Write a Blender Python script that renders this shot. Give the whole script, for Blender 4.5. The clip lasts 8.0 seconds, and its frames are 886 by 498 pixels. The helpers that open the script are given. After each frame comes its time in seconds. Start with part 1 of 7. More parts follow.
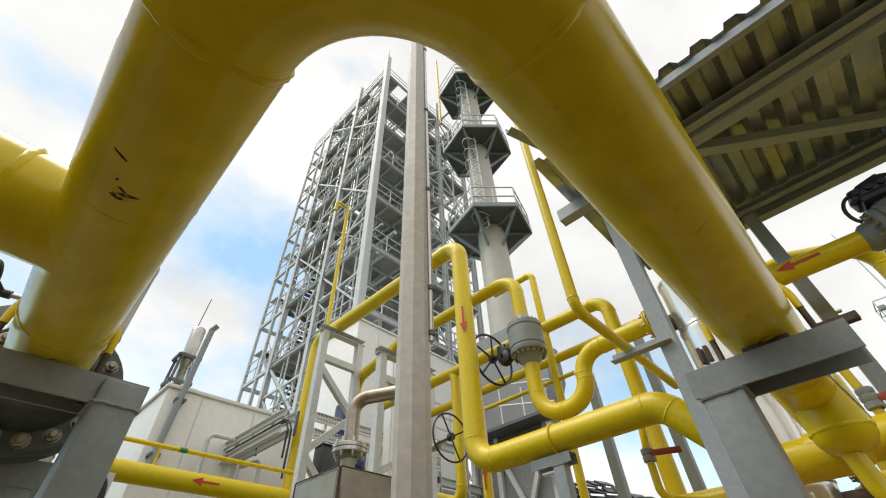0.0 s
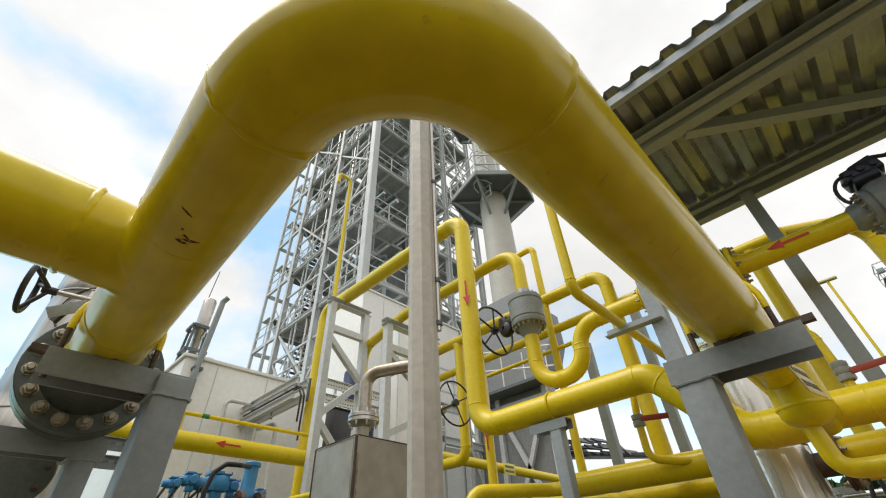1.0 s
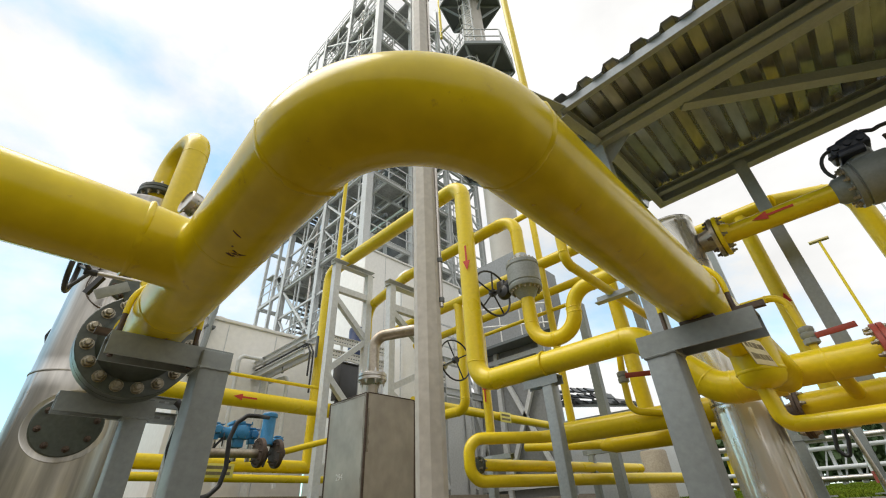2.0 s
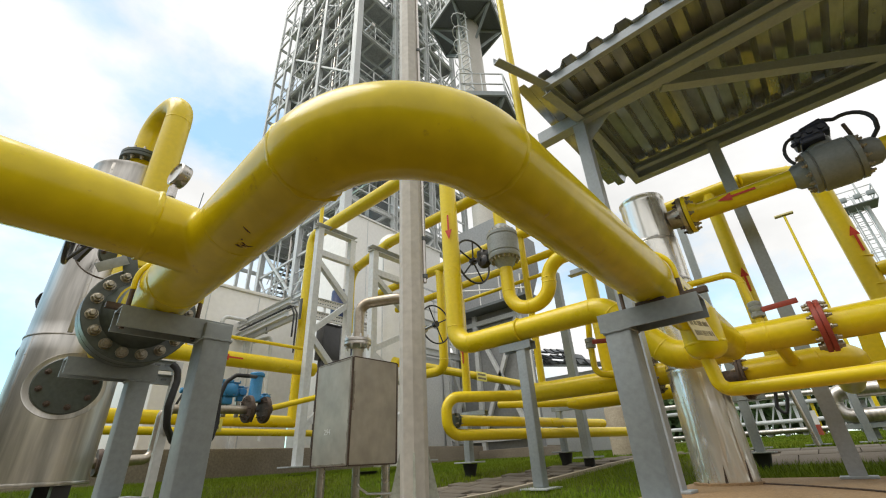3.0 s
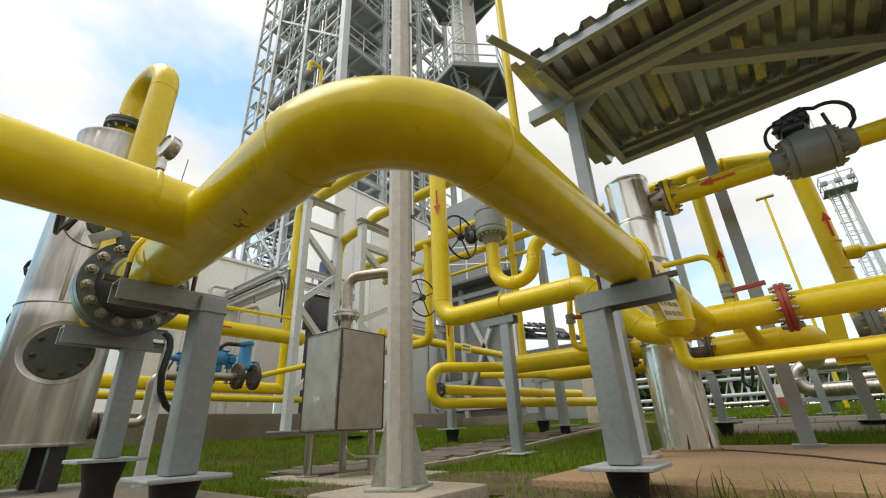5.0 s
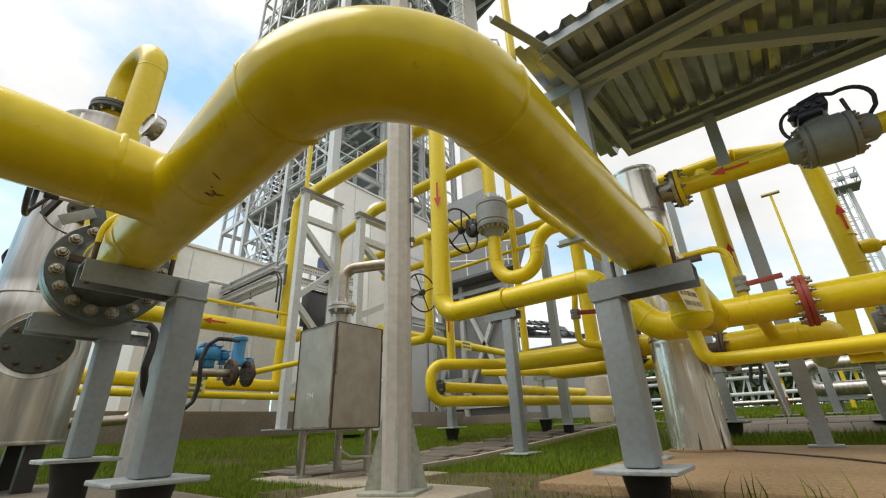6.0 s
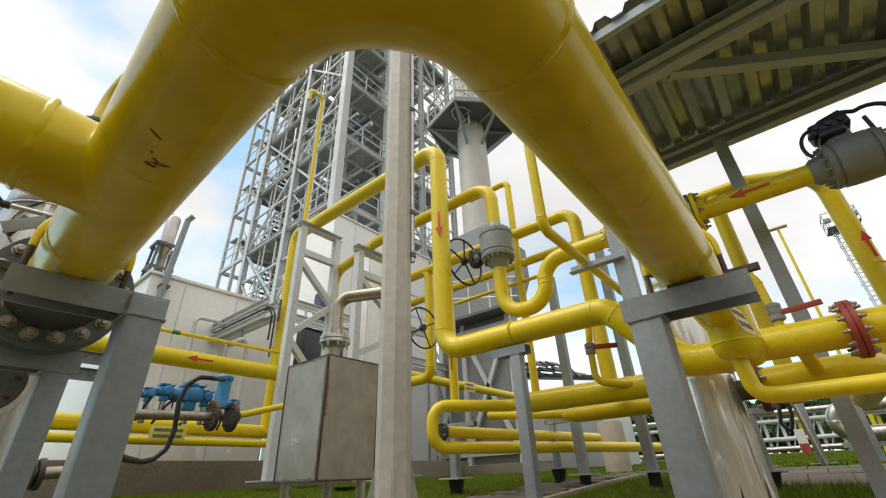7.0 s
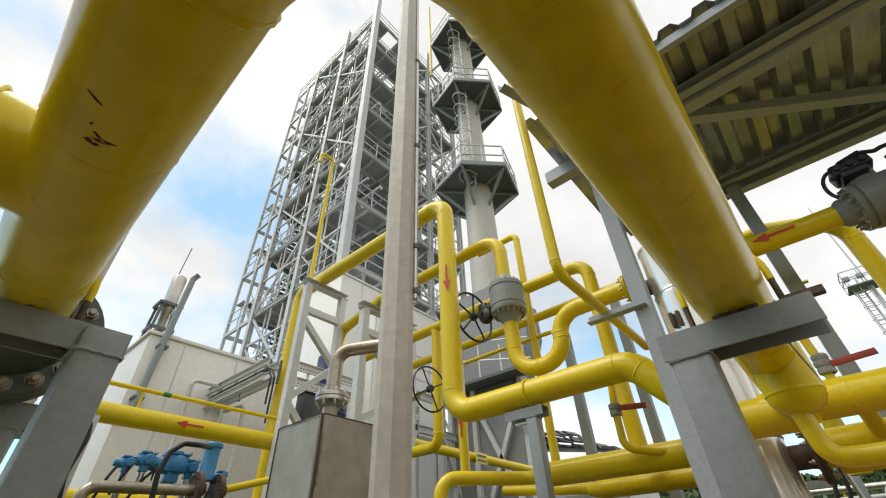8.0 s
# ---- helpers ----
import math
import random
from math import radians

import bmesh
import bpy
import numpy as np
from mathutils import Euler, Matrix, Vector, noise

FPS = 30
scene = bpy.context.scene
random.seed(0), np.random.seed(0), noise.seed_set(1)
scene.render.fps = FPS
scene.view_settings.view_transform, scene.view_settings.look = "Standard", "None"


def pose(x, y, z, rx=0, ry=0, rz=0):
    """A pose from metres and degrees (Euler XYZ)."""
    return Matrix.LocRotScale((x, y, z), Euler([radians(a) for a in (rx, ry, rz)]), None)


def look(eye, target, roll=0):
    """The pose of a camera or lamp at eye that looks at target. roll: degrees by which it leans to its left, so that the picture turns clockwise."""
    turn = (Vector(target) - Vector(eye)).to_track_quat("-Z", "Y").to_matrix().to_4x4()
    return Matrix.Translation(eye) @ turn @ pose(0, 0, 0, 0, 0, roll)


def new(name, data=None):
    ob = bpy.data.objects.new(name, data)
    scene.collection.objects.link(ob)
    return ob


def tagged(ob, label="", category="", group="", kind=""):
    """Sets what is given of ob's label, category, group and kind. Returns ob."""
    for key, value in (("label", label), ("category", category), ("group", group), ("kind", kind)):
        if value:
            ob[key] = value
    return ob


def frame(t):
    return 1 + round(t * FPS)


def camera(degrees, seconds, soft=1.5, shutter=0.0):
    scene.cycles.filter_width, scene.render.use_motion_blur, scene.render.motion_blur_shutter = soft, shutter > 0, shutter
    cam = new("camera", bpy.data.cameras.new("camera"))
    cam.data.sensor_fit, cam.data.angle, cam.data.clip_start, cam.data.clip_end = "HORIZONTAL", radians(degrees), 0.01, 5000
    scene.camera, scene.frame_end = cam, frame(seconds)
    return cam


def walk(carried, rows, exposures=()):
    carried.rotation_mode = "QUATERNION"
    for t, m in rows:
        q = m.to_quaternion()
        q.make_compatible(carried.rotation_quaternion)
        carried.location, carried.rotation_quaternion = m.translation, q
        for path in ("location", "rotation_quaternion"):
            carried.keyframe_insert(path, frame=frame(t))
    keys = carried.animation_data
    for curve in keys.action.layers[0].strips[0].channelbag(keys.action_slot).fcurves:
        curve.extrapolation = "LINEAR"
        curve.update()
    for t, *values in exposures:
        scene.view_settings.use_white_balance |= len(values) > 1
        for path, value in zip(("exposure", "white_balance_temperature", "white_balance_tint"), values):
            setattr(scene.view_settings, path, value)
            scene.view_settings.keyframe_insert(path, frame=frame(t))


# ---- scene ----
cam = camera(93.4, 8.0, soft=1.1)

PATH = [
    (0, (0.5259, 0.8029, 0.3332), (-0.4442, 1.8832, 1.7086), -3.09),
    (0.5, (0.5890, 0.7252, 0.3372), (-0.4259, 1.8383, 1.6528), -3.12),
    (1, (0.6720, 0.6244, 0.3419), (-0.3854, 1.7735, 1.5915), -3.14),
    (1.5, (0.7659, 0.5234, 0.3408), (-0.3507, 1.7039, 1.5068), -2.90),
    (3, (0.9788, 0.2773, 0.3463), (-0.1756, 1.6312, 1.2597), -3.09),
    (3.5, (1.0308, 0.2190, 0.3496), (-0.1147, 1.6143, 1.2105), -3.01),
    (4, (1.0536, 0.1966, 0.3469), (-0.0899, 1.6156, 1.1707), -2.88),
    (4.5, (1.0611, 0.1849, 0.3430), (-0.0878, 1.6132, 1.1431), -2.70),
    (6, (0.9142, 0.3504, 0.3418), (-0.2385, 1.7827, 1.1293), -2.26),
    (6.5, (0.8040, 0.4692, 0.3459), (-0.3371, 1.8865, 1.1760), -2.20),
    (7, (0.6813, 0.5921, 0.3507), (-0.4130, 1.9619, 1.3130), -2.48),
    (7.5, (0.5946, 0.6957, 0.3466), (-0.4623, 1.9899, 1.4457), -2.37),
    (8, (0.5262, 0.7937, 0.3398), (-0.4841, 2.0163, 1.5582), -2.38),
]
walk(cam, [(t, look(eye, target, roll)) for t, eye, target, roll in PATH], [(0.0, -0.01), (1.5, 0.04), (3.0, 0.08), (4.5, 0.06), (6.5, 0.02), (8.0, -0.01)])

# ---- world and light ----
SUN_EL, SUN_AZ = 62.0, 215.0  # degrees; azimuth clockwise from +y
world = bpy.data.worlds.new("world")
scene.world = world
world.use_nodes = True
wn, wl = world.node_tree.nodes, world.node_tree.links
wn.clear()
w_out = wn.new("ShaderNodeOutputWorld")
w_sky = wn.new("ShaderNodeTexSky")
w_sky.sky_type = "NISHITA"
w_sky.sun_disc = False
w_sky.sun_elevation, w_sky.sun_rotation = radians(SUN_EL), radians(SUN_AZ)
w_bg = wn.new("ShaderNodeBackground")
w_sky.dust_density, w_sky.ozone_density, w_sky.air_density = 0.2, 0.6, 1.0
w_bg.inputs[1].default_value = 0.15
w_cloud = wn.new("ShaderNodeBackground")
w_cloud.inputs[0].default_value = (0.995, 0.99, 0.972, 1)
w_co = wn.new("ShaderNodeTexCoord")
w_map = wn.new("ShaderNodeMapping")
w_map.inputs["Location"].default_value = (3.1, 1.7, 0.4)
w_map.inputs["Scale"].default_value = (1.0, 1.0, 1.7)
w_noise = wn.new("ShaderNodeTexNoise")
w_noise.inputs["Scale"].default_value = 1.9
w_noise.inputs["Detail"].default_value = 9
w_noise.inputs["Roughness"].default_value = 0.55
w_ramp = wn.new("ShaderNodeValToRGB")
w_ramp.color_ramp.elements[0].position = 0.35
w_ramp.color_ramp.elements[0].color = (0.25, 0.25, 0.25, 1)
w_ramp.color_ramp.elements[1].position = 0.53
w_mix = wn.new("ShaderNodeMixShader")
wl.new(w_co.outputs["Generated"], w_map.inputs[0])
wl.new(w_map.outputs[0], w_noise.inputs["Vector"])
w_lift = wn.new("ShaderNodeVectorMath")
w_lift.operation = "DOT_PRODUCT"
w_lift.inputs[1].default_value = (0.20, -0.02, 0.27)
w_sum = wn.new("ShaderNodeMath")
w_sum.operation = "ADD"
wl.new(w_co.outputs["Generated"], w_lift.inputs[0])
wl.new(w_noise.outputs["Fac"], w_sum.inputs[0])
wl.new(w_lift.outputs["Value"], w_sum.inputs[1])
wl.new(w_sum.outputs[0], w_ramp.inputs[0])
wl.new(w_ramp.outputs[0], w_mix.inputs[0])
w_tint = wn.new("ShaderNodeMix")
w_tint.data_type, w_tint.blend_type = "RGBA", "MULTIPLY"
w_tint.inputs["Factor"].default_value = 1.0
w_tint.inputs["B"].default_value = (1.2, 1.85, 1.75, 1)
wl.new(w_sky.outputs[0], w_tint.inputs["A"])
wl.new(w_tint.outputs["Result"], w_bg.inputs[0])
wl.new(w_bg.outputs[0], w_mix.inputs[1])
wl.new(w_cloud.outputs[0], w_mix.inputs[2])
w_soft = wn.new("ShaderNodeTexNoise")
w_soft.inputs["Scale"].default_value, w_soft.inputs["Detail"].default_value = 2.6, 6
w_shade = wn.new("ShaderNodeMapRange")
w_shade.inputs["From Min"].default_value, w_shade.inputs["From Max"].default_value = 0.32, 0.62
w_shade.inputs["To Min"].default_value, w_shade.inputs["To Max"].default_value = 0.84, 1.08
wl.new(w_map.outputs[0], w_soft.inputs["Vector"])
wl.new(w_soft.outputs["Fac"], w_shade.inputs["Value"])
wl.new(w_shade.outputs[0], w_cloud.inputs[1])
wl.new(w_mix.outputs[0], w_out.inputs[0])

sun_data = bpy.data.lights.new("sun", "SUN")
sun_data.energy, sun_data.angle, sun_data.color = 1.9, radians(40), (1.0, 0.95, 0.87)
sun = new("sun", sun_data)
sa, se = radians(SUN_AZ), radians(SUN_EL)
sun.matrix_world = look((0, 0, 30), (-30 * math.sin(sa) * math.cos(se), -30 * math.cos(sa) * math.cos(se), 30 - 30 * math.sin(se)))


# ---- materials ----
def material(name, base, rough=0.5, metal=0.0, var=0.15, scale=3.0, fine=60.0, bump=0.15, tint=None, spots=0.0, spot_col=(0.1, 0.05, 0.02), stretch=(1, 1, 1), coat=0.0, island=0.0, rvar=0.15, spec=0.5):
    m = bpy.data.materials.new(name)
    m.use_nodes = True
    n, l = m.node_tree.nodes, m.node_tree.links
    b = n["Principled BSDF"]
    b.inputs["Metallic"].default_value = metal
    b.inputs["Specular IOR Level"].default_value = spec
    b.inputs["Coat Weight"].default_value = coat
    b.inputs["Coat Roughness"].default_value = 0.15
    co = n.new("ShaderNodeTexCoord")
    mp = n.new("ShaderNodeMapping")
    mp.inputs["Scale"].default_value = stretch
    l.new(co.outputs["Object"], mp.inputs[0])
    big = n.new("ShaderNodeTexNoise")
    big.inputs["Scale"].default_value, big.inputs["Detail"].default_value = scale, 5
    small = n.new("ShaderNodeTexNoise")
    small.inputs["Scale"].default_value, small.inputs["Detail"].default_value = fine, 4
    l.new(mp.outputs[0], big.inputs["Vector"])
    l.new(mp.outputs[0], small.inputs["Vector"])
    tint = tint or tuple(c * 0.6 for c in base)
    r1 = n.new("ShaderNodeMapRange")
    r1.inputs["From Min"].default_value, r1.inputs["From Max"].default_value = 0.35, 0.75
    r1.inputs["To Max"].default_value = min(1.0, var * 3)
    l.new(big.outputs["Fac"], r1.inputs["Value"])
    mix = n.new("ShaderNodeMix")
    mix.data_type = "RGBA"
    mix.inputs["A"].default_value, mix.inputs["B"].default_value = (*base, 1), (*tint, 1)
    l.new(r1.outputs[0], mix.inputs["Factor"])
    r2 = n.new("ShaderNodeMapRange")
    r2.inputs["From Min"].default_value, r2.inputs["From Max"].default_value = 0.3, 0.7
    r2.inputs["To Min"].default_value, r2.inputs["To Max"].default_value = 1 - var * 0.7, 1 + var * 0.7
    l.new(small.outputs["Fac"], r2.inputs["Value"])
    mul = n.new("ShaderNodeMix")
    mul.data_type, mul.blend_type = "RGBA", "MULTIPLY"
    mul.inputs["Factor"].default_value = 1
    l.new(mix.outputs["Result"], mul.inputs["A"])
    l.new(r2.outputs[0], mul.inputs["B"])
    out = mul.outputs["Result"]
    if island:
        oi = n.new("ShaderNodeObjectInfo")
        geo = n.new("ShaderNodeNewGeometry")
        add = n.new("ShaderNodeMath")
        add.operation = "ADD"
        l.new(oi.outputs["Random"], add.inputs[0])
        l.new(geo.outputs["Random Per Island"], add.inputs[1])
        r3 = n.new("ShaderNodeMapRange")
        r3.inputs["From Max"].default_value = 2
        r3.inputs["To Min"].default_value, r3.inputs["To Max"].default_value = 1 - island, 1 + island
        l.new(add.outputs[0], r3.inputs["Value"])
        m3 = n.new("ShaderNodeMix")
        m3.data_type, m3.blend_type = "RGBA", "MULTIPLY"
        m3.inputs["Factor"].default_value = 1
        l.new(out, m3.inputs["A"])
        l.new(r3.outputs[0], m3.inputs["B"])
        out = m3.outputs["Result"]
    if spots:
        sp = n.new("ShaderNodeTexNoise")
        sp.inputs["Scale"].default_value, sp.inputs["Detail"].default_value, sp.inputs["Roughness"].default_value = 9, 8, 0.7
        l.new(co.outputs["Object"], sp.inputs["Vector"])
        rs = n.new("ShaderNodeMapRange")
        rs.inputs["From Min"].default_value, rs.inputs["From Max"].default_value = 0.78 - spots, 0.82 - spots
        l.new(sp.outputs["Fac"], rs.inputs["Value"])
        m4 = n.new("ShaderNodeMix")
        m4.data_type = "RGBA"
        m4.inputs["B"].default_value = (*spot_col, 1)
        l.new(rs.outputs[0], m4.inputs["Factor"])
        l.new(out, m4.inputs["A"])
        out = m4.outputs["Result"]
    l.new(out, b.inputs["Base Color"])
    rr = n.new("ShaderNodeMapRange")
    rr.inputs["To Min"].default_value, rr.inputs["To Max"].default_value = max(0.03, rough - rvar), min(1, rough + rvar)
    l.new(big.outputs["Fac"], rr.inputs["Value"])
    l.new(rr.outputs[0], b.inputs["Roughness"])
    if bump:
        bp = n.new("ShaderNodeBump")
        bp.inputs["Strength"].default_value, bp.inputs["Distance"].default_value = bump, 0.01
        l.new(small.outputs["Fac"], bp.inputs["Height"])
        l.new(bp.outputs[0], b.inputs["Normal"])
    return m


YEL = material("yellow_paint", (0.78, 0.59, 0.010), 0.30, var=0.07, scale=2.2, fine=24, bump=0.03, tint=(0.72, 0.50, 0.008), rvar=0.1, spec=0.45)
YELN = material("yellow_paint_worn", (0.755, 0.59, 0.006), 0.22, var=0.14, scale=2.3, fine=11, bump=0.07, tint=(0.64, 0.475, 0.008), spots=0.15, spot_col=(0.63, 0.46, 0.012), rvar=0.1, spec=0.38)
GREY = material("grey_paint", (0.28, 0.31, 0.315), 0.45, var=0.12, scale=3, fine=40, bump=0.06, tint=(0.21, 0.245, 0.265))
GREYL = material("light_grey_paint", (0.65, 0.665, 0.67), 0.5, var=0.12, scale=1.0, fine=20, bump=0.03, tint=(0.46, 0.48, 0.49))
GREYD = material("dark_grey_steel", (0.13, 0.145, 0.15), 0.5, var=0.2, scale=1.0, fine=18, bump=0.05)
GRATE = material("grating", (0.42, 0.43, 0.435), 0.6, var=0.3, scale=1.2, fine=12, bump=0.1)
POLEM = material("pole_paint", (0.55, 0.52, 0.47), 0.5, var=0.14, scale=2.5, fine=25, bump=0.08, tint=(0.46, 0.43, 0.385))
STAIN = material("stainless_cladding", (0.60, 0.575, 0.535), 0.36, 1.0, var=0.34, scale=7, fine=22, bump=0.1, tint=(0.40, 0.38, 0.35), stretch=(1, 1, 0.09), rvar=0.12)
STAINV = material("wrinkled_cladding", (0.86, 0.84, 0.78), 0.27, 0.8, var=0.14, scale=3, fine=9, bump=0.4, tint=(0.66, 0.63, 0.59), stretch=(1, 1, 0.12), rvar=0.08)
STAINB = material("stainless_brushed", (0.42, 0.385, 0.325), 0.45, 0.28, var=0.2, scale=3.2, fine=9, bump=0.06, tint=(0.33, 0.295, 0.24), stretch=(1, 1, 0.75), rvar=0.12)
STEELP = material("stainless_pipe", (0.56, 0.53, 0.49), 0.3, 1.0, var=0.15, scale=4, fine=40, bump=0.04, tint=(0.42, 0.38, 0.33))
VALVE = material("valve_grey_green", (0.07, 0.085, 0.072), 0.38, var=0.25, scale=7, fine=40, bump=0.1, tint=(0.06, 0.066, 0.056))
# base grey lifted to stand in for veiling flare over the motor valve
VALVEM = material("motor_valve_grey", (0.22, 0.235, 0.225), 0.45, var=0.15, scale=5, fine=40, bump=0.1)
VALVEL = material("valve_light_grey", (0.30, 0.32, 0.31), 0.45, var=0.15, scale=6, fine=40, bump=0.1)
BOLT = material("zinc_bolt", (0.38, 0.36, 0.30), 0.4, 0.8, var=0.3, scale=20, fine=90, bump=0.1, tint=(0.25, 0.19, 0.12), island=0.25)
RUST = material("rusty_steel", (0.12, 0.085, 0.065), 0.65, 0.3, var=0.3, scale=14, fine=70, bump=0.3, tint=(0.06, 0.045, 0.035))
RED = material("red_paint", (0.36, 0.055, 0.03), 0.5, var=0.15, scale=8, fine=60, bump=0.08)
REDARROW = material("red_arrow_paint", (0.62, 0.05, 0.02), 0.5, var=0.1, scale=8, fine=50, bump=0.0)
BLACK = material("black_rubber", (0.018, 0.018, 0.02), 0.5, var=0.2, scale=10, fine=60, bump=0.1)
BLACKP = material("black_paint", (0.03, 0.03, 0.032), 0.35, var=0.2, scale=8, fine=60, bump=0.1)
PILE = material("bitumen_pile", (0.014, 0.0135, 0.013), 0.6, var=0.3, scale=8, fine=40, bump=0.3)
GUSS = material("stained_gusset", (0.40, 0.41, 0.35), 0.6, var=0.3, scale=9, fine=40, bump=0.1, tint=(0.26, 0.28, 0.22), spots=0.12, spot_col=(0.52, 0.50, 0.45))
PLATEM = material("base_plate_paint", (0.42, 0.45, 0.46), 0.55, var=0.2, scale=9, fine=50, bump=0.2, spots=0.04, spot_col=(0.16, 0.1, 0.06))
CONC = material("concrete", (0.24, 0.205, 0.155), 0.85, var=0.25, scale=1.3, fine=30, bump=0.35, tint=(0.14, 0.115, 0.085), spots=0.1, spot_col=(0.12, 0.10, 0.075))
CONCL = material("pale_concrete", (0.41, 0.36, 0.28), 0.85, var=0.2, scale=3, fine=40, bump=0.35, tint=(0.29, 0.24, 0.175), spots=0.08, spot_col=(0.20, 0.155, 0.10))
SAND = material("sandy_concrete", (0.33, 0.225, 0.12), 0.9, var=0.35, scale=1.6, fine=55, bump=0.6, tint=(0.28, 0.18, 0.09), spots=0.09, spot_col=(0.22, 0.15, 0.095))
WALLM = material("white_panel", (0.82, 0.81, 0.78), 0.5, var=0.06, scale=0.6, fine=10, bump=0.02, tint=(0.75, 0.735, 0.70))
ROOFM = material("corrugated_steel", (0.47, 0.49, 0.52), 0.22, 0.72, var=0.25, scale=1.6, fine=18, bump=0.05, tint=(0.28, 0.285, 0.29), stretch=(1, 0.25, 1), rvar=0.1)
GREYC = material("canopy_grey_paint", (0.38, 0.42, 0.455), 0.42, var=0.12, scale=3, fine=40, bump=0.05, tint=(0.29, 0.32, 0.34))
STEELD = material("dull_steel_pipe", (0.46, 0.41, 0.34), 0.36, 0.8, var=0.25, scale=5, fine=40, bump=0.08, tint=(0.26, 0.21, 0.15))
NAVY = material("navy_paint", (0.018, 0.035, 0.11), 0.4, var=0.15, scale=8, fine=50, bump=0.06)
NAVYD = material("dark_navy_paint", (0.016, 0.02, 0.036), 0.4, var=0.2, scale=8, fine=60, bump=0.1)
GREYM = material("mid_grey_cladding", (0.27, 0.28, 0.285), 0.5, var=0.15, scale=1.0, fine=14, bump=0.05, tint=(0.21, 0.22, 0.225))
EARTH = material("bare_earth", (0.125, 0.082, 0.043), 0.95, var=0.35, scale=4, fine=45, bump=0.7, tint=(0.06, 0.05, 0.026))
BLUE = material("blue_paint", (0.04, 0.25, 0.50), 0.4, var=0.15, scale=8, fine=50, bump=0.08)
WHITE = material("white_paint", (0.78, 0.77, 0.74), 0.45, var=0.06, scale=5, fine=40, bump=0.03)
SIGN = material("sign_plate", (0.70, 0.60, 0.28), 0.5, var=0.12, scale=7, fine=60, bump=0.05)
SIGNY = material("yellow_sign", (0.80, 0.72, 0.16), 0.5, var=0.1, scale=7, fine=60, bump=0.03)
INK = material("sign_ink", (0.24, 0.20, 0.10), 0.7, var=0.2, scale=20, fine=80, bump=0.0)
TINTM = material("heat_tint", (0.21, 0.17, 0.125), 0.5, 0.15, var=0.4, scale=9, fine=30, bump=0.03, tint=(0.27, 0.245, 0.205), stretch=(1, 1, 0.3))
GLASS = material("gauge_face", (0.80, 0.80, 0.78), 0.2, var=0.03, scale=5, fine=40, bump=0.0)
SOIL = material("lawn_soil", (0.06, 0.08, 0.011), 0.95, spec=0.15, var=0.33, scale=0.6, fine=30, bump=0.6, tint=(0.085, 0.062, 0.034))
GRASS = material("grass_blade", (0.125, 0.205, 0.007), 0.75, var=0.3, scale=0.5, fine=6, bump=0.0, tint=(0.155, 0.185, 0.012), island=0.3, spec=0.18)
PAVER = material("grey_paver", (0.15, 0.128, 0.10), 0.9, var=0.2, scale=1.5, fine=60, bump=0.4, island=0.16)
LEAF = material("far_foliage", (0.05, 0.095, 0.025), 0.7, var=0.35, scale=0.4, fine=3, bump=0.0, island=0.3)
GREENP = material("green_mark_paint", (0.03, 0.25, 0.06), 0.5, var=0.1, scale=8, fine=50, bump=0.0)
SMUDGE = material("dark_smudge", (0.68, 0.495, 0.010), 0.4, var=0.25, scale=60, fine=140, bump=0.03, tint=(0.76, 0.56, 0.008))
RUSTY = material("rust_stain", (0.22, 0.105, 0.018), 0.6, var=0.4, scale=30, fine=110, bump=0.15, tint=(0.45, 0.28, 0.012))
CHIP = material("paint_chip", (0.10, 0.038, 0.012), 0.8, var=0.4, scale=40, fine=120, bump=0.3)


# ---- building helpers ----
BASE = {}


def V(*a):
    return Vector(a)


def thing(name, at, label, category, group="", kind=""):
    ob = new(name)
    ob.location = at
    ob.empty_display_size = 0.2
    BASE[ob.name] = Vector(at)
    return tagged(ob, label, category, group, kind)


def smooth(me, angle=40):
    me.set_sharp_from_angle(angle=radians(angle))


def part(name, bm, mat, parent=None, label="", sharp=40):
    """One mesh under a thing or a part; bm is in world coordinates."""
    me = bpy.data.meshes.new(name)
    base = BASE[parent.name] if parent else V(0, 0, 0)
    bmesh.ops.translate(bm, verts=bm.verts, vec=-base)
    bm.to_mesh(me)
    bm.free()
    for p in me.polygons:
        p.use_smooth = True
    smooth(me, sharp)
    me.materials.append(mat)
    ob = new(name, me)
    BASE[ob.name] = base
    if parent:
        ob.parent = parent
    return tagged(ob, label)


def solid(name, bm, mat, label, category, group="", kind="", sharp=40):
    """A thing that is one mesh; its origin is put at its base."""
    lo = [min(v.co[i] for v in bm.verts) for i in range(3)]
    hi = [max(v.co[i] for v in bm.verts) for i in range(3)]
    at = V((lo[0] + hi[0]) / 2, (lo[1] + hi[1]) / 2, lo[2])
    bmesh.ops.translate(bm, verts=bm.verts, vec=-at)
    ob = part(name, bm, mat, None, "", sharp)
    ob.location = at
    BASE[ob.name] = at
    return tagged(ob, label, category, group, kind)


def shared(name, me, parent, at, turn=None):
    """A repeat of one piece on shared mesh data."""
    ob = new(name, me)
    if parent:
        ob.parent = parent
        at = Vector(at) - BASE[parent.name]
    ob.matrix_basis = Matrix.Translation(at) @ (turn.to_matrix().to_4x4() if turn else Matrix())
    return ob


def mesh_of(name, bm, mat, sharp=40):
    me = bpy.data.meshes.new(name)
    bm.to_mesh(me)
    bm.free()
    for p in me.polygons:
        p.use_smooth = True
    smooth(me, sharp)
    me.materials.append(mat)
    return me


def toward(d):
    return Vector(d).to_track_quat("Z", "Y")


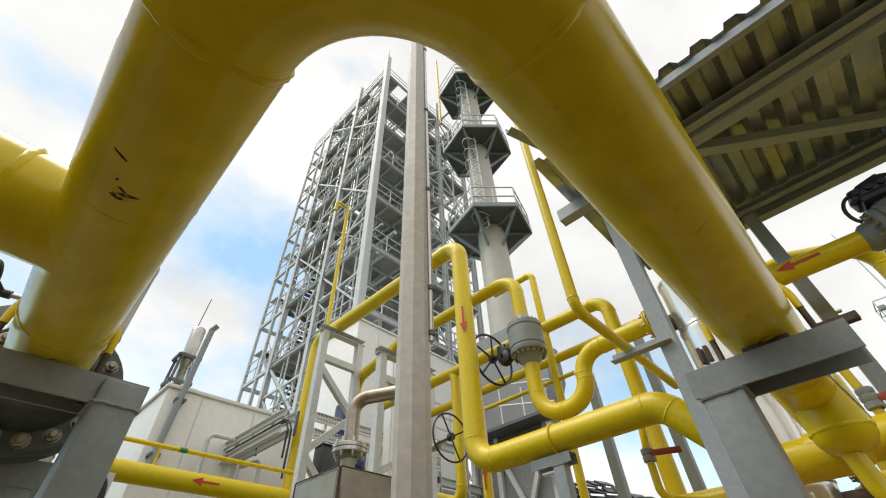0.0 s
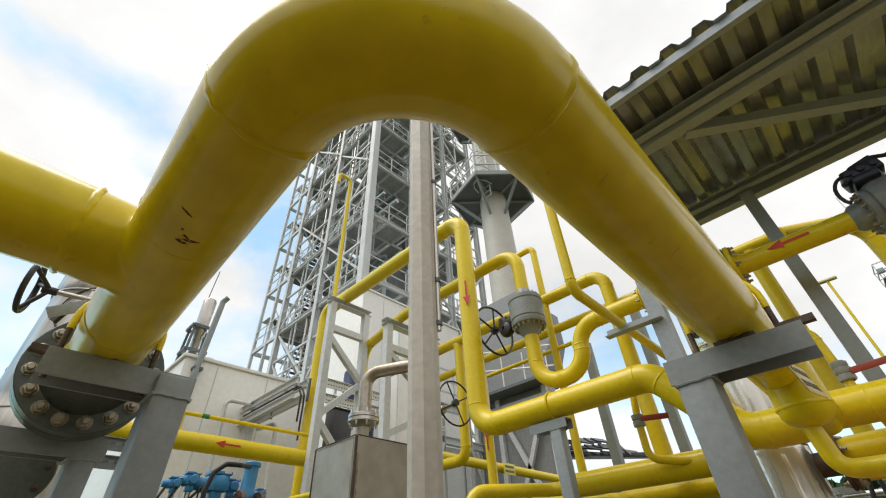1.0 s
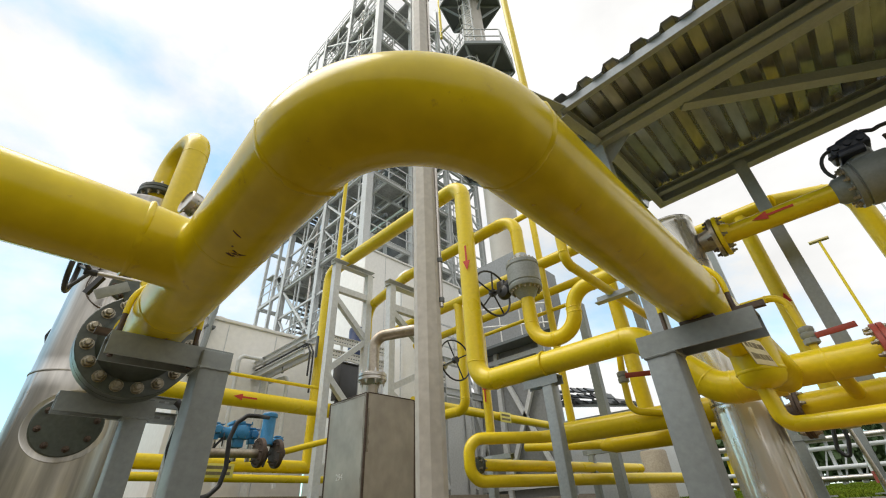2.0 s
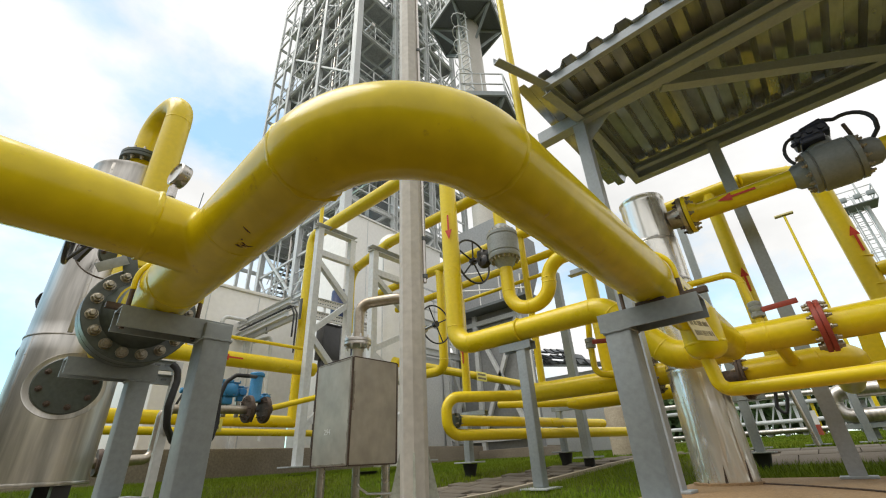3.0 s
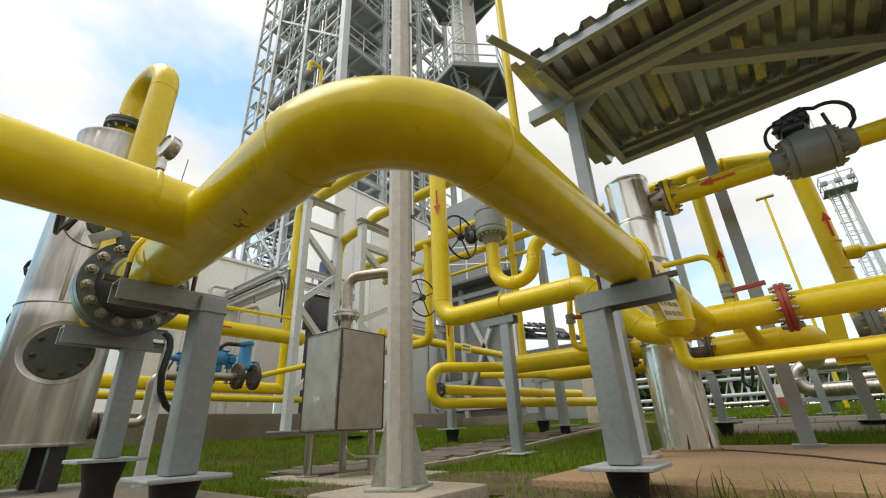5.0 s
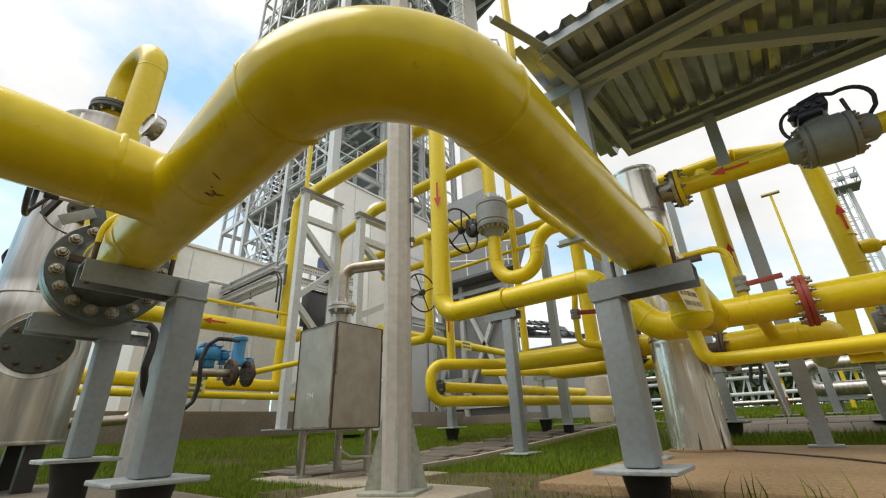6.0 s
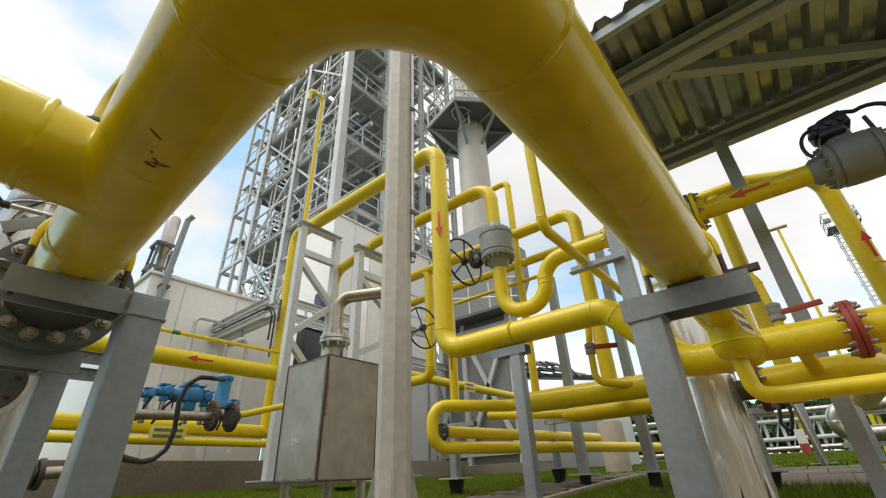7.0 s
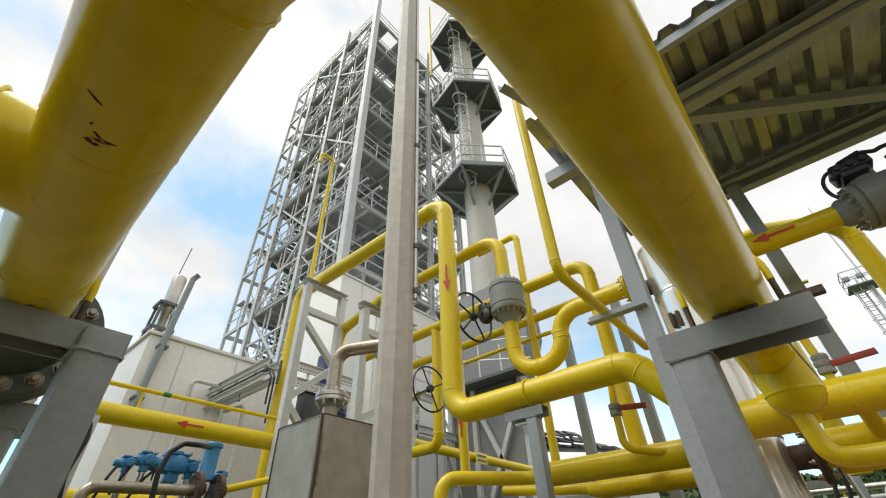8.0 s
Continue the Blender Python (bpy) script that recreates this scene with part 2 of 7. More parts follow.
def box(bm, c, s, turn=None, bevel=0.0):
    """Adds a box with centre c and size s."""
    m = Matrix.Translation(c) @ (turn.to_matrix().to_4x4() if turn else Matrix()) @ Matrix.Diagonal((*s, 1))
    made = bmesh.ops.create_cube(bm, size=1, matrix=m)
    if bevel:
        edges = list({e for v in made["verts"] for e in v.link_edges})
        bmesh.ops.bevel(bm, geom=edges, offset=bevel, segments=2, affect="EDGES", profile=0.5)
    return bm


def lathe(bm, at, d, profile, seg=24):
    """Adds a surface of revolution: profile is rows of (radius, height along d)."""
    q = toward(d)
    rings = []
    for r, h in profile:
        if r < 1e-5:
            rings.append([bm.verts.new(Vector(at) + q @ V(0, 0, h))])
        else:
            rings.append([bm.verts.new(Vector(at) + q @ V(r * math.cos(2 * math.pi * i / seg), r * math.sin(2 * math.pi * i / seg), h)) for i in range(seg)])
    for a, b in zip(rings, rings[1:]):
        for i in range(seg):
            j = (i + 1) % seg
            if len(a) == 1 and len(b) == 1:
                continue
            if len(a) == 1:
                bm.faces.new((a[0], b[j], b[i]))
            elif len(b) == 1:
                bm.faces.new((a[i], a[j], b[0]))
            else:
                bm.faces.new((a[i], a[j], b[j], b[i]))
    bmesh.ops.recalc_face_normals(bm, faces=bm.faces)
    return bm


def cyl(bm, a, b, r, seg=16, r2=None):
    a, b = Vector(a), Vector(b)
    h = (b - a).length
    r2 = r if r2 is None else r2
    return lathe(bm, a, b - a, [(0, 0), (r, 0), (r2, h), (0, h)], seg)


def centreline(pts, bend, n=9):
    """The polyline pts with its corners rounded to the radius bend."""
    pts = [Vector(p) for p in pts]
    out = [pts[0]]
    for a, b, c in zip(pts, pts[1:], pts[2:]):
        u, v = (a - b).normalized(), (c - b).normalized()
        ang = u.angle(v)
        if ang > 3.1:
            out.append(b)
            continue
        t = bend / math.tan(ang / 2)
        t = min(t, (a - b).length * (0.999 if a is pts[0] else 0.499), (c - b).length * (0.999 if c is pts[-1] else 0.499))
        rad = t * math.tan(ang / 2)
        mid = (u + v).normalized()
        o = b + mid * (rad / math.sin(ang / 2))
        s, e = b + u * t - o, b + v * t - o
        for i in range(n + 1):
            out.append(o + s.normalized().slerp(e.normalized(), i / n) * rad)
    out.append(pts[-1])
    return out


def tube(bm, pts, r, bend=0.2, seg=20, n=9, caps=True):
    """Adds a pipe along pts with rounded bends."""
    line = centreline(pts, bend, n) if len(pts) > 2 else [Vector(p) for p in pts]
    clean = [line[0]]
    for p in line[1:]:
        if (p - clean[-1]).length > 1e-4:
            clean.append(p)
    line = clean
    dirs = [(line[min(i + 1, len(line) - 1)] - line[max(i - 1, 0)]).normalized() for i in range(len(line))]
    side = dirs[0].orthogonal().normalized()
    rings = []
    for p, d in zip(line, dirs):
        side = (side - d * side.dot(d)).normalized()
        up = d.cross(side)
        rings.append([bm.verts.new(p + (side * math.cos(2 * math.pi * i / seg) + up * math.sin(2 * math.pi * i / seg)) * r) for i in range(seg)])
    for a, b in zip(rings, rings[1:]):
        for i in range(seg):
            j = (i + 1) % seg
            bm.faces.new((a[i], a[j], b[j], b[i]))
    if caps:
        bm.faces.new(list(reversed(rings[0])))
        bm.faces.new(rings[-1])
    return bm


def bar(bm, a, b, shape, up=(0, 0, 1)):
    """Adds a bar from a to b with the cross-section shape, rows of (across, up)."""
    a, b = Vector(a), Vector(b)
    d = (b - a).normalized()
    side = d.cross(Vector(up))
    side = side.normalized() if side.length > 1e-4 else d.orthogonal().normalized()
    top = side.cross(d)
    ends = [[bm.verts.new(p + side * x + top * y) for x, y in shape] for p in (a, b)]
    n = len(shape)
    for i in range(n):
        j = (i + 1) % n
        bm.faces.new((ends[0][i], ends[0][j], ends[1][j], ends[1][i]))
    bm.faces.new(list(reversed(ends[0])))
    bm.faces.new(ends[1])
    bmesh.ops.recalc_face_normals(bm, faces=bm.faces)
    return bm


def rect(w, h):
    return [(-w / 2, -h / 2), (w / 2, -h / 2), (w / 2, h / 2), (-w / 2, h / 2)]


def ibeam(w, h, t):
    a, b = w / 2, h / 2
    return [(-a, -b), (a, -b), (a, -b + t), (t / 2, -b + t), (t / 2, b - t), (a, b - t), (a, b), (-a, b), (-a, b - t), (-t / 2, b - t), (-t / 2, -b + t), (-a, -b + t)]


def channel(w, h, t):
    a, b = w / 2, h / 2
    return [(-a, -b), (a, -b), (a, -b + t), (-a + t, -b + t), (-a + t, b - t), (a, b - t), (a, b), (-a, b)]


def trough(w, h, t):
    a, b = w / 2, h / 2
    return [(-a, -b), (-a + t, -b), (-a + t, b - t), (a - t, b - t), (a - t, -b), (a, -b), (a, b), (-a, b)]


def angle_bar(w, t):
    return [(0, 0), (w, 0), (w, t), (t, t), (t, w), (0, w)]


def bm_new():
    return bmesh.new()


def weld(parent, at, d, r, mat=YEL, width=0.011, high=0.0045):
    """A hand-laid weld bead: rippled along its length and uneven in height and place."""
    b = bm_new()
    n, seg = 6, 56
    rnd = random.Random(int((at[0] + at[1] * 3 + at[2] * 7) * 1000))
    ph = rnd.uniform(0, 6)
    q = toward(d)
    rings = []
    for k in range(seg):
        a = 2 * math.pi * k / seg
        up = high * max(0.1, 0.55 + 0.5 * math.sin(3 * a + ph) * math.sin(5 * a) + rnd.uniform(-0.45, 0.55))
        sh = 0.0022 * math.sin(2 * a + ph) + rnd.uniform(-0.001, 0.001)
        prof = [(r - 0.003, -width)] + [(r + up * math.sin(math.pi * i / n), -width + 2 * width * i / n) for i in range(1, n)] + [(r - 0.003, width)]
        rings.append([b.verts.new(Vector(at) + q @ V(rr * math.cos(a), rr * math.sin(a), zz + sh)) for rr, zz in prof])
    for k in range(seg):
        u, w = rings[k], rings[(k + 1) % seg]
        for i in range(n):
            b.faces.new((u[i], w[i], w[i + 1], u[i + 1]))
    bmesh.ops.recalc_face_normals(b, faces=b.faces)
    return part("weld", b, mat, parent)


BOLTS = {}


def bolt_mesh(size, length, mat=BOLT):
    key = (size, length, mat.name)
    if key not in BOLTS:
        b = bm_new()
        lathe(b, (0, 0, 0), (0, 0, 1), [(0, 0), (size, 0), (size, size * 0.75), (size * 0.85, size * 0.95), (0, size * 0.95)], 6)
        lathe(b, (0, 0, size * 0.9), (0, 0, 1), [(size * 0.58, 0), (size * 0.58, length), (size * 0.45, length + 0.004), (0, length + 0.004)], 10)
        lathe(b, (0, 0, 0), (0, 0, 1), [(0, 0), (size * 1.2, 0), (size * 1.2, 0.004), (0, 0.004)], 12)
        BOLTS[key] = mesh_of("bolt", b, mat, 30)
    return BOLTS[key]


def bolts(parent, at, d, ring, count, size, length=0.02, mat=BOLT, phase=0.0):
    q = toward(d)
    me = bolt_mesh(size, length, mat)
    for i in range(count):
        a = 2 * math.pi * (i + phase) / count
        shared("bolt", me, parent, Vector(at) + q @ V(ring * math.cos(a), ring * math.sin(a), 0), q)


def flange(parent, at, d, r, t, mat, count=8, size=0.016, label="", bmat=BOLT, both=True, hub=0.0):
    """A bolted flange pair of thickness t each side of at, on the axis d."""
    b = bm_new()
    e = 0.004
    lathe(b, at, d, [(0, -t), (r - e, -t), (r, -t + e), (r, -0.004), (r - 0.012, -0.003), (r - 0.012, 0.003), (r, 0.004), (r, t - e), (r - e, t), (0, t)], 40)
    if hub:
        lathe(b, at, d, [(0, -t - hub * 0.9), (hub, -t - hub * 0.9), (hub * 1.25, -t), (0, -t)], 28)
        lathe(b, at, d, [(0, t), (hub * 1.25, t), (hub, t + hub * 0.9), (0, t + hub * 0.9)], 28)
    f = part("flange", b, mat, parent, label)
    d = Vector(d).normalized()
    bolts(f, Vector(at) + d * t, d, r * 0.83, count, size, 0.02, bmat, 0.5)
    if both:
        bolts(f, Vector(at) - d * t, -d, r * 0.83, count, size, 0.02, bmat, 0.5)
    return f


def pipe_run(name, pts, r, bend, label, mat=YEL, welds=(), seg=20, category="pipe", group="yellow gas pipes"):
    """A pipe run as a thing with its tube and its weld seams (rows of a point and a direction)."""
    at = min((Vector(p) for p in pts), key=lambda p: p.z)
    th = thing(name, at, label, category, group)
    part("pipe", tube(bm_new(), pts, r, bend, seg), mat, th)
    line = [Vector(p) for p in pts]
    for a, b, c in zip(line, line[1:], line[2:]):
        u, v = (a - b).normalized(), (c - b).normalized()
        if u.angle(v) > 3.1:
            continue
        t = bend / math.tan(u.angle(v) / 2)
        for w in (u, v):
            weld(th, b + w * t, w, r, mat)
    for p, d in welds:
        weld(th, p, d, r, mat)
    return th


def arrow(parent, at, d, normal, length, width):
    """A painted flow arrow, a thin raised sheet."""
    b = bm_new()
    d, n = Vector(d).normalized(), Vector(normal).normalized()
    s = d.cross(n)
    h = length / 2
    shape = [(-h, -width * 0.13), (h * 0.25, -width * 0.13), (h * 0.25, -width * 0.5), (h, 0), (h * 0.25, width * 0.5), (h * 0.25, width * 0.13), (-h, width * 0.13)]
    vs = [b.verts.new(Vector(at) + d * x + s * y) for x, y in shape]
    f = b.faces.new(vs)
    ex = bmesh.ops.extrude_face_region(b, geom=[f])
    bmesh.ops.translate(b, verts=[v for v in ex["geom"] if isinstance(v, bmesh.types.BMVert)], vec=n * 0.003)
    bmesh.ops.recalc_face_normals(b, faces=b.faces)
    return part("flow_arrow", b, REDARROW, parent, "red painted flow arrow")


def handwheel(parent, at, d, r, mat=BLACKP, tube_r=0.012, spokes=4, dish=0.0):
    q = toward(d)
    b = bm_new()
    ring = [Vector(at) + q @ V(r * math.cos(2 * math.pi * i / 28), r * math.sin(2 * math.pi * i / 28), 0) for i in range(28)]
    seg = 8
    rows = []
    for i, p in enumerate(ring):
        o = (p - Vector(at)).normalized()
        ax = q @ V(0, 0, 1)
        rows.append([b.verts.new(p + (o * math.cos(2 * math.pi * k / seg) + ax * math.sin(2 * math.pi * k / seg)) * tube_r) for k in range(seg)])
    for i in range(28):
        a, c = rows[i], rows[(i + 1) % 28]
        for k in range(seg):
            m = (k + 1) % seg
            b.faces.new((a[k], a[m], c[m], c[k]))
    for k in range(spokes):
        ang = 2 * math.pi * (k + 0.3) / spokes
        cyl(b, Vector(at) + q @ V(0, 0, dish), Vector(at) + q @ V(r * math.cos(ang), r * math.sin(ang), 0), tube_r * 0.8, 8)
    lathe(b, Vector(at) + q @ V(0, 0, dish - 0.03), d, [(0, 0), (r * 0.16, 0), (r * 0.16, 0.06), (0, 0.06)], 14)
    bmesh.ops.recalc_face_normals(b, faces=b.faces)
    return part("handwheel", b, mat, parent, "black spoked handwheel")


def block(bm, lo, hi, bevel=0.0):
    c = [(a + b) / 2 for a, b in zip(lo, hi)]
    s = [b - a for a, b in zip(lo, hi)]
    return box(bm, c, s, None, bevel)


# ---- ground ----
def rise(x, y):
    """Height of the lawn, which climbs gently away from the slab."""
    d = math.hypot(x - 0.6, y - 0.5)
    ease = lambda s: max(0.0, min(1.0, s)) ** 2 * (3 - 2 * max(0.0, min(1.0, s)))
    away = max(ease((-0.4 - x) / 0.5), ease((y - 5.6) / 3.2))
    return 0.02 * max(0.0, min(d, 70.0) - 4.0) * (1.0 if d > 7 else away) + 0.2 * ease((d - 3.5) / 4.0) * away


b = bm_new()
ticks = [-900, -400, -180, -90, -55, -40, -30, -22, -16] + [-12 + 0.5 * i for i in range(57)] + [18, 20, 24, 30, 40, 55, 90, 180, 400, 900]
grid = [[b.verts.new((x, y, rise(x, y) + 0.012 * noise.noise(V(x * 0.7, y * 0.7, 0)))) for x in ticks] for y in ticks]
for r0, r1 in zip(grid, grid[1:]):
    for i in range(len(ticks) - 1):
        b.faces.new((r0[i], r0[i + 1], r1[i + 1], r1[i]))
ground = part("ground", b, SOIL)
tagged(ground, "dark soil under a green lawn", "ground", "", "structure")

# sandy concrete slab under the vessel and the canopy
b = bm_new()
block(b, (-0.33, 2.62, -0.2), (6.0, 6.05, 0.06), 0.015)
tagged(part("pavement", b, SAND), "sandy brown concrete slab", "slab", "", "structure")
b = bm_new()
block(b, (-3.9, -1.2, -0.2), (-0.9, 1.55, 0.05), 0.015)
tagged(part("pavement", b, CONC), "pale concrete pad under the steel vessel", "slab", "", "structure")
b = bm_new()
block(b, (-2.75, 2.3, -0.2), (-1.45, 3.25, 0.02), 0.01)
block(b, (-1.0, 1.58, -0.2), (-0.36, 2.25, 0.075), 0.02)
tagged(part("pavement", b, CONCL), "pale concrete pad under the steel cabinet", "slab", "", "structure")

# ---- main manifold over the camera ----
ZM, RM = 1.130, 0.126
XR, YL, XB, YT = 0.467, 0.747, -0.637, 4.6
ZK, RK = 1.154, 0.1245  # the branch sits a little higher
main = thing("gas_manifold", (XR, YL, ZM - RM), "large yellow painted gas pipe with a bend and a branch", "pipe", "yellow gas pipes")
elbow_r = 0.37
LY = lambda x: YL - 0.047 * (x - XR + 0.37)  # the left leg runs slightly askew
part("pipe", tube(bm_new(), [(XR, YL + elbow_r, ZM), (XR, YT, ZM)], RM, seg=40), YELN, main)
part("pipe_elbow", tube(bm_new(), [(XR, YL + elbow_r + 0.001, ZM), (XR, LY(XR), ZM), (XR - elbow_r - 0.001, LY(XR - elbow_r), ZM)], RM, elbow_r * 0.985, 40, 20, caps=False), YELN, main)
part("pipe", tube(bm_new(), [(XR - elbow_r + 0.005, LY(XR - elbow_r), ZM), (-0.36, LY(-0.36), ZM)], RM, seg=48), YELN, main)
part("pipe", tube(bm_new(), [(-1.02, LY(-1.02), ZM), (-1.71, LY(-1.71), ZM)], RM, seg=48), YELN, main)
part("branch_pipe", tube(bm_new(), [(XB, YL - 0.19, ZK), (XB, -5.0, ZK)], RK, seg=48), YELN, main)
# the welded tee, its saddle rounded over
b = tube(bm_new(), [(-0.32, LY(-0.32), ZM), (-1.06, LY(-1.06), ZM)], RM, seg=64)
tube(b, [(XB, YL + 0.02, ZK - 0.012), (XB, YL - 0.23, ZK)], RK, seg=64)
tee = part("pipe_tee", b, YELN, main, sharp=180)
tee_skin = tee.modifiers.new("skin", "REMESH")
tee_skin.mode, tee_skin.voxel_size, tee_skin.use_smooth_shade = "VOXEL", 0.0075, True
tee_soft = tee.modifiers.new("soft", "SMOOTH")
tee_soft.factor, tee_soft.iterations = 0.5, 16
weld(main, (XR, YL + elbow_r, ZM), (0, 1, 0), RM, YELN, 0.011, 0.006)
weld(main, (XR - elbow_r, LY(XR - elbow_r), ZM), (1, -0.03, 0), RM, YELN, 0.011, 0.0075)
weld(main, (XB, YL - 0.19, ZK), (0, 1, 0), RK, YELN, 0.012, 0.0065)
weld(main, (-0.36, LY(-0.36), ZM), (1, -0.05, 0), RM, YELN, 0.007, 0.002)
weld(main, (-1.02, LY(-1.02), ZM), (1, 0, 0), RM, YELN)
weld(main, (XR, 2.95, ZM), (0, 1, 0), RM, YELN)
# clamp rods over the pipe at its two supports
for c, d in (((XR, 2.45, ZM), (1, 0, 0)), ((-1.15, LY(-1.15), ZM), (0, 1, 0))):
    b = bm_new()
    c, d = Vector(c), Vector(d)
    arc = [c + d * (RM + 0.014) * math.cos(math.pi * k / 16) + V(0, 0, (RM + 0.014) * math.sin(math.pi * k / 16)) for k in range(17)]
    tube(b, [c + d * (RM + 0.014) - V(0, 0, 0.04)] + arc + [c - d * (RM + 0.014) - V(0, 0, 0.04)], 0.012, 0.01, 10, 2)
    part("clamp_rod", b, YELN, main)
    for sg in (1, -1):
        part("clamp_thread", cyl(bm_new(), c + d * (RM + 0.014) * sg - V(0, 0, 0.215), c + d * (RM + 0.014) * sg - V(0, 0, 0.03), 0.010, 10), RUST, main, "rusty threaded rod end")
# paint chips and smudges on the underside: along the pipe, round it, then the half sizes and the turn
def chip(leg, u, ang, su, sa, turn, seed, mat=CHIP):
    rnd_ = random.Random(seed)
    bb = bm_new()
    ring = []
    for k in range(11):
        a = 2 * math.pi * k / 11
        f = rnd_.uniform(0.55, 1.15)
        p, q_ = su * f * math.cos(a), sa * f * math.sin(a)
        du, da = p * math.cos(turn) - q_ * math.sin(turn), p * math.sin(turn) + q_ * math.cos(turn)
        ring.append((u + du, ang + da / RM))
    for lift in (0.0006, -0.001):
        vs_ = []
        for uu, aa in ring:
            c, s = math.cos(aa) * (RM + lift), math.sin(aa) * (RM + lift)
            vs_.append(bb.verts.new((XR + c, uu, ZM + s) if leg == "right" else (uu, LY(uu) + c, ZM + s)))
        if lift > 0:
            top_ = vs_
            bb.faces.new(vs_)
    for i in range(11):
        j = (i + 1) % 11
        bb.faces.new((top_[i], top_[j], vs_[j], vs_[i]))
    bmesh.ops.recalc_face_normals(bb, faces=bb.faces)
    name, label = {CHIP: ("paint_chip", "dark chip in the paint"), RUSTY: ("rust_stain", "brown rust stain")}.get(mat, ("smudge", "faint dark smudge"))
    part(name, bb, mat, main, label)


chip("left", -0.290, -1.70, 0.007, 0.016, 0.2, 1)
chip("left", -0.276, -1.60, 0.005, 0.017, -0.3, 2)
chip("left", -0.266, -1.66, 0.004, 0.012, 0.5, 3)
chip("left", -0.270, -1.47, 0.003, 0.013, -0.2, 4)
chip("left", -0.246, -1.78, 0.004, 0.0025, 0.5, 5)
chip("left", -0.186, -1.86, 0.003, 0.019, 0.35, 6)
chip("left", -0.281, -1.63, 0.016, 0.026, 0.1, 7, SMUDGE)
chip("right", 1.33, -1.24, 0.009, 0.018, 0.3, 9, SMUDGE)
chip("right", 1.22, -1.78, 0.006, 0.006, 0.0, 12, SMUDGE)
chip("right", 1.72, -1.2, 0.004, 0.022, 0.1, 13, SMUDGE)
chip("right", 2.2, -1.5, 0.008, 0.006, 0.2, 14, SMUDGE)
for k in range(7):
    chip("left", -1.10 - 0.016 * k, -1.42 - 0.05 * ((k * 3) % 5), 0.009, 0.012 + 0.004 * (k % 3), 0.3 * k, 20 + k, RUSTY)
for k in range(4):
    chip("right", 2.37 + 0.012 * k, -1.5 - 0.09 * k, 0.005, 0.014, 0.2 * k, 30 + k, RUSTY)
# drip pot under the right leg, with its drain pipe
b = bm_new()
lathe(b, (XR + 0.03, 3.3, ZM), (0, 0, -1), [(0.115, 0), (0.115, 0.20), (0.112, 0.235), (0.095, 0.268), (0.06, 0.29), (0, 0.30)], 32)
part("drip_pot", b, YELN, main)
weld(main, (XR + 0.03, 3.3, ZM - 0.205), (0, 0, 1), 0.115, YELN)
part("drain_pipe", tube(bm_new(), [(0.475, 3.3, 0.9), (0.50, 3.3, 0.655), (0.62, 3.3, 0.648), (4.2, 3.34, 0.652), (4.2, 3.34, 0.05)], 0.039, 0.07, 20), YEL, main)
# tee to the run in the plane of the red flange
part("pipe", tube(bm_new(), [(XR - 0.2, YT, 1.15), (4.5, YT, 1.16)], 0.118, seg=32), YEL, main)
weld(main, (0.75, YT, 1.151), (1, 0, 0), 0.118, YEL)
flange(main, (1.1, YT, 1.153), (1, 0, 0), 0.2, 0.035, RED, 12, 0.02, "red-brown painted bolted flange")

# big dark flange at the end of the left leg
FLX, FLY, FLZ = -1.775, 0.848, 1.158
flange(main, (FLX, FLY, FLZ), (1, -0.04, 0), 0.266, 0.075, VALVE, 16, 0.0245, "dark grey-green flange with a ring of large bolts", hub=0.14)
part("hub", lathe(bm_new(), (-1.702, 0.842, 1.15), (1, -0.04, -0.05), [(0.186, 0), (0.18, 0.02), (0.158, 0.06), (0.146, 0.12), (0.139, 0.22), (0.134, 0.25), (0.12, 0.26)], 36), VALVE, main, "dark grey-green flange neck")
part("gasket", lathe(bm_new(), (FLX, FLY, FLZ), (1, -0.04, 0), [(0.2, -0.006), (0.245, -0.005), (0.245, 0.005), (0.2, 0.006)], 40), RUST, main, "dark gasket between the flange halves")
b = bm_new()
box(b, (-1.66, 0.635, 1.385), (0.006, 0.145, 0.052), Euler((0.62, 0.1, 0)).to_quaternion(), 0.002)
part("tag_plate", b, VALVEL, main, "grey steel tag plate on the flange rim")
b = bm_new()
box(b, (-1.69, 0.722, 1.402), (0.012, 0.072, 0.15), Euler((0.3, 0, 0)).to_quaternion(), 0.006)
part("lug_plate", b, VALVE, main, "grey-green lug plate on the flange rim")

# ---- supports of the manifold ----


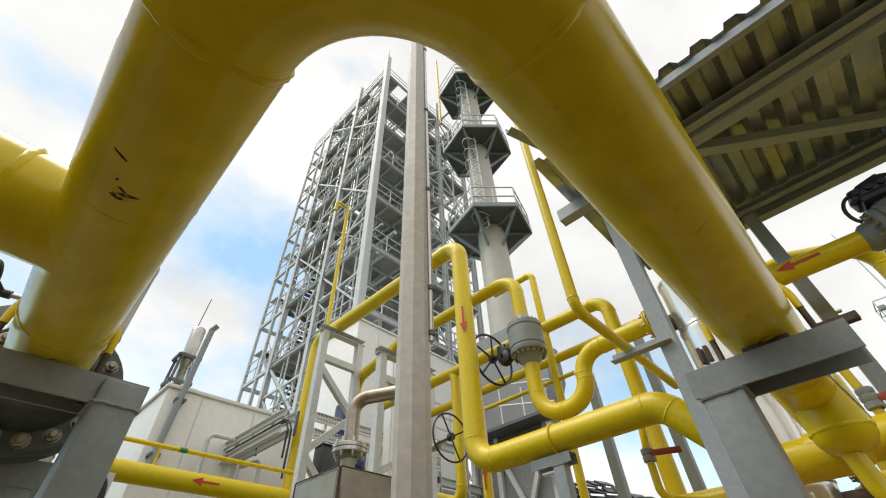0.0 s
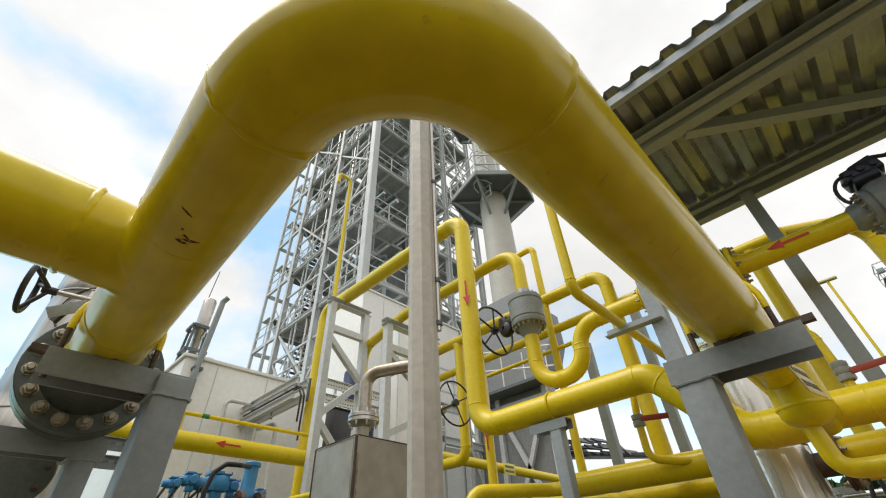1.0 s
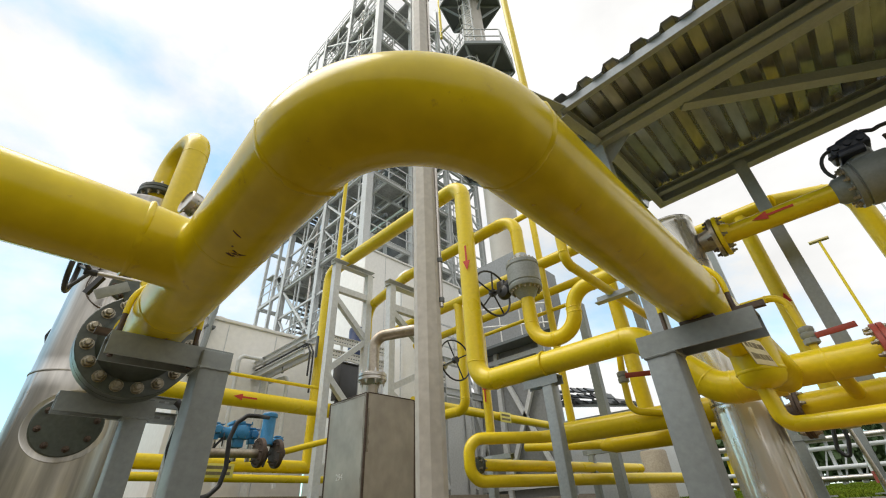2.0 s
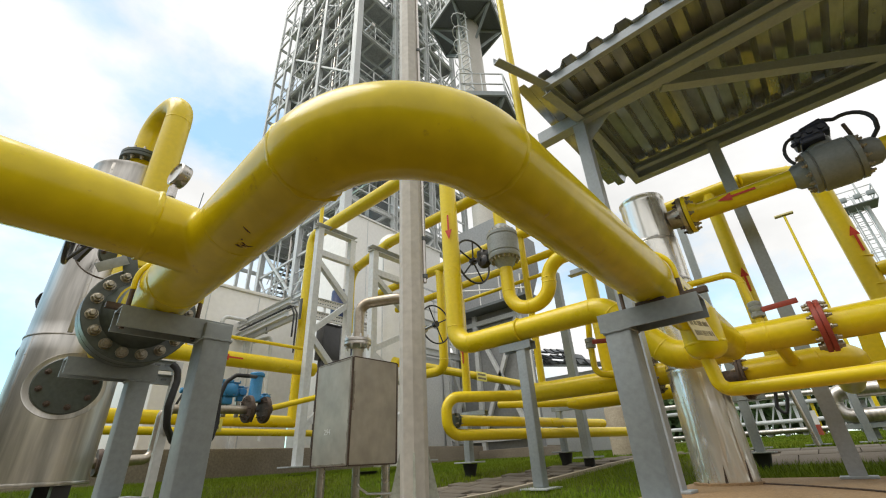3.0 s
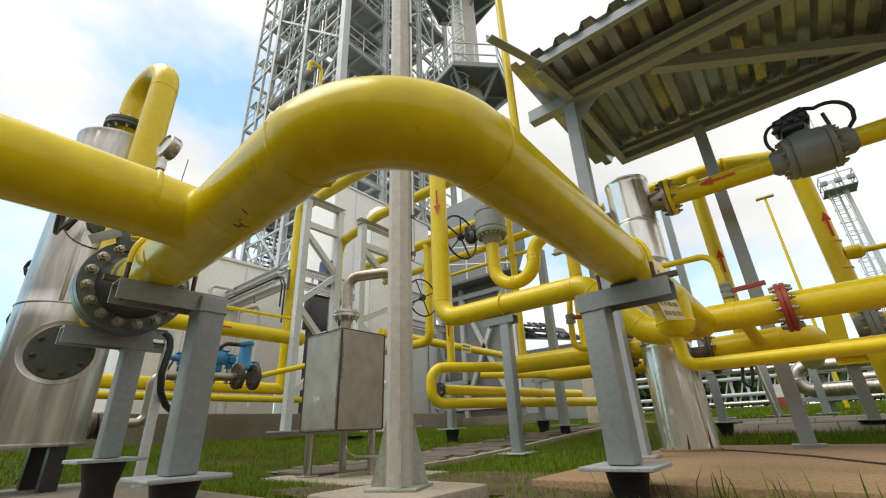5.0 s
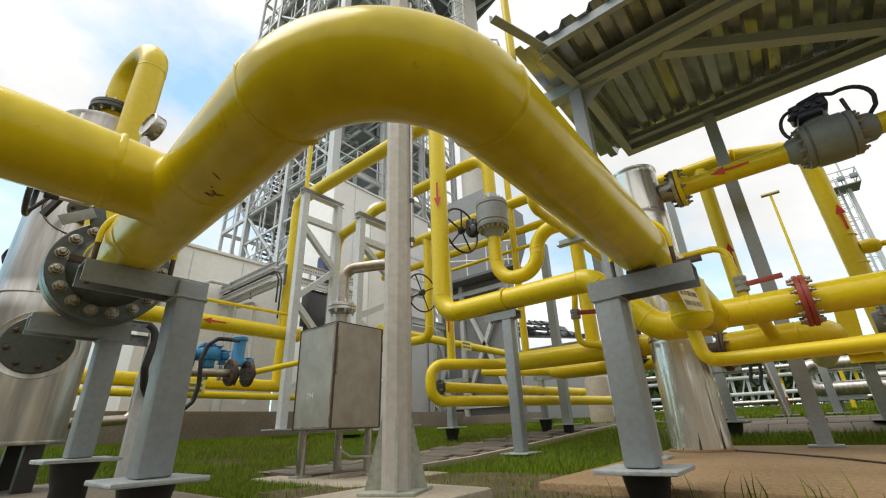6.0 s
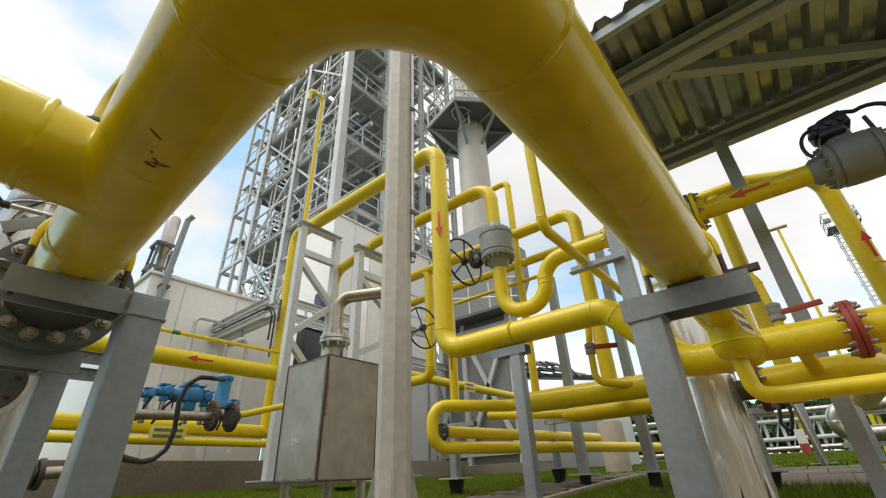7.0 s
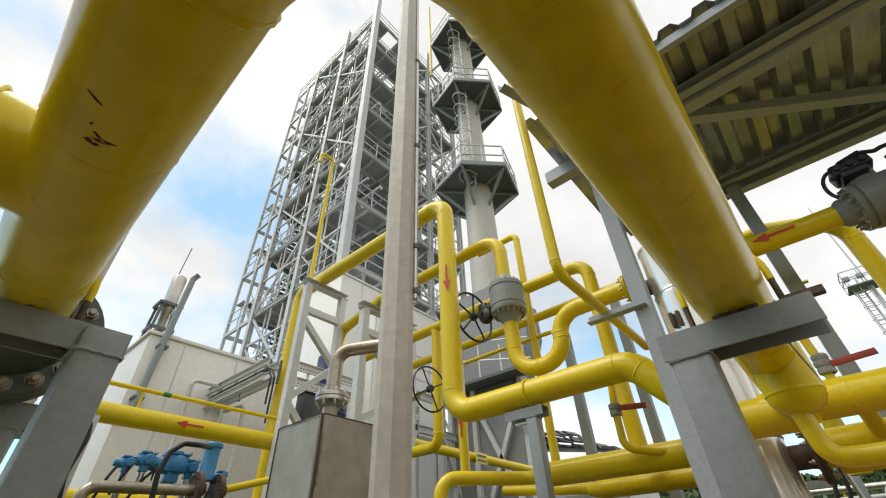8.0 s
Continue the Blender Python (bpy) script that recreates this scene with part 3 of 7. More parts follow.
def bracket_post(name, px, py, pw, ztop, zbase, b0, b1, label, beam_h=0.09, beam_w=0.13, pile_r=0.085):
    """A square steel post with a cantilever beam from b0 to b1 on top, on a base plate and a pile."""
    th = thing(name, (px, py, 0), label, "pipe support", "grey pipe supports")
    bb = bm_new()
    block(bb, (px - pw / 2, py - pw / 2, zbase + 0.02), (px + pw / 2, py + pw / 2, ztop - 0.012), 0.012)
    part("post", bb, GREY, th)
    bb = bm_new()
    bar(bb, b0, b1, trough(beam_w, beam_h, 0.009))
    part("beam", bb, GREY, th)
    bb = bm_new()
    rnd_ = random.Random(int(px * 71 + py * 13))
    for sx, sy in ((1, 0), (-1, 0), (0, 1), (0, -1)):
        a_ = V(px + sx * pw / 2 - sy * pw / 2, py + sy * pw / 2 - sx * pw / 2, ztop - beam_h - 0.002)
        c_ = V(px + sx * pw / 2 + sy * pw / 2, py + sy * pw / 2 + sx * pw / 2, ztop - beam_h - 0.002)
        tube(bb, [a_.lerp(c_, k / 8) + V(0, 0, rnd_.uniform(-0.003, 0.003)) for k in range(9)], 0.007, 0.004, 6, 1)
    part("weld", bb, GREY, th)
    bb = bm_new()
    box(bb, (px, py, zbase + 0.012), (pw + 0.2, pw + 0.2, 0.015), None, 0.003)
    rnd_ = random.Random(int(px * 91 + py * 37))
    for v in bb.verts:
        v.co.z += rnd_.uniform(-0.004, 0.004)
    part("base_plate", bb, PLATEM, th, "grey base plate with rust spots")
    bb = bm_new()
    gz = -0.3
    lathe(bb, (px, py, gz), (0, 0, 1), [(pile_r * 0.86, 0), (pile_r * 0.86, zbase - gz - 0.11), (pile_r, zbase - gz - 0.07), (pile_r * 1.12, zbase - gz - 0.02), (pile_r * 1.16, zbase - gz)], 20)
    part("footing", bb, PILE, th, "black bitumen-coated footing")
    return th


ZB = ZM - RM
rs = bracket_post("pipe_support", 0.285, 2.45, 0.13, ZB - 0.018, 0.135, (0.205, 2.45, ZB - 0.064), (0.675, 2.45, ZB - 0.064), "grey steel post carrying the yellow pipe on a cantilever beam", beam_h=0.092, beam_w=0.14)
part("pad", block(bm_new(), (XR - 0.07, 2.40, ZB - 0.019), (XR + 0.07, 2.50, ZB + 0.006), 0.004), RUST, rs, "thin dark pad under the pipe")
bracket_post("pipe_support", -1.14, 1.03, 0.125, ZB, 0.185, (-1.165, 0.64, ZB - 0.045), (-1.165, 1.10, ZB - 0.045), "grey steel post beside the big flange carrying the yellow pipe", beam_w=0.12)
bracket_post("pipe_support", -1.95, 0.965, 0.105, 0.935, 0.25, (-1.95, 0.62, 0.89), (-1.95, 1.04, 0.89), "grey steel post with a lower beam behind the big flange", beam_w=0.11)
bracket_post("pipe_support", -1.56, 4.6, 0.12, 1.58, 0.06, (-1.85, 4.6, 1.535), (-1.42, 4.6, 1.535), "grey steel post under the rising yellow pipe")
bracket_post("pipe_support", -2.2, 6.5, 0.085, 1.03, 0.4, (-2.3, 6.5, 0.995), (-1.7, 6.5, 0.995), "slim grey steel post with a long cross beam", 0.06, 0.08)
bracket_post("pipe_support", -2.95, 5.2, 0.1, 0.98, 0.33, (-3.1, 5.2, 0.94), (-2.6, 5.2, 0.94), "short grey steel post under the low yellow pipes", 0.06, 0.09)
bracket_post("pipe_support", 0.1, 7.0, 0.1, 0.95, 0.27, (-0.1, 7.0, 0.905), (0.35, 7.0, 0.905), "grey steel post beyond the steel vessel", 0.07, 0.09)

for a, c in (((0.60, 2.44, ZB - 0.001), (0.715, 2.44, ZB - 0.001)), ((-1.19, 0.595, ZB + 0.012), (-1.19, 0.66, ZB + 0.012))):
    solid("steel_stub", bar(bm_new(), a, c, rect(0.028, 0.024)), RUST, "short rusty bar end lying on the support beam", "bar", "rusty bar ends")

# ---- pipe runs in the plane of the valve bridge ----
pk = pipe_run("rising_gas_pipe", [(-6.5, YT, 1.12), (-6.5, YT, 5.03), (-2.55, YT, 5.03), (-2.55, YT, 1.73), (-0.52, YT, 1.73), (0.02, YT, 1.12), (0.45, YT, 1.12)], 0.128, 0.26, "yellow gas pipe with a long loop over the frames", seg=28)
arrow(pk, (-2.47, YT - 0.13, 3.5), (0, 0, -1), (0.35, -1, 0), 0.42, 0.11)
part("strap", tube(bm_new(), [(-1.56, YT + 0.137 * math.cos(a), 1.73 + 0.137 * math.sin(a)) for a in [2 * math.pi * k / 24 for k in range(25)]], 0.011, 0.01, 8, 1), YEL, pk)
pv = pipe_run("valve_gas_pipe", [(-5.98, 5.3, 2.7), (-5.98, 5.3, 4.18), (-4.4, 5.0, 4.18), (-1.89, 5.0, 4.18), (-1.89, 5.0, 2.13), (-1.27, 5.0, 2.13), (-1.27, 5.0, 2.66), (-0.4, 5.0, 2.66)], 0.092, 0.295, "yellow gas pipe with a ball valve and a u-bend", seg=24)
pipe_run("gas_pipe", [(-4.3, 5.5, 3.51), (-0.93, 5.5, 3.51), (-0.93, 5.5, 1.08)], 0.085, 0.2, "yellow gas pipe turning down beside the valve", seg=20)
pipe_run("gas_pipe", [(-5.0, 5.75, 3.15), (-0.45, 5.75, 3.15)], 0.062, 0.1, "slim yellow gas pipe behind the valve", seg=16)
ph = pipe_run("gas_pipe", [(-5.5, 5.5, 3.52), (-3.58, 5.5, 3.52), (-3.58, 5.5, 1.7), (-4.8, 5.5, 1.7)], 0.075, 0.16, "yellow gas pipe running down behind the pole", seg=18)
pipe_run("thin_gas_pipe", [(-2.6, 5.5, 4.51), (-1.86, 5.5, 4.51), (-1.86, 5.5, 1.1)], 0.05, 0.1, "thin yellow gas pipe with a bend at its top", seg=16)
pipe_run("thin_gas_pipe", [(-3.3, 5.5, 2.74), (-1.6, 5.5, 2.74)], 0.028, 0.1, "thin straight yellow gas pipe", seg=12)
pi = pipe_run("thin_gas_pipe", [(-2.87, 5.15, 2.6), (-2.87, 5.15, 1.1)], 0.06, 0.1, "short upright yellow gas pipe", seg=16)
arrow(pi, (-2.85, 5.085, 1.75), (0, 0, 1), (0.35, -1, 0), 0.26, 0.07)
pl = pipe_run("low_gas_pipe", [(-1.8, 5.15, 1.08), (-0.2, 5.15, 1.07)], 0.112, 0.2, "thick low yellow gas pipe into the vessel", seg=28)
b = bm_new()
lathe(b, (-1.79, 5.15, 1.08), (-1, 0, 0), [(0.112, 0), (0.108, 0.03), (0.072, 0.16), (0.068, 0.18)], 24)
part("reducer", b, YEL, pl)
part("pipe", tube(bm_new(), [(-1.95, 5.15, 1.08), (-2.06, 5.15, 1.08), (-2.62, 4.40, 1.08), (-2.62, 4.40, 0.645), (-1.69, 6.83, 0.645), (-1.3, 8.2, 0.645)], 0.066, 0.17, 20), YEL, pl)
p6 = pipe_run("low_gas_pipe", [(-2.58, 4.55, 0.81), (-2.12, 6.9, 0.81), (-1.98, 7.55, 0.81)], 0.064, 0.15, "low yellow gas pipe on short posts", seg=18)
flange(p6, (-2.585, 4.53, 0.81), (0.2, 1, 0), 0.09, 0.02, VALVE, 6, 0.012, "small grey end flange")
p7 = pipe_run("low_gas_pipe", [(-2.75, 5.75, 1.085), (-1.45, 5.75, 0.968)], 0.055, 0.2, "low yellow gas pipe beside the vessel", seg=18)
part("reducer", lathe(bm_new(), (-1.497, 5.75, 0.968), (1, 0, 0), [(0.055, -0.16), (0.06, -0.13), (0.09, -0.02), (0.095, 0.005)], 22), YEL, p7)
part("thick_pipe", tube(bm_new(), [(-1.497, 5.75, 0.968), (0.1, 5.75, 0.968)], 0.095, seg=22), YEL, p7)
pipe_run("gas_riser", [(-0.48, 5.2, 2.08), (-0.48, 3.35, 2.08), (-0.48, 3.35, 9.0)], 0.042, 0.1, "thin yellow vent riser clamped to the canopy", seg=16)
pipe_run("vent_riser", [(-6.25, YT, 5.1), (-6.25, YT, 9.0), (-6.25, YT - 0.35, 9.0), (-6.25, YT - 0.35, 8.65)], 0.045, 0.1, "thin yellow vent riser with a gooseneck top", seg=14)
# long pipes along the building
px_ = pipe_run("long_gas_pipe", [(-6.0, 1.5, 2.0), (-6.0, 4.6, 2.0)], 0.12, 0.2, "long yellow gas pipe along the building", seg=22)
arrow(px_, (-5.88, 3.05, 2.0), (0, -1, 0), (1, 0, 0.0), 0.36, 0.1)
pipe_run("long_gas_pipe", [(-4.8, 5.5, 2.05), (-4.8, 12, 2.05), (-4.8, 16, 2.05)], 0.085, 0.2, "yellow gas pipe running away beside the plinth", seg=18)
pipe_run("long_gas_pipe", [(-6.5, 1.6, 1.15), (-6.5, 4.6, 1.15)], 0.1, 0.2, "low yellow gas pipe along the plinth", seg=18)
pipe_run("long_gas_pipe", [(-6.3, 1.6, 0.95), (-6.3, 5.2, 0.95)], 0.055, 0.2, "low slim yellow gas pipe along the plinth", seg=16)
hr = pipe_run("hand_rail", [(-6.0, 1.5, 2.35), (-6.0, 4.4, 2.35)], 0.028, 0.1, "thin yellow rail along the building", seg=12, category="rail")

for y, z, r, p_ in ((2.68, 2.35, 0.031, hr),):
    part("green_band", cyl(bm_new(), (-6.0, y - 0.05, z), (-6.0, y + 0.05, z), r, 14), GREENP, p_, "green painted band")
for y in (2.4, 4.2):
    part("rail_post", cyl(bm_new(), (-6.0, y, 2.1), (-6.0, y, 2.35), 0.018, 8), YEL, hr)

# ball valve on the bridge
vb = thing("ball_valve", (-1.89, 5.0, 2.8), "grey ball valve with a ring of bolts on the yellow pipe", "valve", "ball valves")
b = bm_new()
lathe(b, (-1.89, 5.0, 2.78), (0, 0, 1), [(0.094, 0), (0.12, 0.05), (0.165, 0.13), (0.222, 0.14), (0.228, 0.15), (0.228, 0.20), (0.217, 0.21), (0.217, 0.225), (0.228, 0.235), (0.228, 0.46), (0.217, 0.47), (0.217, 0.49), (0.228, 0.5), (0.228, 0.55), (0.217, 0.56), (0.165, 0.57), (0.12, 0.65), (0.094, 0.7)], 40)
f = part("body", b, VALVEL, vb)
bolts(f, (-1.89, 5.0, 2.92), (0, 0, -1), 0.192, 18, 0.022, 0.016)
bolts(f, (-1.89, 5.0, 3.34), (0, 0, 1), 0.192, 18, 0.022, 0.016)
b = bm_new()
cyl(b, (-2.06, 5.0, 3.08), (-2.2, 5.0, 3.08), 0.1, 18)
lathe(b, (-2.2, 4.98, 2.98), (0, -1, 0), [(0, 0), (0.1, 0.01), (0.11, 0.05), (0.09, 0.1), (0.03, 0.12), (0, 0.12)], 16)
box(b, (-2.24, 4.98, 3.07), (0.14, 0.17, 0.22), None, 0.03)
cyl(b, (-2.24, 4.9, 3.0), (-2.24, 4.86, 3.0), 0.05, 12)
cyl(b, (-2.3, 4.98, 3.08), (-2.44, 4.98, 3.08), 0.022, 10)
part("gearbox", b, BLACKP, vb, "black valve gearbox")
handwheel(vb, (-2.44, 4.98, 3.08), (-1, 0.12, 0), 0.355, tube_r=0.016, spokes=5)
flange(pv, (-0.42, 5.0, 2.66), (1, 0, 0), 0.15, 0.02, YEL, 8, 0.016, "yellow painted end flange")
hb = thing("gate_valve", (-3.35, 4.75, 1.9), "handwheel valve behind the tall pole", "valve", "hand valves")
b = bm_new()
cyl(b, (-3.58, 4.9, 2.21), (-3.1, 4.8, 2.21), 0.025)
lathe(b, (-3.5, 4.88, 2.21), (1, -0.2, 0), [(0, 0), (0.06, 0), (0.06, 0.12), (0.04, 0.14), (0, 0.14)], 14)
part("stem", b, STEELP, hb)
handwheel(hb, (-3.1, 4.8, 2.21), (1, -0.1, 0), 0.29, tube_r=0.012)

# ---- stainless vessels ----
v2x, v2y, v2r = 0.02, 5.15, 0.245
vs = thing("steel_vessel", (v2x, v2y, 0.06), "tall steel-clad filter vessel with dented cladding", "vessel", "steel vessels")


def dent(x, y, z, seed, soft):
    return noise.noise(V(x * soft, y * soft, z * 1.1 + seed)) + 0.35 * noise.noise(V(x * 14, y * 14, z * 2.5 + seed))


b = bm_new()
prof = [(v2r * 0.98, 0.0)]
for z0_, z1_, dr, nk in ((0.02, 1.0, 0.0, 40), (1.0, 1.9, -0.004, 12), (1.9, 2.4, 0.002, 12), (2.4, 2.95, -0.002, 12)):
    prof += [(v2r + dr, z0_ + (z1_ - z0_) * k / nk + (0.006 if k == 0 else -0.002)) for k in range(nk + 1)]
prof += [(v2r + 0.004, 2.955), (v2r + 0.004, 2.98), (v2r - 0.012, 2.985), (0, 3.0)]
lathe(b, (v2x, v2y, 0.06), (0, 0, 1), prof, 144)
for v in b.verts:
    h = v.co.z - 0.06
    deep = 0.06 * (1.0 - 0.35 * h) if h < 0.98 else 0.008
    k = dent(v.co.x, v.co.y, h, 3, 8 if h < 0.95 else 4)
    if h < 0.98:
        a_ = math.atan2(v.co.y - v2y, v.co.x - v2x)
        k += 1.6 * (0.35 - abs(noise.noise(V(a_ * 4.5, h * 1.6, 7)))) * (1.1 - h)
        knock = noise.noise(V(a_ * 5.5, h * 6.5, 12))
        k -= 1.5 * max(0.0, knock - 0.22) * (1.15 - h)
        if h < 0.3:
            k += 0.5 * noise.noise(V(a_ * 13, h * 10, 2)) * (1 - h / 0.3)
    v.co += V(v.co.x - v2x, v.co.y - v2y, 0) * deep * k
part("cladding", b, STAINV, vs, "shiny dented metal cladding", 50)
for ang, z0_, z1_ in ((-1.9, 0.07, 1.02), (-1.2, 0.07, 1.0), (-0.6, 0.08, 1.03), (-1.35, 1.04, 1.95), (-1.0, 1.98, 2.98)):
    b = bm_new()
    cx_, cy2 = v2x + v2r * 0.995 * math.cos(ang), v2y + v2r * 0.995 * math.sin(ang)
    box(b, (cx_, cy2, (z0_ + z1_) / 2), (0.006, 0.03, z1_ - z0_), Euler((0, 0, ang)).to_quaternion(), 0.002)
    for k in range(int((z1_ - z0_) / 0.11)):
        lathe(b, (cx_, cy2, z0_ + 0.06 + 0.11 * k), (math.cos(ang), math.sin(ang), 0), [(0.007, 0), (0.006, 0.006), (0, 0.008)], 6)
    part("cladding_seam", b, STAINV, vs)
for z in (1.07, 1.97, 2.46):
    part("cladding_band", lathe(bm_new(), (v2x, v2y, z), (0, 0, 1), [(v2r - 0.008, -0.01), (v2r + 0.004, -0.008), (v2r + 0.006, 0), (v2r + 0.004, 0.008), (v2r - 0.008, 0.01)], 64), STAIN, vs)
for ang, hh in ((-1.42, 0.17), (-0.62, 0.2), (-2.0, 0.08)):
    b = bm_new()
    e1, e2 = V(math.cos(ang), math.sin(ang), 0), V(-math.sin(ang), math.cos(ang), 0)
    c0 = V(v2x, v2y, 0.062) + e1 * (v2r + 0.012)
    vv = [b.verts.new(c0 + e2 * s_ + e1 * o) for o in (0.0, -0.03) for s_ in (-0.013, 0.013)]
    tip = b.verts.new(c0 + V(0, 0, hh) - e1 * 0.008 + e2 * 0.012)
    for q3 in ((0, 1), (1, 3), (3, 2), (2, 0)):
        b.faces.new((vv[q3[0]], vv[q3[1]], tip))
    b.faces.new((vv[0], vv[2], vv[3], vv[1]))
    part("cladding_tear", b, RUST, vs, "dark tear at the foot of the cladding")
part("foot_band", lathe(bm_new(), (v2x, v2y, 0.05), (0, 0, 1), [(v2r + 0.03, 0), (v2r + 0.03, 0.03), (v2r - 0.02, 0.035)], 48), SAND, vs, "ragged mortar edge")
for sgn, zz, xx, fr in ((1, 2.69, 0.42, 0.215), (-1, 2.66, -0.42, 0.17), (1, 0.92, 0.40, 0.19), (-1, 1.08, -0.36, 0.2)):
    b = bm_new()
    cyl(b, (v2x + sgn * 0.2, v2y, zz), (v2x + xx, v2y, zz), 0.085, 20)
    part("nozzle", b, RUST, vs, "dark steel nozzle")
    if sgn > 0 and zz > 2:
        # a bare steel flange with its neck, bolted to a yellow one
        part("neck", lathe(bm_new(), (v2x + 0.24, v2y, zz), (1, 0, 0), [(0.105, 0), (0.11, 0.06), (0.135, 0.13), (0.14, 0.15)], 28), STEELD, vs, "bare steel flange neck")
        steel = part("flange", lathe(bm_new(), (v2x + xx - 0.045, v2y, zz), (1, 0, 0), [(0, 0), (fr - 0.004, 0), (fr, 0.004), (fr, 0.038), (fr - 0.012, 0.042), (0, 0.042)], 40), STEELD, vs, "bare steel flange")
        bolts(steel, (v2x + xx - 0.045, v2y, zz), (-1, 0, 0), fr * 0.83, 8, 0.024, 0.025, RUST, 0.5)
        yellow = part("flange", lathe(bm_new(), (v2x + xx + 0.002, v2y, zz), (1, 0, 0), [(0, 0), (fr - 0.012, 0), (fr, 0.004), (fr, 0.038), (fr - 0.004, 0.042), (0.14, 0.044), (0.115, 0.075), (0.096, 0.12)], 40), YEL, vs, "yellow painted flange")
        bolts(yellow, (v2x + xx + 0.044, v2y, zz), (1, 0, 0), fr * 0.83, 8, 0.022, 0.025, BOLT, 0.5)
    else:
        flange(vs, (v2x + xx, v2y, zz), (1, 0, 0), fr, 0.028, RUST, 8, 0.019, "bolted flange")
b = bm_new()
for dx in (-0.03, 0.03):
    box(b, (v2x - 0.10 + dx, v2y - 0.235, 2.13), (0.035, 0.05, 0.15), None, 0.006)
part("clasp", b, RUST, vs, "rusty clasp on the cladding")
v1x, v1y, v1r = -3.45, 0.84, 0.33
vt = thing("steel_vessel", (v1x, v1y, 0.05), "large steel-clad vessel with a bolted side cover", "vessel", "steel vessels")
b = bm_new()
prof = [(v1r - 0.02, -0.01), (v1r, 0)]
for z0_, z1_, dr in ((0.0, 1.0, 0.0), (1.0, 1.9, -0.004), (1.9, 2.6, 0.001)):
    prof += [(v1r + dr, z0_ + (z1_ - z0_) * k / 8 + (0.006 if k == 0 else -0.002)) for k in range(9)]
prof += [(v1r + 0.006, 2.61), (v1r + 0.006, 2.63), (v1r - 0.02, 2.65), (v1r * 0.5, 2.73), (0, 2.75)]
lathe(b, (v1x, v1y, 0.35), (0, 0, 1), prof, 72)
for v in b.verts:
    v.co += V(v.co.x - v1x, v.co.y - v1y, 0) * 0.007 * dent(v.co.x, v.co.y, v.co.z, 8, 3)
part("cladding", b, STAIN, vt, "shiny metal cladding with riveted seams", 50)
for ang, z0_, z1_ in ((-0.35, 1.36, 2.24), (0.25, 2.26, 2.96), (-0.75, 2.26, 2.96), (-1.1, 0.37, 1.34)):
    b = bm_new()
    cx_, cy2 = v1x + v1r * 0.995 * math.cos(ang), v1y + v1r * 0.995 * math.sin(ang)
    box(b, (cx_, cy2, (z0_ + z1_) / 2), (0.006, 0.03, z1_ - z0_), Euler((0, 0, ang)).to_quaternion(), 0.002)
    for k in range(int((z1_ - z0_) / 0.11)):
        lathe(b, (cx_, cy2, z0_ + 0.06 + 0.11 * k), (math.cos(ang), math.sin(ang), 0), [(0.006, 0), (0.005, 0.005), (0, 0.007)], 6)
    part("cladding_seam", b, STAIN, vt)
for z in (1.35, 2.25):
    part("cladding_band", lathe(bm_new(), (v1x, v1y, z), (0, 0, 1), [(v1r - 0.006, -0.008), (v1r + 0.004, -0.006), (v1r + 0.005, 0), (v1r + 0.004, 0.006), (v1r - 0.006, 0.008)], 64), STAIN, vt)
for k in range(3):
    ang = 0.6 + k * 2.1
    b = bm_new()
    box(b, (v1x + 0.26 * math.cos(ang), v1y + 0.26 * math.sin(ang), 0.2), (0.1, 0.1, 0.36))
    part("leg", b, BLACKP, vt, "dark vessel leg")
# the bolted cover on its side
cd = Vector((1, -0.06, 0)).normalized()
cc = V(v1x, v1y, 0.98) + cd * (v1r - 0.02)
b = bm_new()
lathe(b, cc, cd, [(0.2, -0.02), (0.2, 0.035), (0.193, 0.042), (0, 0.042)], 40)
cov = part("cover", b, VALVE, vt, "grey bolted round cover")
bolts(cov, cc + cd * 0.042, cd, 0.155, 8, 0.018, 0.012, RUST, 0.3)
b = bm_new()
def on_skin(r, a, out):
    """A point round the cover, on the curved skin of the vessel."""
    th_ = math.asin(max(-0.99, min(0.99, r * math.cos(a) / v1r))) + math.atan2(cd.y, cd.x)
    return V(v1x + (v1r + out) * math.cos(th_), v1y + (v1r + out) * math.sin(th_), 0.98 + r * math.sin(a))


prof = [(0.18, 0.0), (0.18, 0.008), (0.222, 0.008), (0.228, 0.010), (0.233, 0.0)]
ringv = [[b.verts.new(on_skin(r, 2 * math.pi * i / 64, o)) for r, o in prof] for i in range(64)]
for i in range(64):
    for k in range(4):
        b.faces.new((ringv[i][k], ringv[i][k + 1], ringv[(i + 1) % 64][k + 1], ringv[(i + 1) % 64][k]))
bmesh.ops.recalc_face_normals(b, faces=b.faces)
part("cover_rim", b, STAIN, vt, "steel collar round the cover", 40)
part("rim_bead", tube(bm_new(), [on_skin(0.23, 2 * math.pi * i / 64, 0.006) for i in range(65)], 0.004, 0.003, 6, 1), STAIN, vt)
part("neck", lathe(bm_new(), cc - cd * 0.16, cd, [(0.188, 0.0), (0.188, 0.15)], 40), STAINB, vt)
part("foot_lip", lathe(bm_new(), (v1x, v1y, 0.35), (0, 0, 1), [(v1r - 0.01, -0.014), (v1r + 0.008, -0.012), (v1r + 0.011, 0), (v1r + 0.008, 0.012), (v1r - 0.005, 0.014)], 64), STAIN, vt)
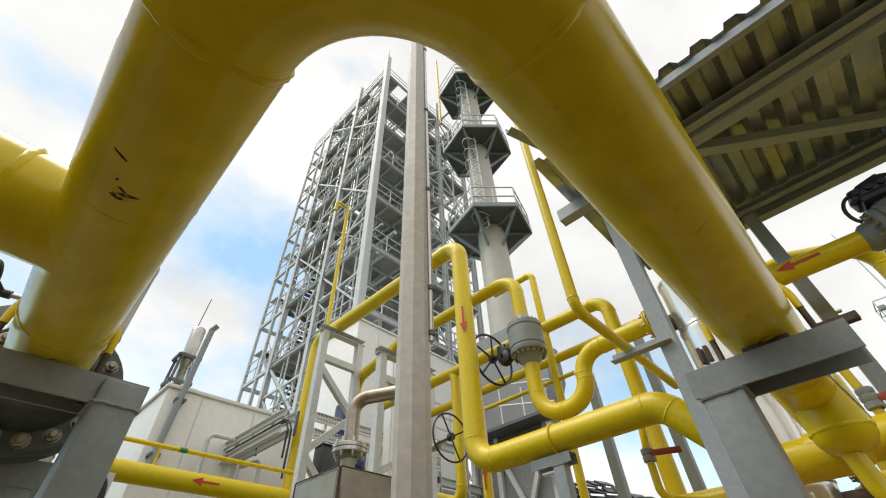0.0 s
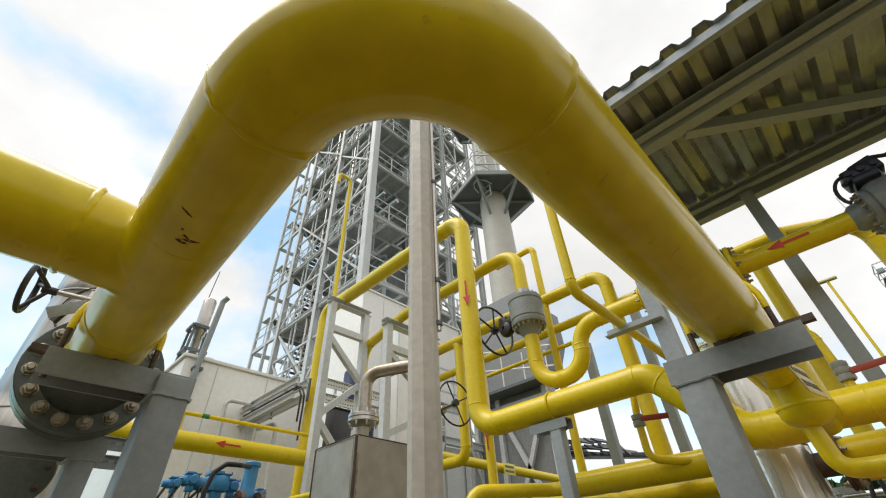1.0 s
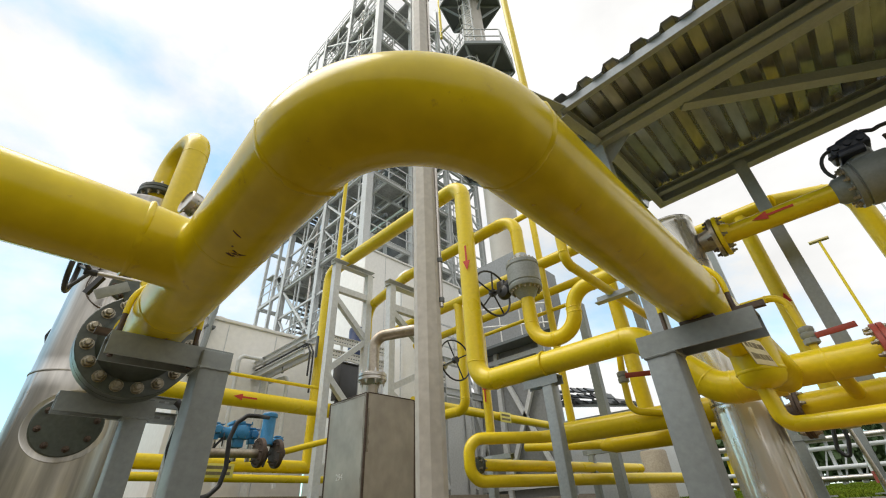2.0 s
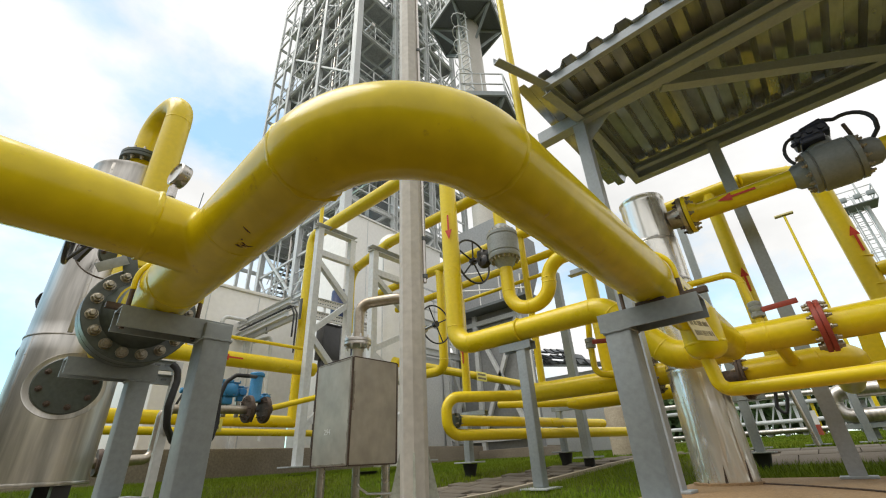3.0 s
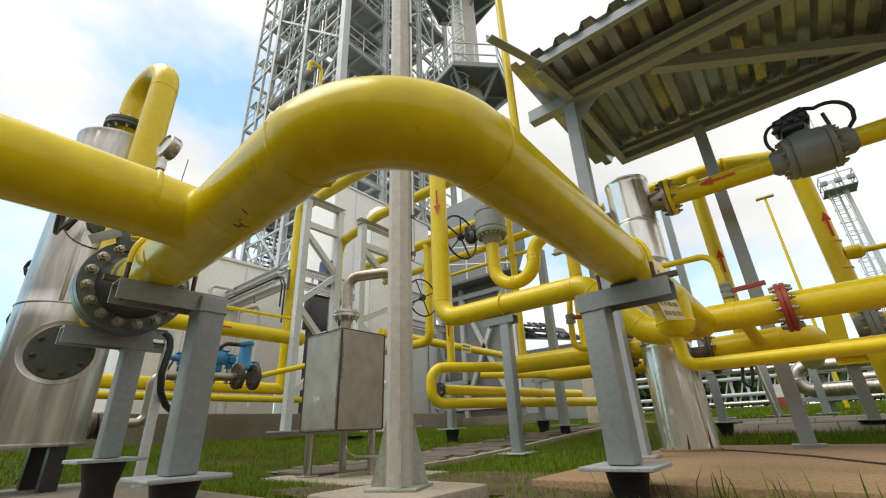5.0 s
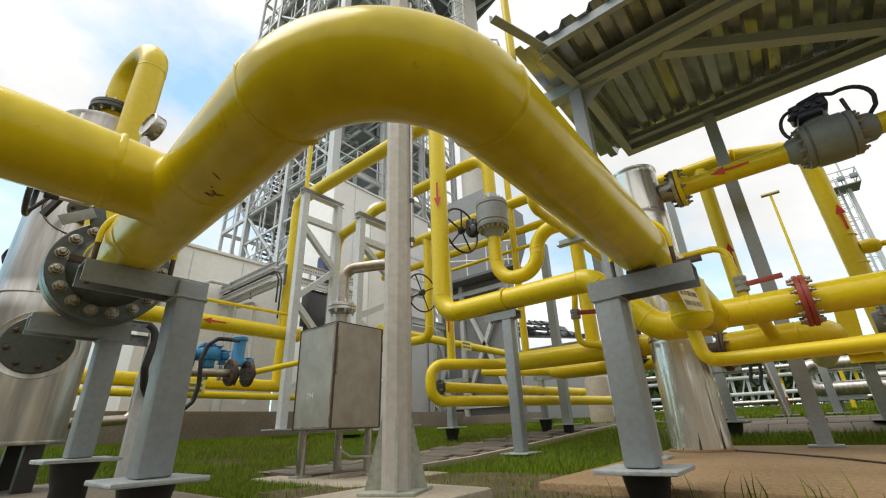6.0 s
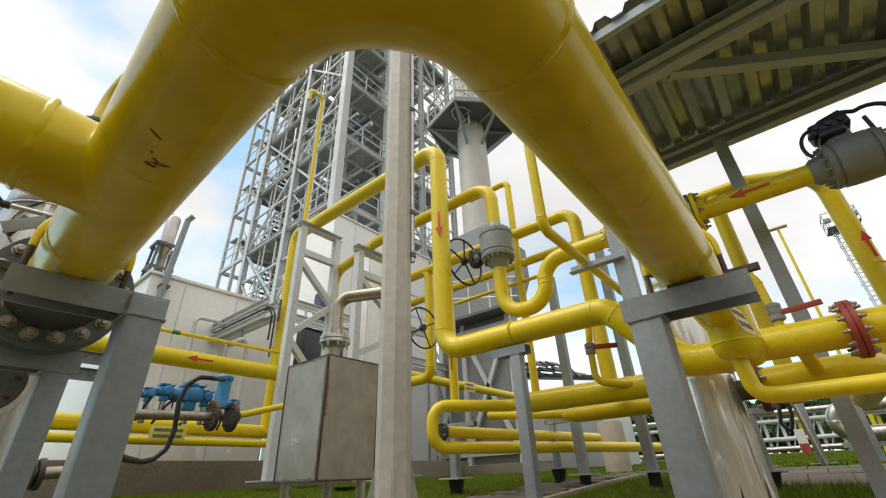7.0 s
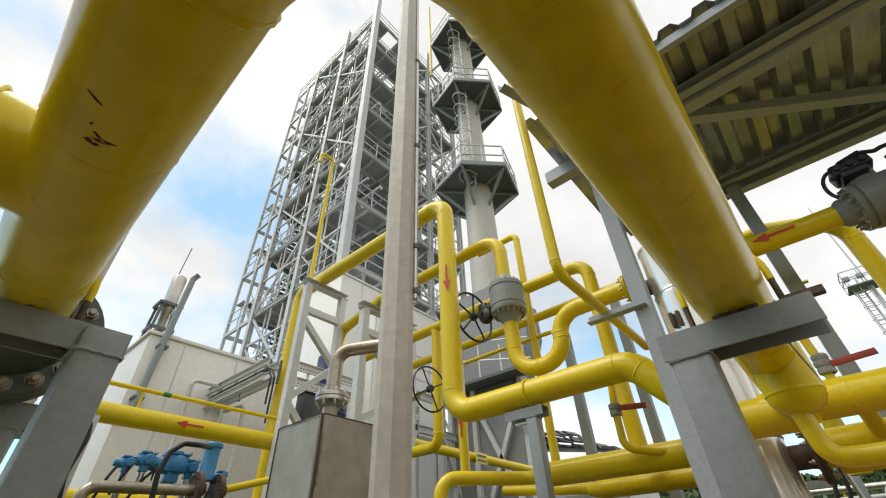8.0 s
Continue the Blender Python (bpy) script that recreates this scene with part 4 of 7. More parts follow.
# second cover higher up, half behind the manifold
cd2 = Vector((1, 0.02, 0)).normalized()
c2 = V(v1x, v1y, 2.05) + cd2 * (v1r - 0.02)
cov2 = part("upper_cover", lathe(bm_new(), c2, cd2, [(0.13, -0.02), (0.13, 0.035), (0.124, 0.042), (0, 0.042)], 36), VALVE, vt, "grey bolted round cover")
bolts(cov2, c2 + cd2 * 0.042, cd2, 0.1, 6, 0.016, 0.012, RUST, 0.2)
part("seam_ring", tube(bm_new(), [on_skin(0.235, 2 * math.pi * i / 48, 0.004) + V(0, 0, 1.07) for i in range(49)], 0.005, 0.003, 6, 1), RUST, vt, "dark seam round the upper cover")
b = bm_new()
bar(b, (-3.08, 0.60, 1.90), (-3.02, 0.655, 2.04), rect(0.03, 0.045))
part("cover_lever", b, BLACKP, vt, "black lever beside the upper cover")
for zz, aa in ((1.74, 3.95), (1.30, 3.90)):
    hd = V(math.cos(aa), math.sin(aa), 0)
    hs = V(-hd.y, hd.x, 0)
    hc = V(v1x, v1y, zz) + hd * (v1r - 0.01)
    part("handle_plate", box(bm_new(), hc + hd * 0.014, (0.012, 0.06, 0.24), Euler((0, 0, aa)).to_quaternion(), 0.004), STAIN, vt)
    part("lifting_handle", tube(bm_new(), [hc + V(0, 0, 0.06), hc + hd * 0.11 + V(0, 0, 0.06), hc + hd * 0.13 - V(0, 0, 0.0), hc + hd * 0.10 - V(0, 0, 0.07), hc + hd * 0.07 - V(0, 0, 0.07)], 0.014, 0.03, 10), BLACK, vt, "black bent lifting handle")
# hood flange and gooseneck over the vessel
gn = thing("gooseneck_pipe", (v1x, v1y, 3.05), "yellow gooseneck pipe rising over the steel vessel", "pipe", "yellow gas pipes")
part("pipe", tube(bm_new(), [(v1x, v1y, 3.08), (v1x, v1y, 3.74), (-2.9, 0.93, 3.74), (-2.9, 0.93, 1.165), (-1.55, 0.80, 1.165)], 0.112, 0.26, 28), YEL, gn)
flange(gn, (v1x, v1y, 3.22), (0, 0, 1), 0.19, 0.04, VALVE, 12, 0.018, "dark bolted flange")
weld(gn, (-2.9, 0.93, 3.44), (0, 0, 1), 0.112)

# pressure gauge on a stem
ga = thing("pressure_gauge", (-1.5, 0.75, 1.3), "round steel pressure gauge on a thin stem", "gauge")
b = bm_new()
cyl(b, (-1.95, 0.86, 1.2), (-1.95, 0.86, 2.16), 0.016, 10)
cyl(b, (-1.95, 0.86, 2.06), (-1.95, 0.86, 2.14), 0.03, 6)
part("stem", b, STEELP, ga)
gd = Vector((0.2, -1.0, 0.1)).normalized()
b = bm_new()
lathe(b, V(-1.95, 0.86, 2.255), gd, [(0, -0.06), (0.082, -0.06), (0.09, -0.05), (0.09, 0.012), (0.082, 0.018), (0.077, 0.006)], 32)
part("case", b, STEELP, ga)
b = bm_new()
lathe(b, V(-1.95, 0.86, 2.255), gd, [(0.077, 0.006), (0, 0.006)], 32)
part("dial", b, GLASS, ga, "white dial")

# ---- steel cabinet and the tall pole ----
cab = thing("steel_cabinet", (-2.2, 2.7, 0.07), "worn stainless steel tank on three pipe legs", "tank")
b = bm_new()
x0, x1, y0, y1, z0, z1 = -2.43, -1.905, 2.43, 2.93, 0.36, 1.19
vsb = [b.verts.new((x + (0.012 if z < 1 else 0) * (1 if x < -2.2 else -1), y, z)) for z in (z0, z1) for x, y in ((x0, y0), (x1, y0), (x1, y1), (x0, y1))]
for f in ((3, 2, 1, 0), (4, 5, 6, 7), (0, 1, 5, 4), (1, 2, 6, 5), (2, 3, 7, 6), (3, 0, 4, 7)):
    b.faces.new([vsb[i] for i in f])
bmesh.ops.bevel(b, geom=list(b.edges), offset=0.014, segments=3, affect="EDGES")
part("body", b, STAINB, cab)
for ex, ey in ((x0, y0), (x1, y0), (x1, y1), (x0, y1)):
    k = 0.012 * (1 if ex < -2.2 else -1)
    part("corner_weld", cyl(bm_new(), (ex + k * 1.3, ey + (0.004 if ey < 2.6 else -0.004), z0 + 0.01), (ex + k * 0.5, ey + (0.004 if ey < 2.6 else -0.004), z1 - 0.01), 0.010, 8), RUST, cab, "dark weld seam")
def heat_band(at, across, up, long, wide, out, seed):
    """A thin ragged band of heat tint along a weld."""
    rnd_ = random.Random(seed)
    bb = bm_new()
    at, across, up, out = Vector(at), Vector(across), Vector(up), Vector(out)
    n_ = 26
    rows_ = []
    for k in range(n_ + 1):
        w_ = wide * (0.55 + 0.5 * noise.noise(V(k * 0.37, seed, 0)) + rnd_.uniform(-0.15, 0.15))
        p = at + up * (long * k / n_)
        rows_.append([bb.verts.new(q_) for q_ in (p - out * 0.003, p + out * 0.0012, p + across * max(0.004, w_) + out * 0.0012, p + across * max(0.004, w_) - out * 0.003)])
    for r_, t_ in zip(rows_, rows_[1:]):
        for c in range(3):
            bb.faces.new((r_[c], r_[c + 1], t_[c + 1], t_[c]))
    bmesh.ops.recalc_face_normals(bb, faces=bb.faces)
    part("heat_stain", bb, TINTM, cab, "brown heat stain beside the weld")


UP = (0, 0, 1)
heat_band((x1 - 0.024, y0, z0 + 0.02), (-1, 0, 0), UP, z1 - z0 - 0.04, 0.022, (0, -1, 0), 1)
heat_band((x1 - 0.003, y0 + 0.014, z0 + 0.40), (0, 1, 0), UP, z1 - z0 - 0.42, 0.026, (1, 0, 0), 2)
heat_band((x0 + 0.03, y0, z1 - 0.016), (0, 0, -1), (1, 0, 0), x1 - x0 - 0.06, 0.016, (0, -1, 0), 3)
heat_band((x0 + 0.03, y0, z0 + 0.014), (0, 0, 1), (1, 0, 0), x1 - x0 - 0.06, 0.016, (0, -1, 0), 4)
for ya_ in (y0, y1):
    part("bottom_weld", cyl(bm_new(), (x0 + 0.02, ya_, z0 + 0.006), (x1 - 0.02, ya_, z0 + 0.006), 0.0045, 8), RUST, cab, "dark weld seam")
part("bottom_weld", cyl(bm_new(), (x1 - 0.012, y0 + 0.01, z0 + 0.006), (x1 - 0.012, y1 - 0.01, z0 + 0.006), 0.0045, 8), RUST, cab, "dark weld seam")
part("top_weld", cyl(bm_new(), (x1, y0 + 0.01, z1 - 0.006), (x1, y1 - 0.01, z1 - 0.006), 0.0045, 8), RUST, cab, "dark weld seam")
for ya_ in (y0, y1):
    part("top_weld", cyl(bm_new(), (x0 + 0.01, ya_, z1 - 0.006), (x1 - 0.01, ya_, z1 - 0.006), 0.0045, 8), RUST, cab, "dark weld seam")
for lx, ly in ((x0 + 0.07, y0 + 0.07), (x1 - 0.07, y1 - 0.07), (x0 + 0.09, y1 - 0.09)):
    b = bm_new()
    cyl(b, (lx, ly, 0.03), (lx, ly, z0 + 0.01), 0.036, 18)
    box(b, (lx, ly, 0.026), (0.13, 0.13, 0.014), None, 0.003)
    part("leg", b, STEELP, cab, "steel pipe leg")
b = bm_new()
lathe(b, (-2.2, 2.69, 1.185), (0, 0, 1), [(0.26, 0), (0.06, 0.045), (0.05, 0.05), (0.05, 0.15)], 28)
part("neck", b, STAINB, cab)
part("drain_tube", tube(bm_new(), [(-2.0, 2.6, 0.36), (-2.0, 2.6, 0.22), (-1.9, 2.62, 0.17), (-1.6, 2.66, 0.17)], 0.009, 0.05, 8), STEELP, cab)
flange(cab, (-2.2, 2.69, 1.40), (0, 0, 1), 0.125, 0.03, STEELP, 8, 0.013, "bolted steel flange", STEELP)
part("outlet_pipe", tube(bm_new(), [(-2.2, 2.69, 1.42), (-2.2, 2.69, 1.785), (-1.80, 2.97, 1.82), (-1.80, 2.97, 1.2)], 0.054, 0.12, 20), STEELD, cab, "bent steel outlet pipe")

POX, POY, POR = -0.679, 1.914, 0.070
pole = thing("tall_pole", (POX, POY, 0.07), "tall cream-grey eight-sided steel mast with a flared foot", "pole")
b = bm_new()
lathe(b, (POX, POY, 0.08), (0, 0, 1), [(0, 0), (POR * 1.04, 0), (POR * 1.02, 4), (POR * 0.8, 14), (POR * 0.5, 22), (0, 22)], 8)
part("mast", b, POLEM, pole, sharp=25)
b = bm_new()
for k in range(4):
    ang = math.pi / 4 + k * math.pi / 2
    q = Euler((0, 0, ang)).to_quaternion()
    vv = [V(0.05, -0.006, 0.078), V(0.148, -0.006, 0.078), V(0.073, -0.006, 0.40), V(0.05, -0.006, 0.40)]
    lo = [b.verts.new(V(POX, POY, 0) + q @ p) for p in vv]
    hi = [b.verts.new(V(POX, POY, 0) + q @ (p + V(0, 0.012, 0))) for p in vv]
    b.faces.new(lo), b.faces.new(list(reversed(hi)))
    for i in range(4):
        b.faces.new((lo[i], hi[i], hi[(i + 1) % 4], lo[(i + 1) % 4]))
bmesh.ops.recalc_face_normals(b, faces=b.faces)
part("gusset", b, GUSS, pole, "stained grey-green gusset plates")
b = bm_new()
box(b, (POX, POY, 0.082), (0.27, 0.27, 0.014), Euler((0, 0, 0.4)).to_quaternion(), 0.003)
part("foot_plate", b, GUSS, pole)
b = bm_new()
cyl(b, (POX + 0.055, POY + 0.058, 1.32), (POX + 0.055, POY + 0.058, 14), 0.0125, 10)
part("conduit", b, STEELP, pole, "thin steel conduit")
for z in (1.36, 1.62, 2.4, 3.4, 4.6):
    part("clamp", lathe(bm_new(), (POX + 0.055, POY + 0.058, z), (0, 0, 1), [(0.012, -0.014), (0.019, -0.012), (0.019, 0.012), (0.012, 0.014)], 12), GREYD, pole, "dark conduit clamp")

# ---- canopy ----
cn = thing("canopy", (-0.18, 4.3, 0.06), "corrugated steel canopy on grey posts", "canopy")
RX0, RX1, RY0, RY1, RZ = -0.50, 5.4, 3.42, 5.98, 3.93
b = bm_new()
pitch, deep = 0.28, 0.085
xs = []
n = int((RX1 - RX0) / pitch)
for i in range(n):
    o = RX0 + i * pitch
    xs += [(o, deep), (o + 0.10, deep), (o + 0.14, 0), (o + 0.24, 0)]
rows = []
for y in (RY0, RY1):
    for dz in (0.0, 0.003):
        rows.append([b.verts.new((x, y, RZ + h + dz)) for x, h in xs])
for a, c in ((rows[0], rows[2]), (rows[1], rows[3]), (rows[0], rows[1]), (rows[2], rows[3])):
    for i in range(len(xs) - 1):
        b.faces.new((a[i], a[i + 1], c[i + 1], c[i]))
bmesh.ops.recalc_face_normals(b, faces=b.faces)
part("roof_sheet", b, ROOFM, cn, "corrugated steel roof sheet", 20)
part("edge_beam", bar(bm_new(), (-0.2, RY0 + 0.07, RZ - 0.05), (RX1, RY0 + 0.07, RZ - 0.05), rect(0.06, 0.10)), GREYC, cn)
part("purlin", bar(bm_new(), (-0.2, 4.06, RZ - 0.055), (RX1, 4.06, RZ - 0.055), channel(0.09, 0.11, 0.008)), GREYC, cn)
part("beam", bar(bm_new(), (-0.66, 4.19, RZ - 0.085), (RX1, 4.19, RZ - 0.085), rect(0.13, 0.16)), GREYC, cn)
part("beam", bar(bm_new(), (-0.04, 5.82, RZ - 0.085), (RX1, 5.82, RZ - 0.085), ibeam(0.12, 0.15, 0.012)), GREYC, cn)
part("purlin", bar(bm_new(), (-0.04, 5.66, RZ - 0.05), (RX1, 5.66, RZ - 0.05), channel(0.08, 0.09, 0.008)), GREYC, cn)
part("rafter", bar(bm_new(), (-0.43, 2.86, RZ - 0.08), (-0.21, 3.52, RZ - 0.08), angle_bar(0.09, 0.01)), GREYC, cn)
part("rafter", bar(bm_new(), (-0.21, 3.5, RZ - 0.09), (-0.12, 4.12, RZ - 0.09), ibeam(0.1, 0.12, 0.01)), GREYC, cn)
part("rafter", bar(bm_new(), (-0.1, 4.26, RZ - 0.09), (-0.06, 5.9, RZ - 0.09), ibeam(0.1, 0.12, 0.01)), GREYC, cn)
part("rafter", bar(bm_new(), (4.2, 3.5, RZ - 0.09), (4.2, 5.75, RZ - 0.09), ibeam(0.1, 0.12, 0.01)), GREYC, cn)
for x, x2 in ((0.72, 2.75), (4.3, 2.75)):
    part("brace", bar(bm_new(), (x, 4.27, RZ - 0.12), (x2, 5.62, RZ - 0.12), rect(0.1, 0.12)), GREYC, cn)
for x, y, w in ((-0.16, 4.2, 0.13), (0.91, 5.72, 0.125), (4.2, 4.2, 0.13), (4.2, 5.72, 0.125)):
    b = bm_new()
    bar(b, (x, y, 0.06), (x, y, RZ - 0.14), rect(w, w), (0, 1, 0))
    box(b, (x, y, 0.07), (0.26, 0.2, 0.02), None, 0.003)
    part("post", b, GREYC, cn)
b = bm_new()
vv = [V(-0.1, 0, 0), V(0.24, 0, 0), V(-0.1, 0, -0.3)]
lo = [b.verts.new(V(-0.02, 4.215, RZ - 0.14) + p) for p in vv]
hi = [b.verts.new(V(-0.02, 4.225, RZ - 0.14) + p) for p in vv]
b.faces.new(lo), b.faces.new(hi)
for i in range(3):
    b.faces.new((lo[i], lo[(i + 1) % 3], hi[(i + 1) % 3], hi[i]))
bmesh.ops.recalc_face_normals(b, faces=b.faces)
part("gusset", b, GREYC, cn)
part("pipe_bracket", bar(bm_new(), (-0.62, 4.16, 1.98), (-0.12, 4.16, 1.98), angle_bar(0.08, 0.008)), GREYC, cn)

# ---- valve run from the vessel under the canopy ----
vr = thing("valve_run", (1.7, 5.15, 2.5), "yellow gas pipe with a large motor valve", "pipe", "yellow gas pipes")
VZ = 2.675
part("pipe", tube(bm_new(), [(0.45, 5.15, VZ), (1.42, 5.15, VZ)], 0.095, seg=24), YEL, vr)
part("pipe", tube(bm_new(), [(2.04, 5.15, VZ), (5.5, 5.15, VZ)], 0.095, seg=24), YEL, vr)
arrow(vr, (0.93, 5.05, VZ), (-1, 0, 0), (0, -1, 0), 0.34, 0.09)
b = bm_new()
lathe(b, (1.40, 5.15, VZ), (1, 0, 0), [(0.097, 0), (0.125, 0.03), (0.14, 0.12), (0.19, 0.125), (0.212, 0.13), (0.212, 0.17), (0.2, 0.175), (0.2, 0.185), (0.218, 0.19), (0.222, 0.27), (0.222, 0.36), (0.218, 0.44), (0.2, 0.445), (0.2, 0.455), (0.212, 0.46), (0.212, 0.50), (0.19, 0.505), (0.14, 0.51), (0.13, 0.61), (0.097, 0.65)], 40)
vbod = part("valve_body", b, VALVEM, vr, "grey-green ball valve body")
bolts(vbod, (1.525, 5.15, VZ), (-1, 0, 0), 0.176, 12, 0.022, 0.02)
bolts(vbod, (1.905, 5.15, VZ), (1, 0, 0), 0.176, 12, 0.022, 0.02)
b = bm_new()
cyl(b, (1.68, 5.12, VZ + 0.17), (1.68, 5.12, VZ + 0.27), 0.11, 18)
part("bonnet", b, VALVEM, vr)
b = bm_new()
box(b, (1.66, 5.08, VZ + 0.33), (0.28, 0.22, 0.13), Euler((0, -0.1, 0)).to_quaternion(), 0.025)
box(b, (1.69, 5.08, VZ + 0.405), (0.19, 0.17, 0.06), Euler((0, -0.22, 0)).to_quaternion(), 0.02)
box(b, (1.65, 5.05, VZ + 0.25), (0.19, 0.2, 0.08), None, 0.02)
for dx in (-0.09, 0.0, 0.09):
    cyl(b, (1.66 + dx, 4.965, VZ + 0.33), (1.66 + dx, 4.95, VZ + 0.33), 0.028, 10)
cyl(b, (1.545, 5.0, VZ + 0.27), (1.50, 4.98, VZ + 0.25), 0.022, 10)
part("actuator", b, NAVYD, vr, "dark navy valve actuator")
part("indicator", cyl(bm_new(), (1.915, 5.08, VZ + 0.19), (1.905, 5.08, VZ + 0.33), 0.016, 10), RUST, vr, "rusty indicator rod")
loop = [(1.78, 5.03, VZ + 0.43)] + [(1.92 + 0.17 * math.cos(a), 5.03, VZ + 0.23 + 0.17 * math.sin(a)) for a in [math.pi * (0.62 - 0.09 * i) for i in range(8)]] + [(2.08, 5.06, VZ + 0.15), (2.03, 5.1, VZ + 0.10)]
part("cable", tube(bm_new(), loop, 0.018, 0.03, 10, 3), BLACK, vr, "black cable loop")
loop = [(1.55, 5.0, VZ + 0.33)] + [(1.53 + 0.11 * math.cos(a), 4.97, VZ + 0.17 + 0.16 * math.sin(a)) for a in [math.pi * (0.55 + 0.1 * i) for i in range(8)]]
part("cable", tube(bm_new(), loop, 0.015, 0.03, 10, 3), BLACK, vr, "black cable loop")

# ---- pipes beyond the vessel on the canopy side ----
r1 = pipe_run("gas_pipe", [(-0.2, 6.5, 3.55), (1.0, 6.5, 3.55)], 0.09, 0.2, "yellow gas pipe under the canopy edge", seg=20)
part("pipe", tube(bm_new(), [(0.62, 6.5, 3.5), (0.62, 6.5, 0.9)], 0.085, seg=20), YEL, r1)
arrow(r1, (0.66, 6.41, 2.2), (0, 0, 1), (0.3, -1, 0), 0.32, 0.09)
r2 = pipe_run("gas_riser", [(0.99, 6.5, 3.55), (1.76, 7.0, 3.60), (1.78, 7.0, 0.4)], 0.105, 0.28, "thick upright yellow gas pipe bending over at its top", seg=24)
arrow(r2, (1.82, 6.89, 2.5), (0, 0, 1), (0.2, -1, 0), 0.34, 0.1)
part("cap", lathe(bm_new(), (1.86, 7.0, 2.112), (1, 0, 0), [(0.075, 0), (0.085, 0.06), (0.085, 0.12), (0.072, 0.155), (0.045, 0.178), (0, 0.185)], 20), YEL, r2)
for z in (1.93, 2.28):
    weld(r2, (1.78, 7.0, z), (0, 0, 1), 0.105, YEL)
part("pipe", tube(bm_new(), [(2.02, 7.0, 2.112), (4.5, 7.0, 2.10)], 0.033, seg=14), YEL, r2)
r3 = pipe_run("gas_pipe", [(0.42, 5.15, 0.95), (1.19, 5.15, 0.97), (1.19, 7.4, 0.97)], 0.125, 0.2, "thick yellow gas pipe out of the vessel's foot", seg=28)
part("nipple", cyl(bm_new(), (0.78, 4.62, 1.12), (0.82, 5.08, 0.98), 0.05, 16), YEL, r3)
part("lower_pipe", tube(bm_new(), [(0.5, 5.35, 0.86), (1.9, 5.35, 0.88), (1.9, 7.0, 0.88)], 0.06, 0.15, 16), YEL, r3)
pipe_run("thin_gas_pipe", [(0.2, 4.8, 1.80), (0.69, 4.8, 1.80), (0.73, 4.8, 1.2)], 0.03, 0.12, "thin yellow pipe with a small ball valve", seg=12)
sv = thing("small_ball_valve", (0.74, 4.8, 1.3), "small brass-grey ball valve with a red lever", "valve", "small valves")
b = bm_new()
lathe(b, (0.725, 4.8, 1.36), (0, 0, 1), [(0.042, -0.01), (0.054, 0), (0.054, 0.035), (0.046, 0.04), (0.055, 0.055), (0.055, 0.085), (0.046, 0.09), (0.052, 0.1), (0.052, 0.13), (0.034, 0.14)], 8)
part("body", b, VALVEL, sv)
b = bm_new()
box(b, (0.895, 4.76, 1.415), (0.26, 0.014, 0.045), Euler((0, -0.06, -0.05)).to_quaternion(), 0.004)
part("lever", b, RED, sv, "red lever")
sw = thing("small_ball_valve", (-0.86, 4.9, 1.3), "small grey ball valve with a red lever", "valve", "small valves")
part("pipe", tube(bm_new(), [(-0.80, 4.9, 1.95), (-0.86, 4.9, 1.5), (-0.87, 4.9, 1.14), (-0.66, 5.02, 1.10), (-0.5, 5.12, 1.09)], 0.034, 0.1, 14), YEL, sw)
b = bm_new()
lathe(b, (-0.861, 4.9, 1.41), (0, 0, 1), [(0.035, 0), (0.055, 0.01), (0.055, 0.05), (0.045, 0.06), (0.055, 0.07), (0.055, 0.11), (0.035, 0.12)], 12)
part("body", b, VALVEL, sw)
b = bm_new()
box(b, (-0.69, 4.85, 1.455), (0.25, 0.014, 0.05), Euler((0.15, 0.12, 0)).to_quaternion(), 0.004)
part("lever", b, RED, sw, "red lever")

# hanging label plate
lp = thing("label_plate", (0.36, 3.05, 0.9), "cream label plate with two lines of writing on the pipe", "sign")
lc = V(0.580, 2.815, 0.916)
lu = V(0.052, 0.988, 0.143).normalized()
lw = V(0.980, -0.080, 0.184).cross(lu).normalized()
q = Matrix((lu, lw, lu.cross(lw))).transposed().to_quaternion()
part("plate", box(bm_new(), lc, (0.44, 0.135, 0.004), q, 0.001), SIGN, lp)
rnd = random.Random(3)
for row in (0.028, -0.028):
    x = -0.185
    while x < 0.17:
        wd = rnd.uniform(0.016, 0.030)
        part("writing", box(bm_new(), lc + q @ V(x + wd / 2, row, 0.0032), (wd * 0.7, rnd.uniform(0.024, 0.03), 0.0015), q), INK, lp)
        x += wd + rnd.choice((0.008, 0.008, 0.024))
part("wire", tube(bm_new(), [lc + q @ V(-0.20, 0.055, 0), (0.605, 2.64, 1.06), (0.55, 2.74, 1.24), (0.47, 2.75, 1.262)], 0.003, 0.02, 6), STEELP, lp, "thin tie wire")

# ---- pipe frames ----


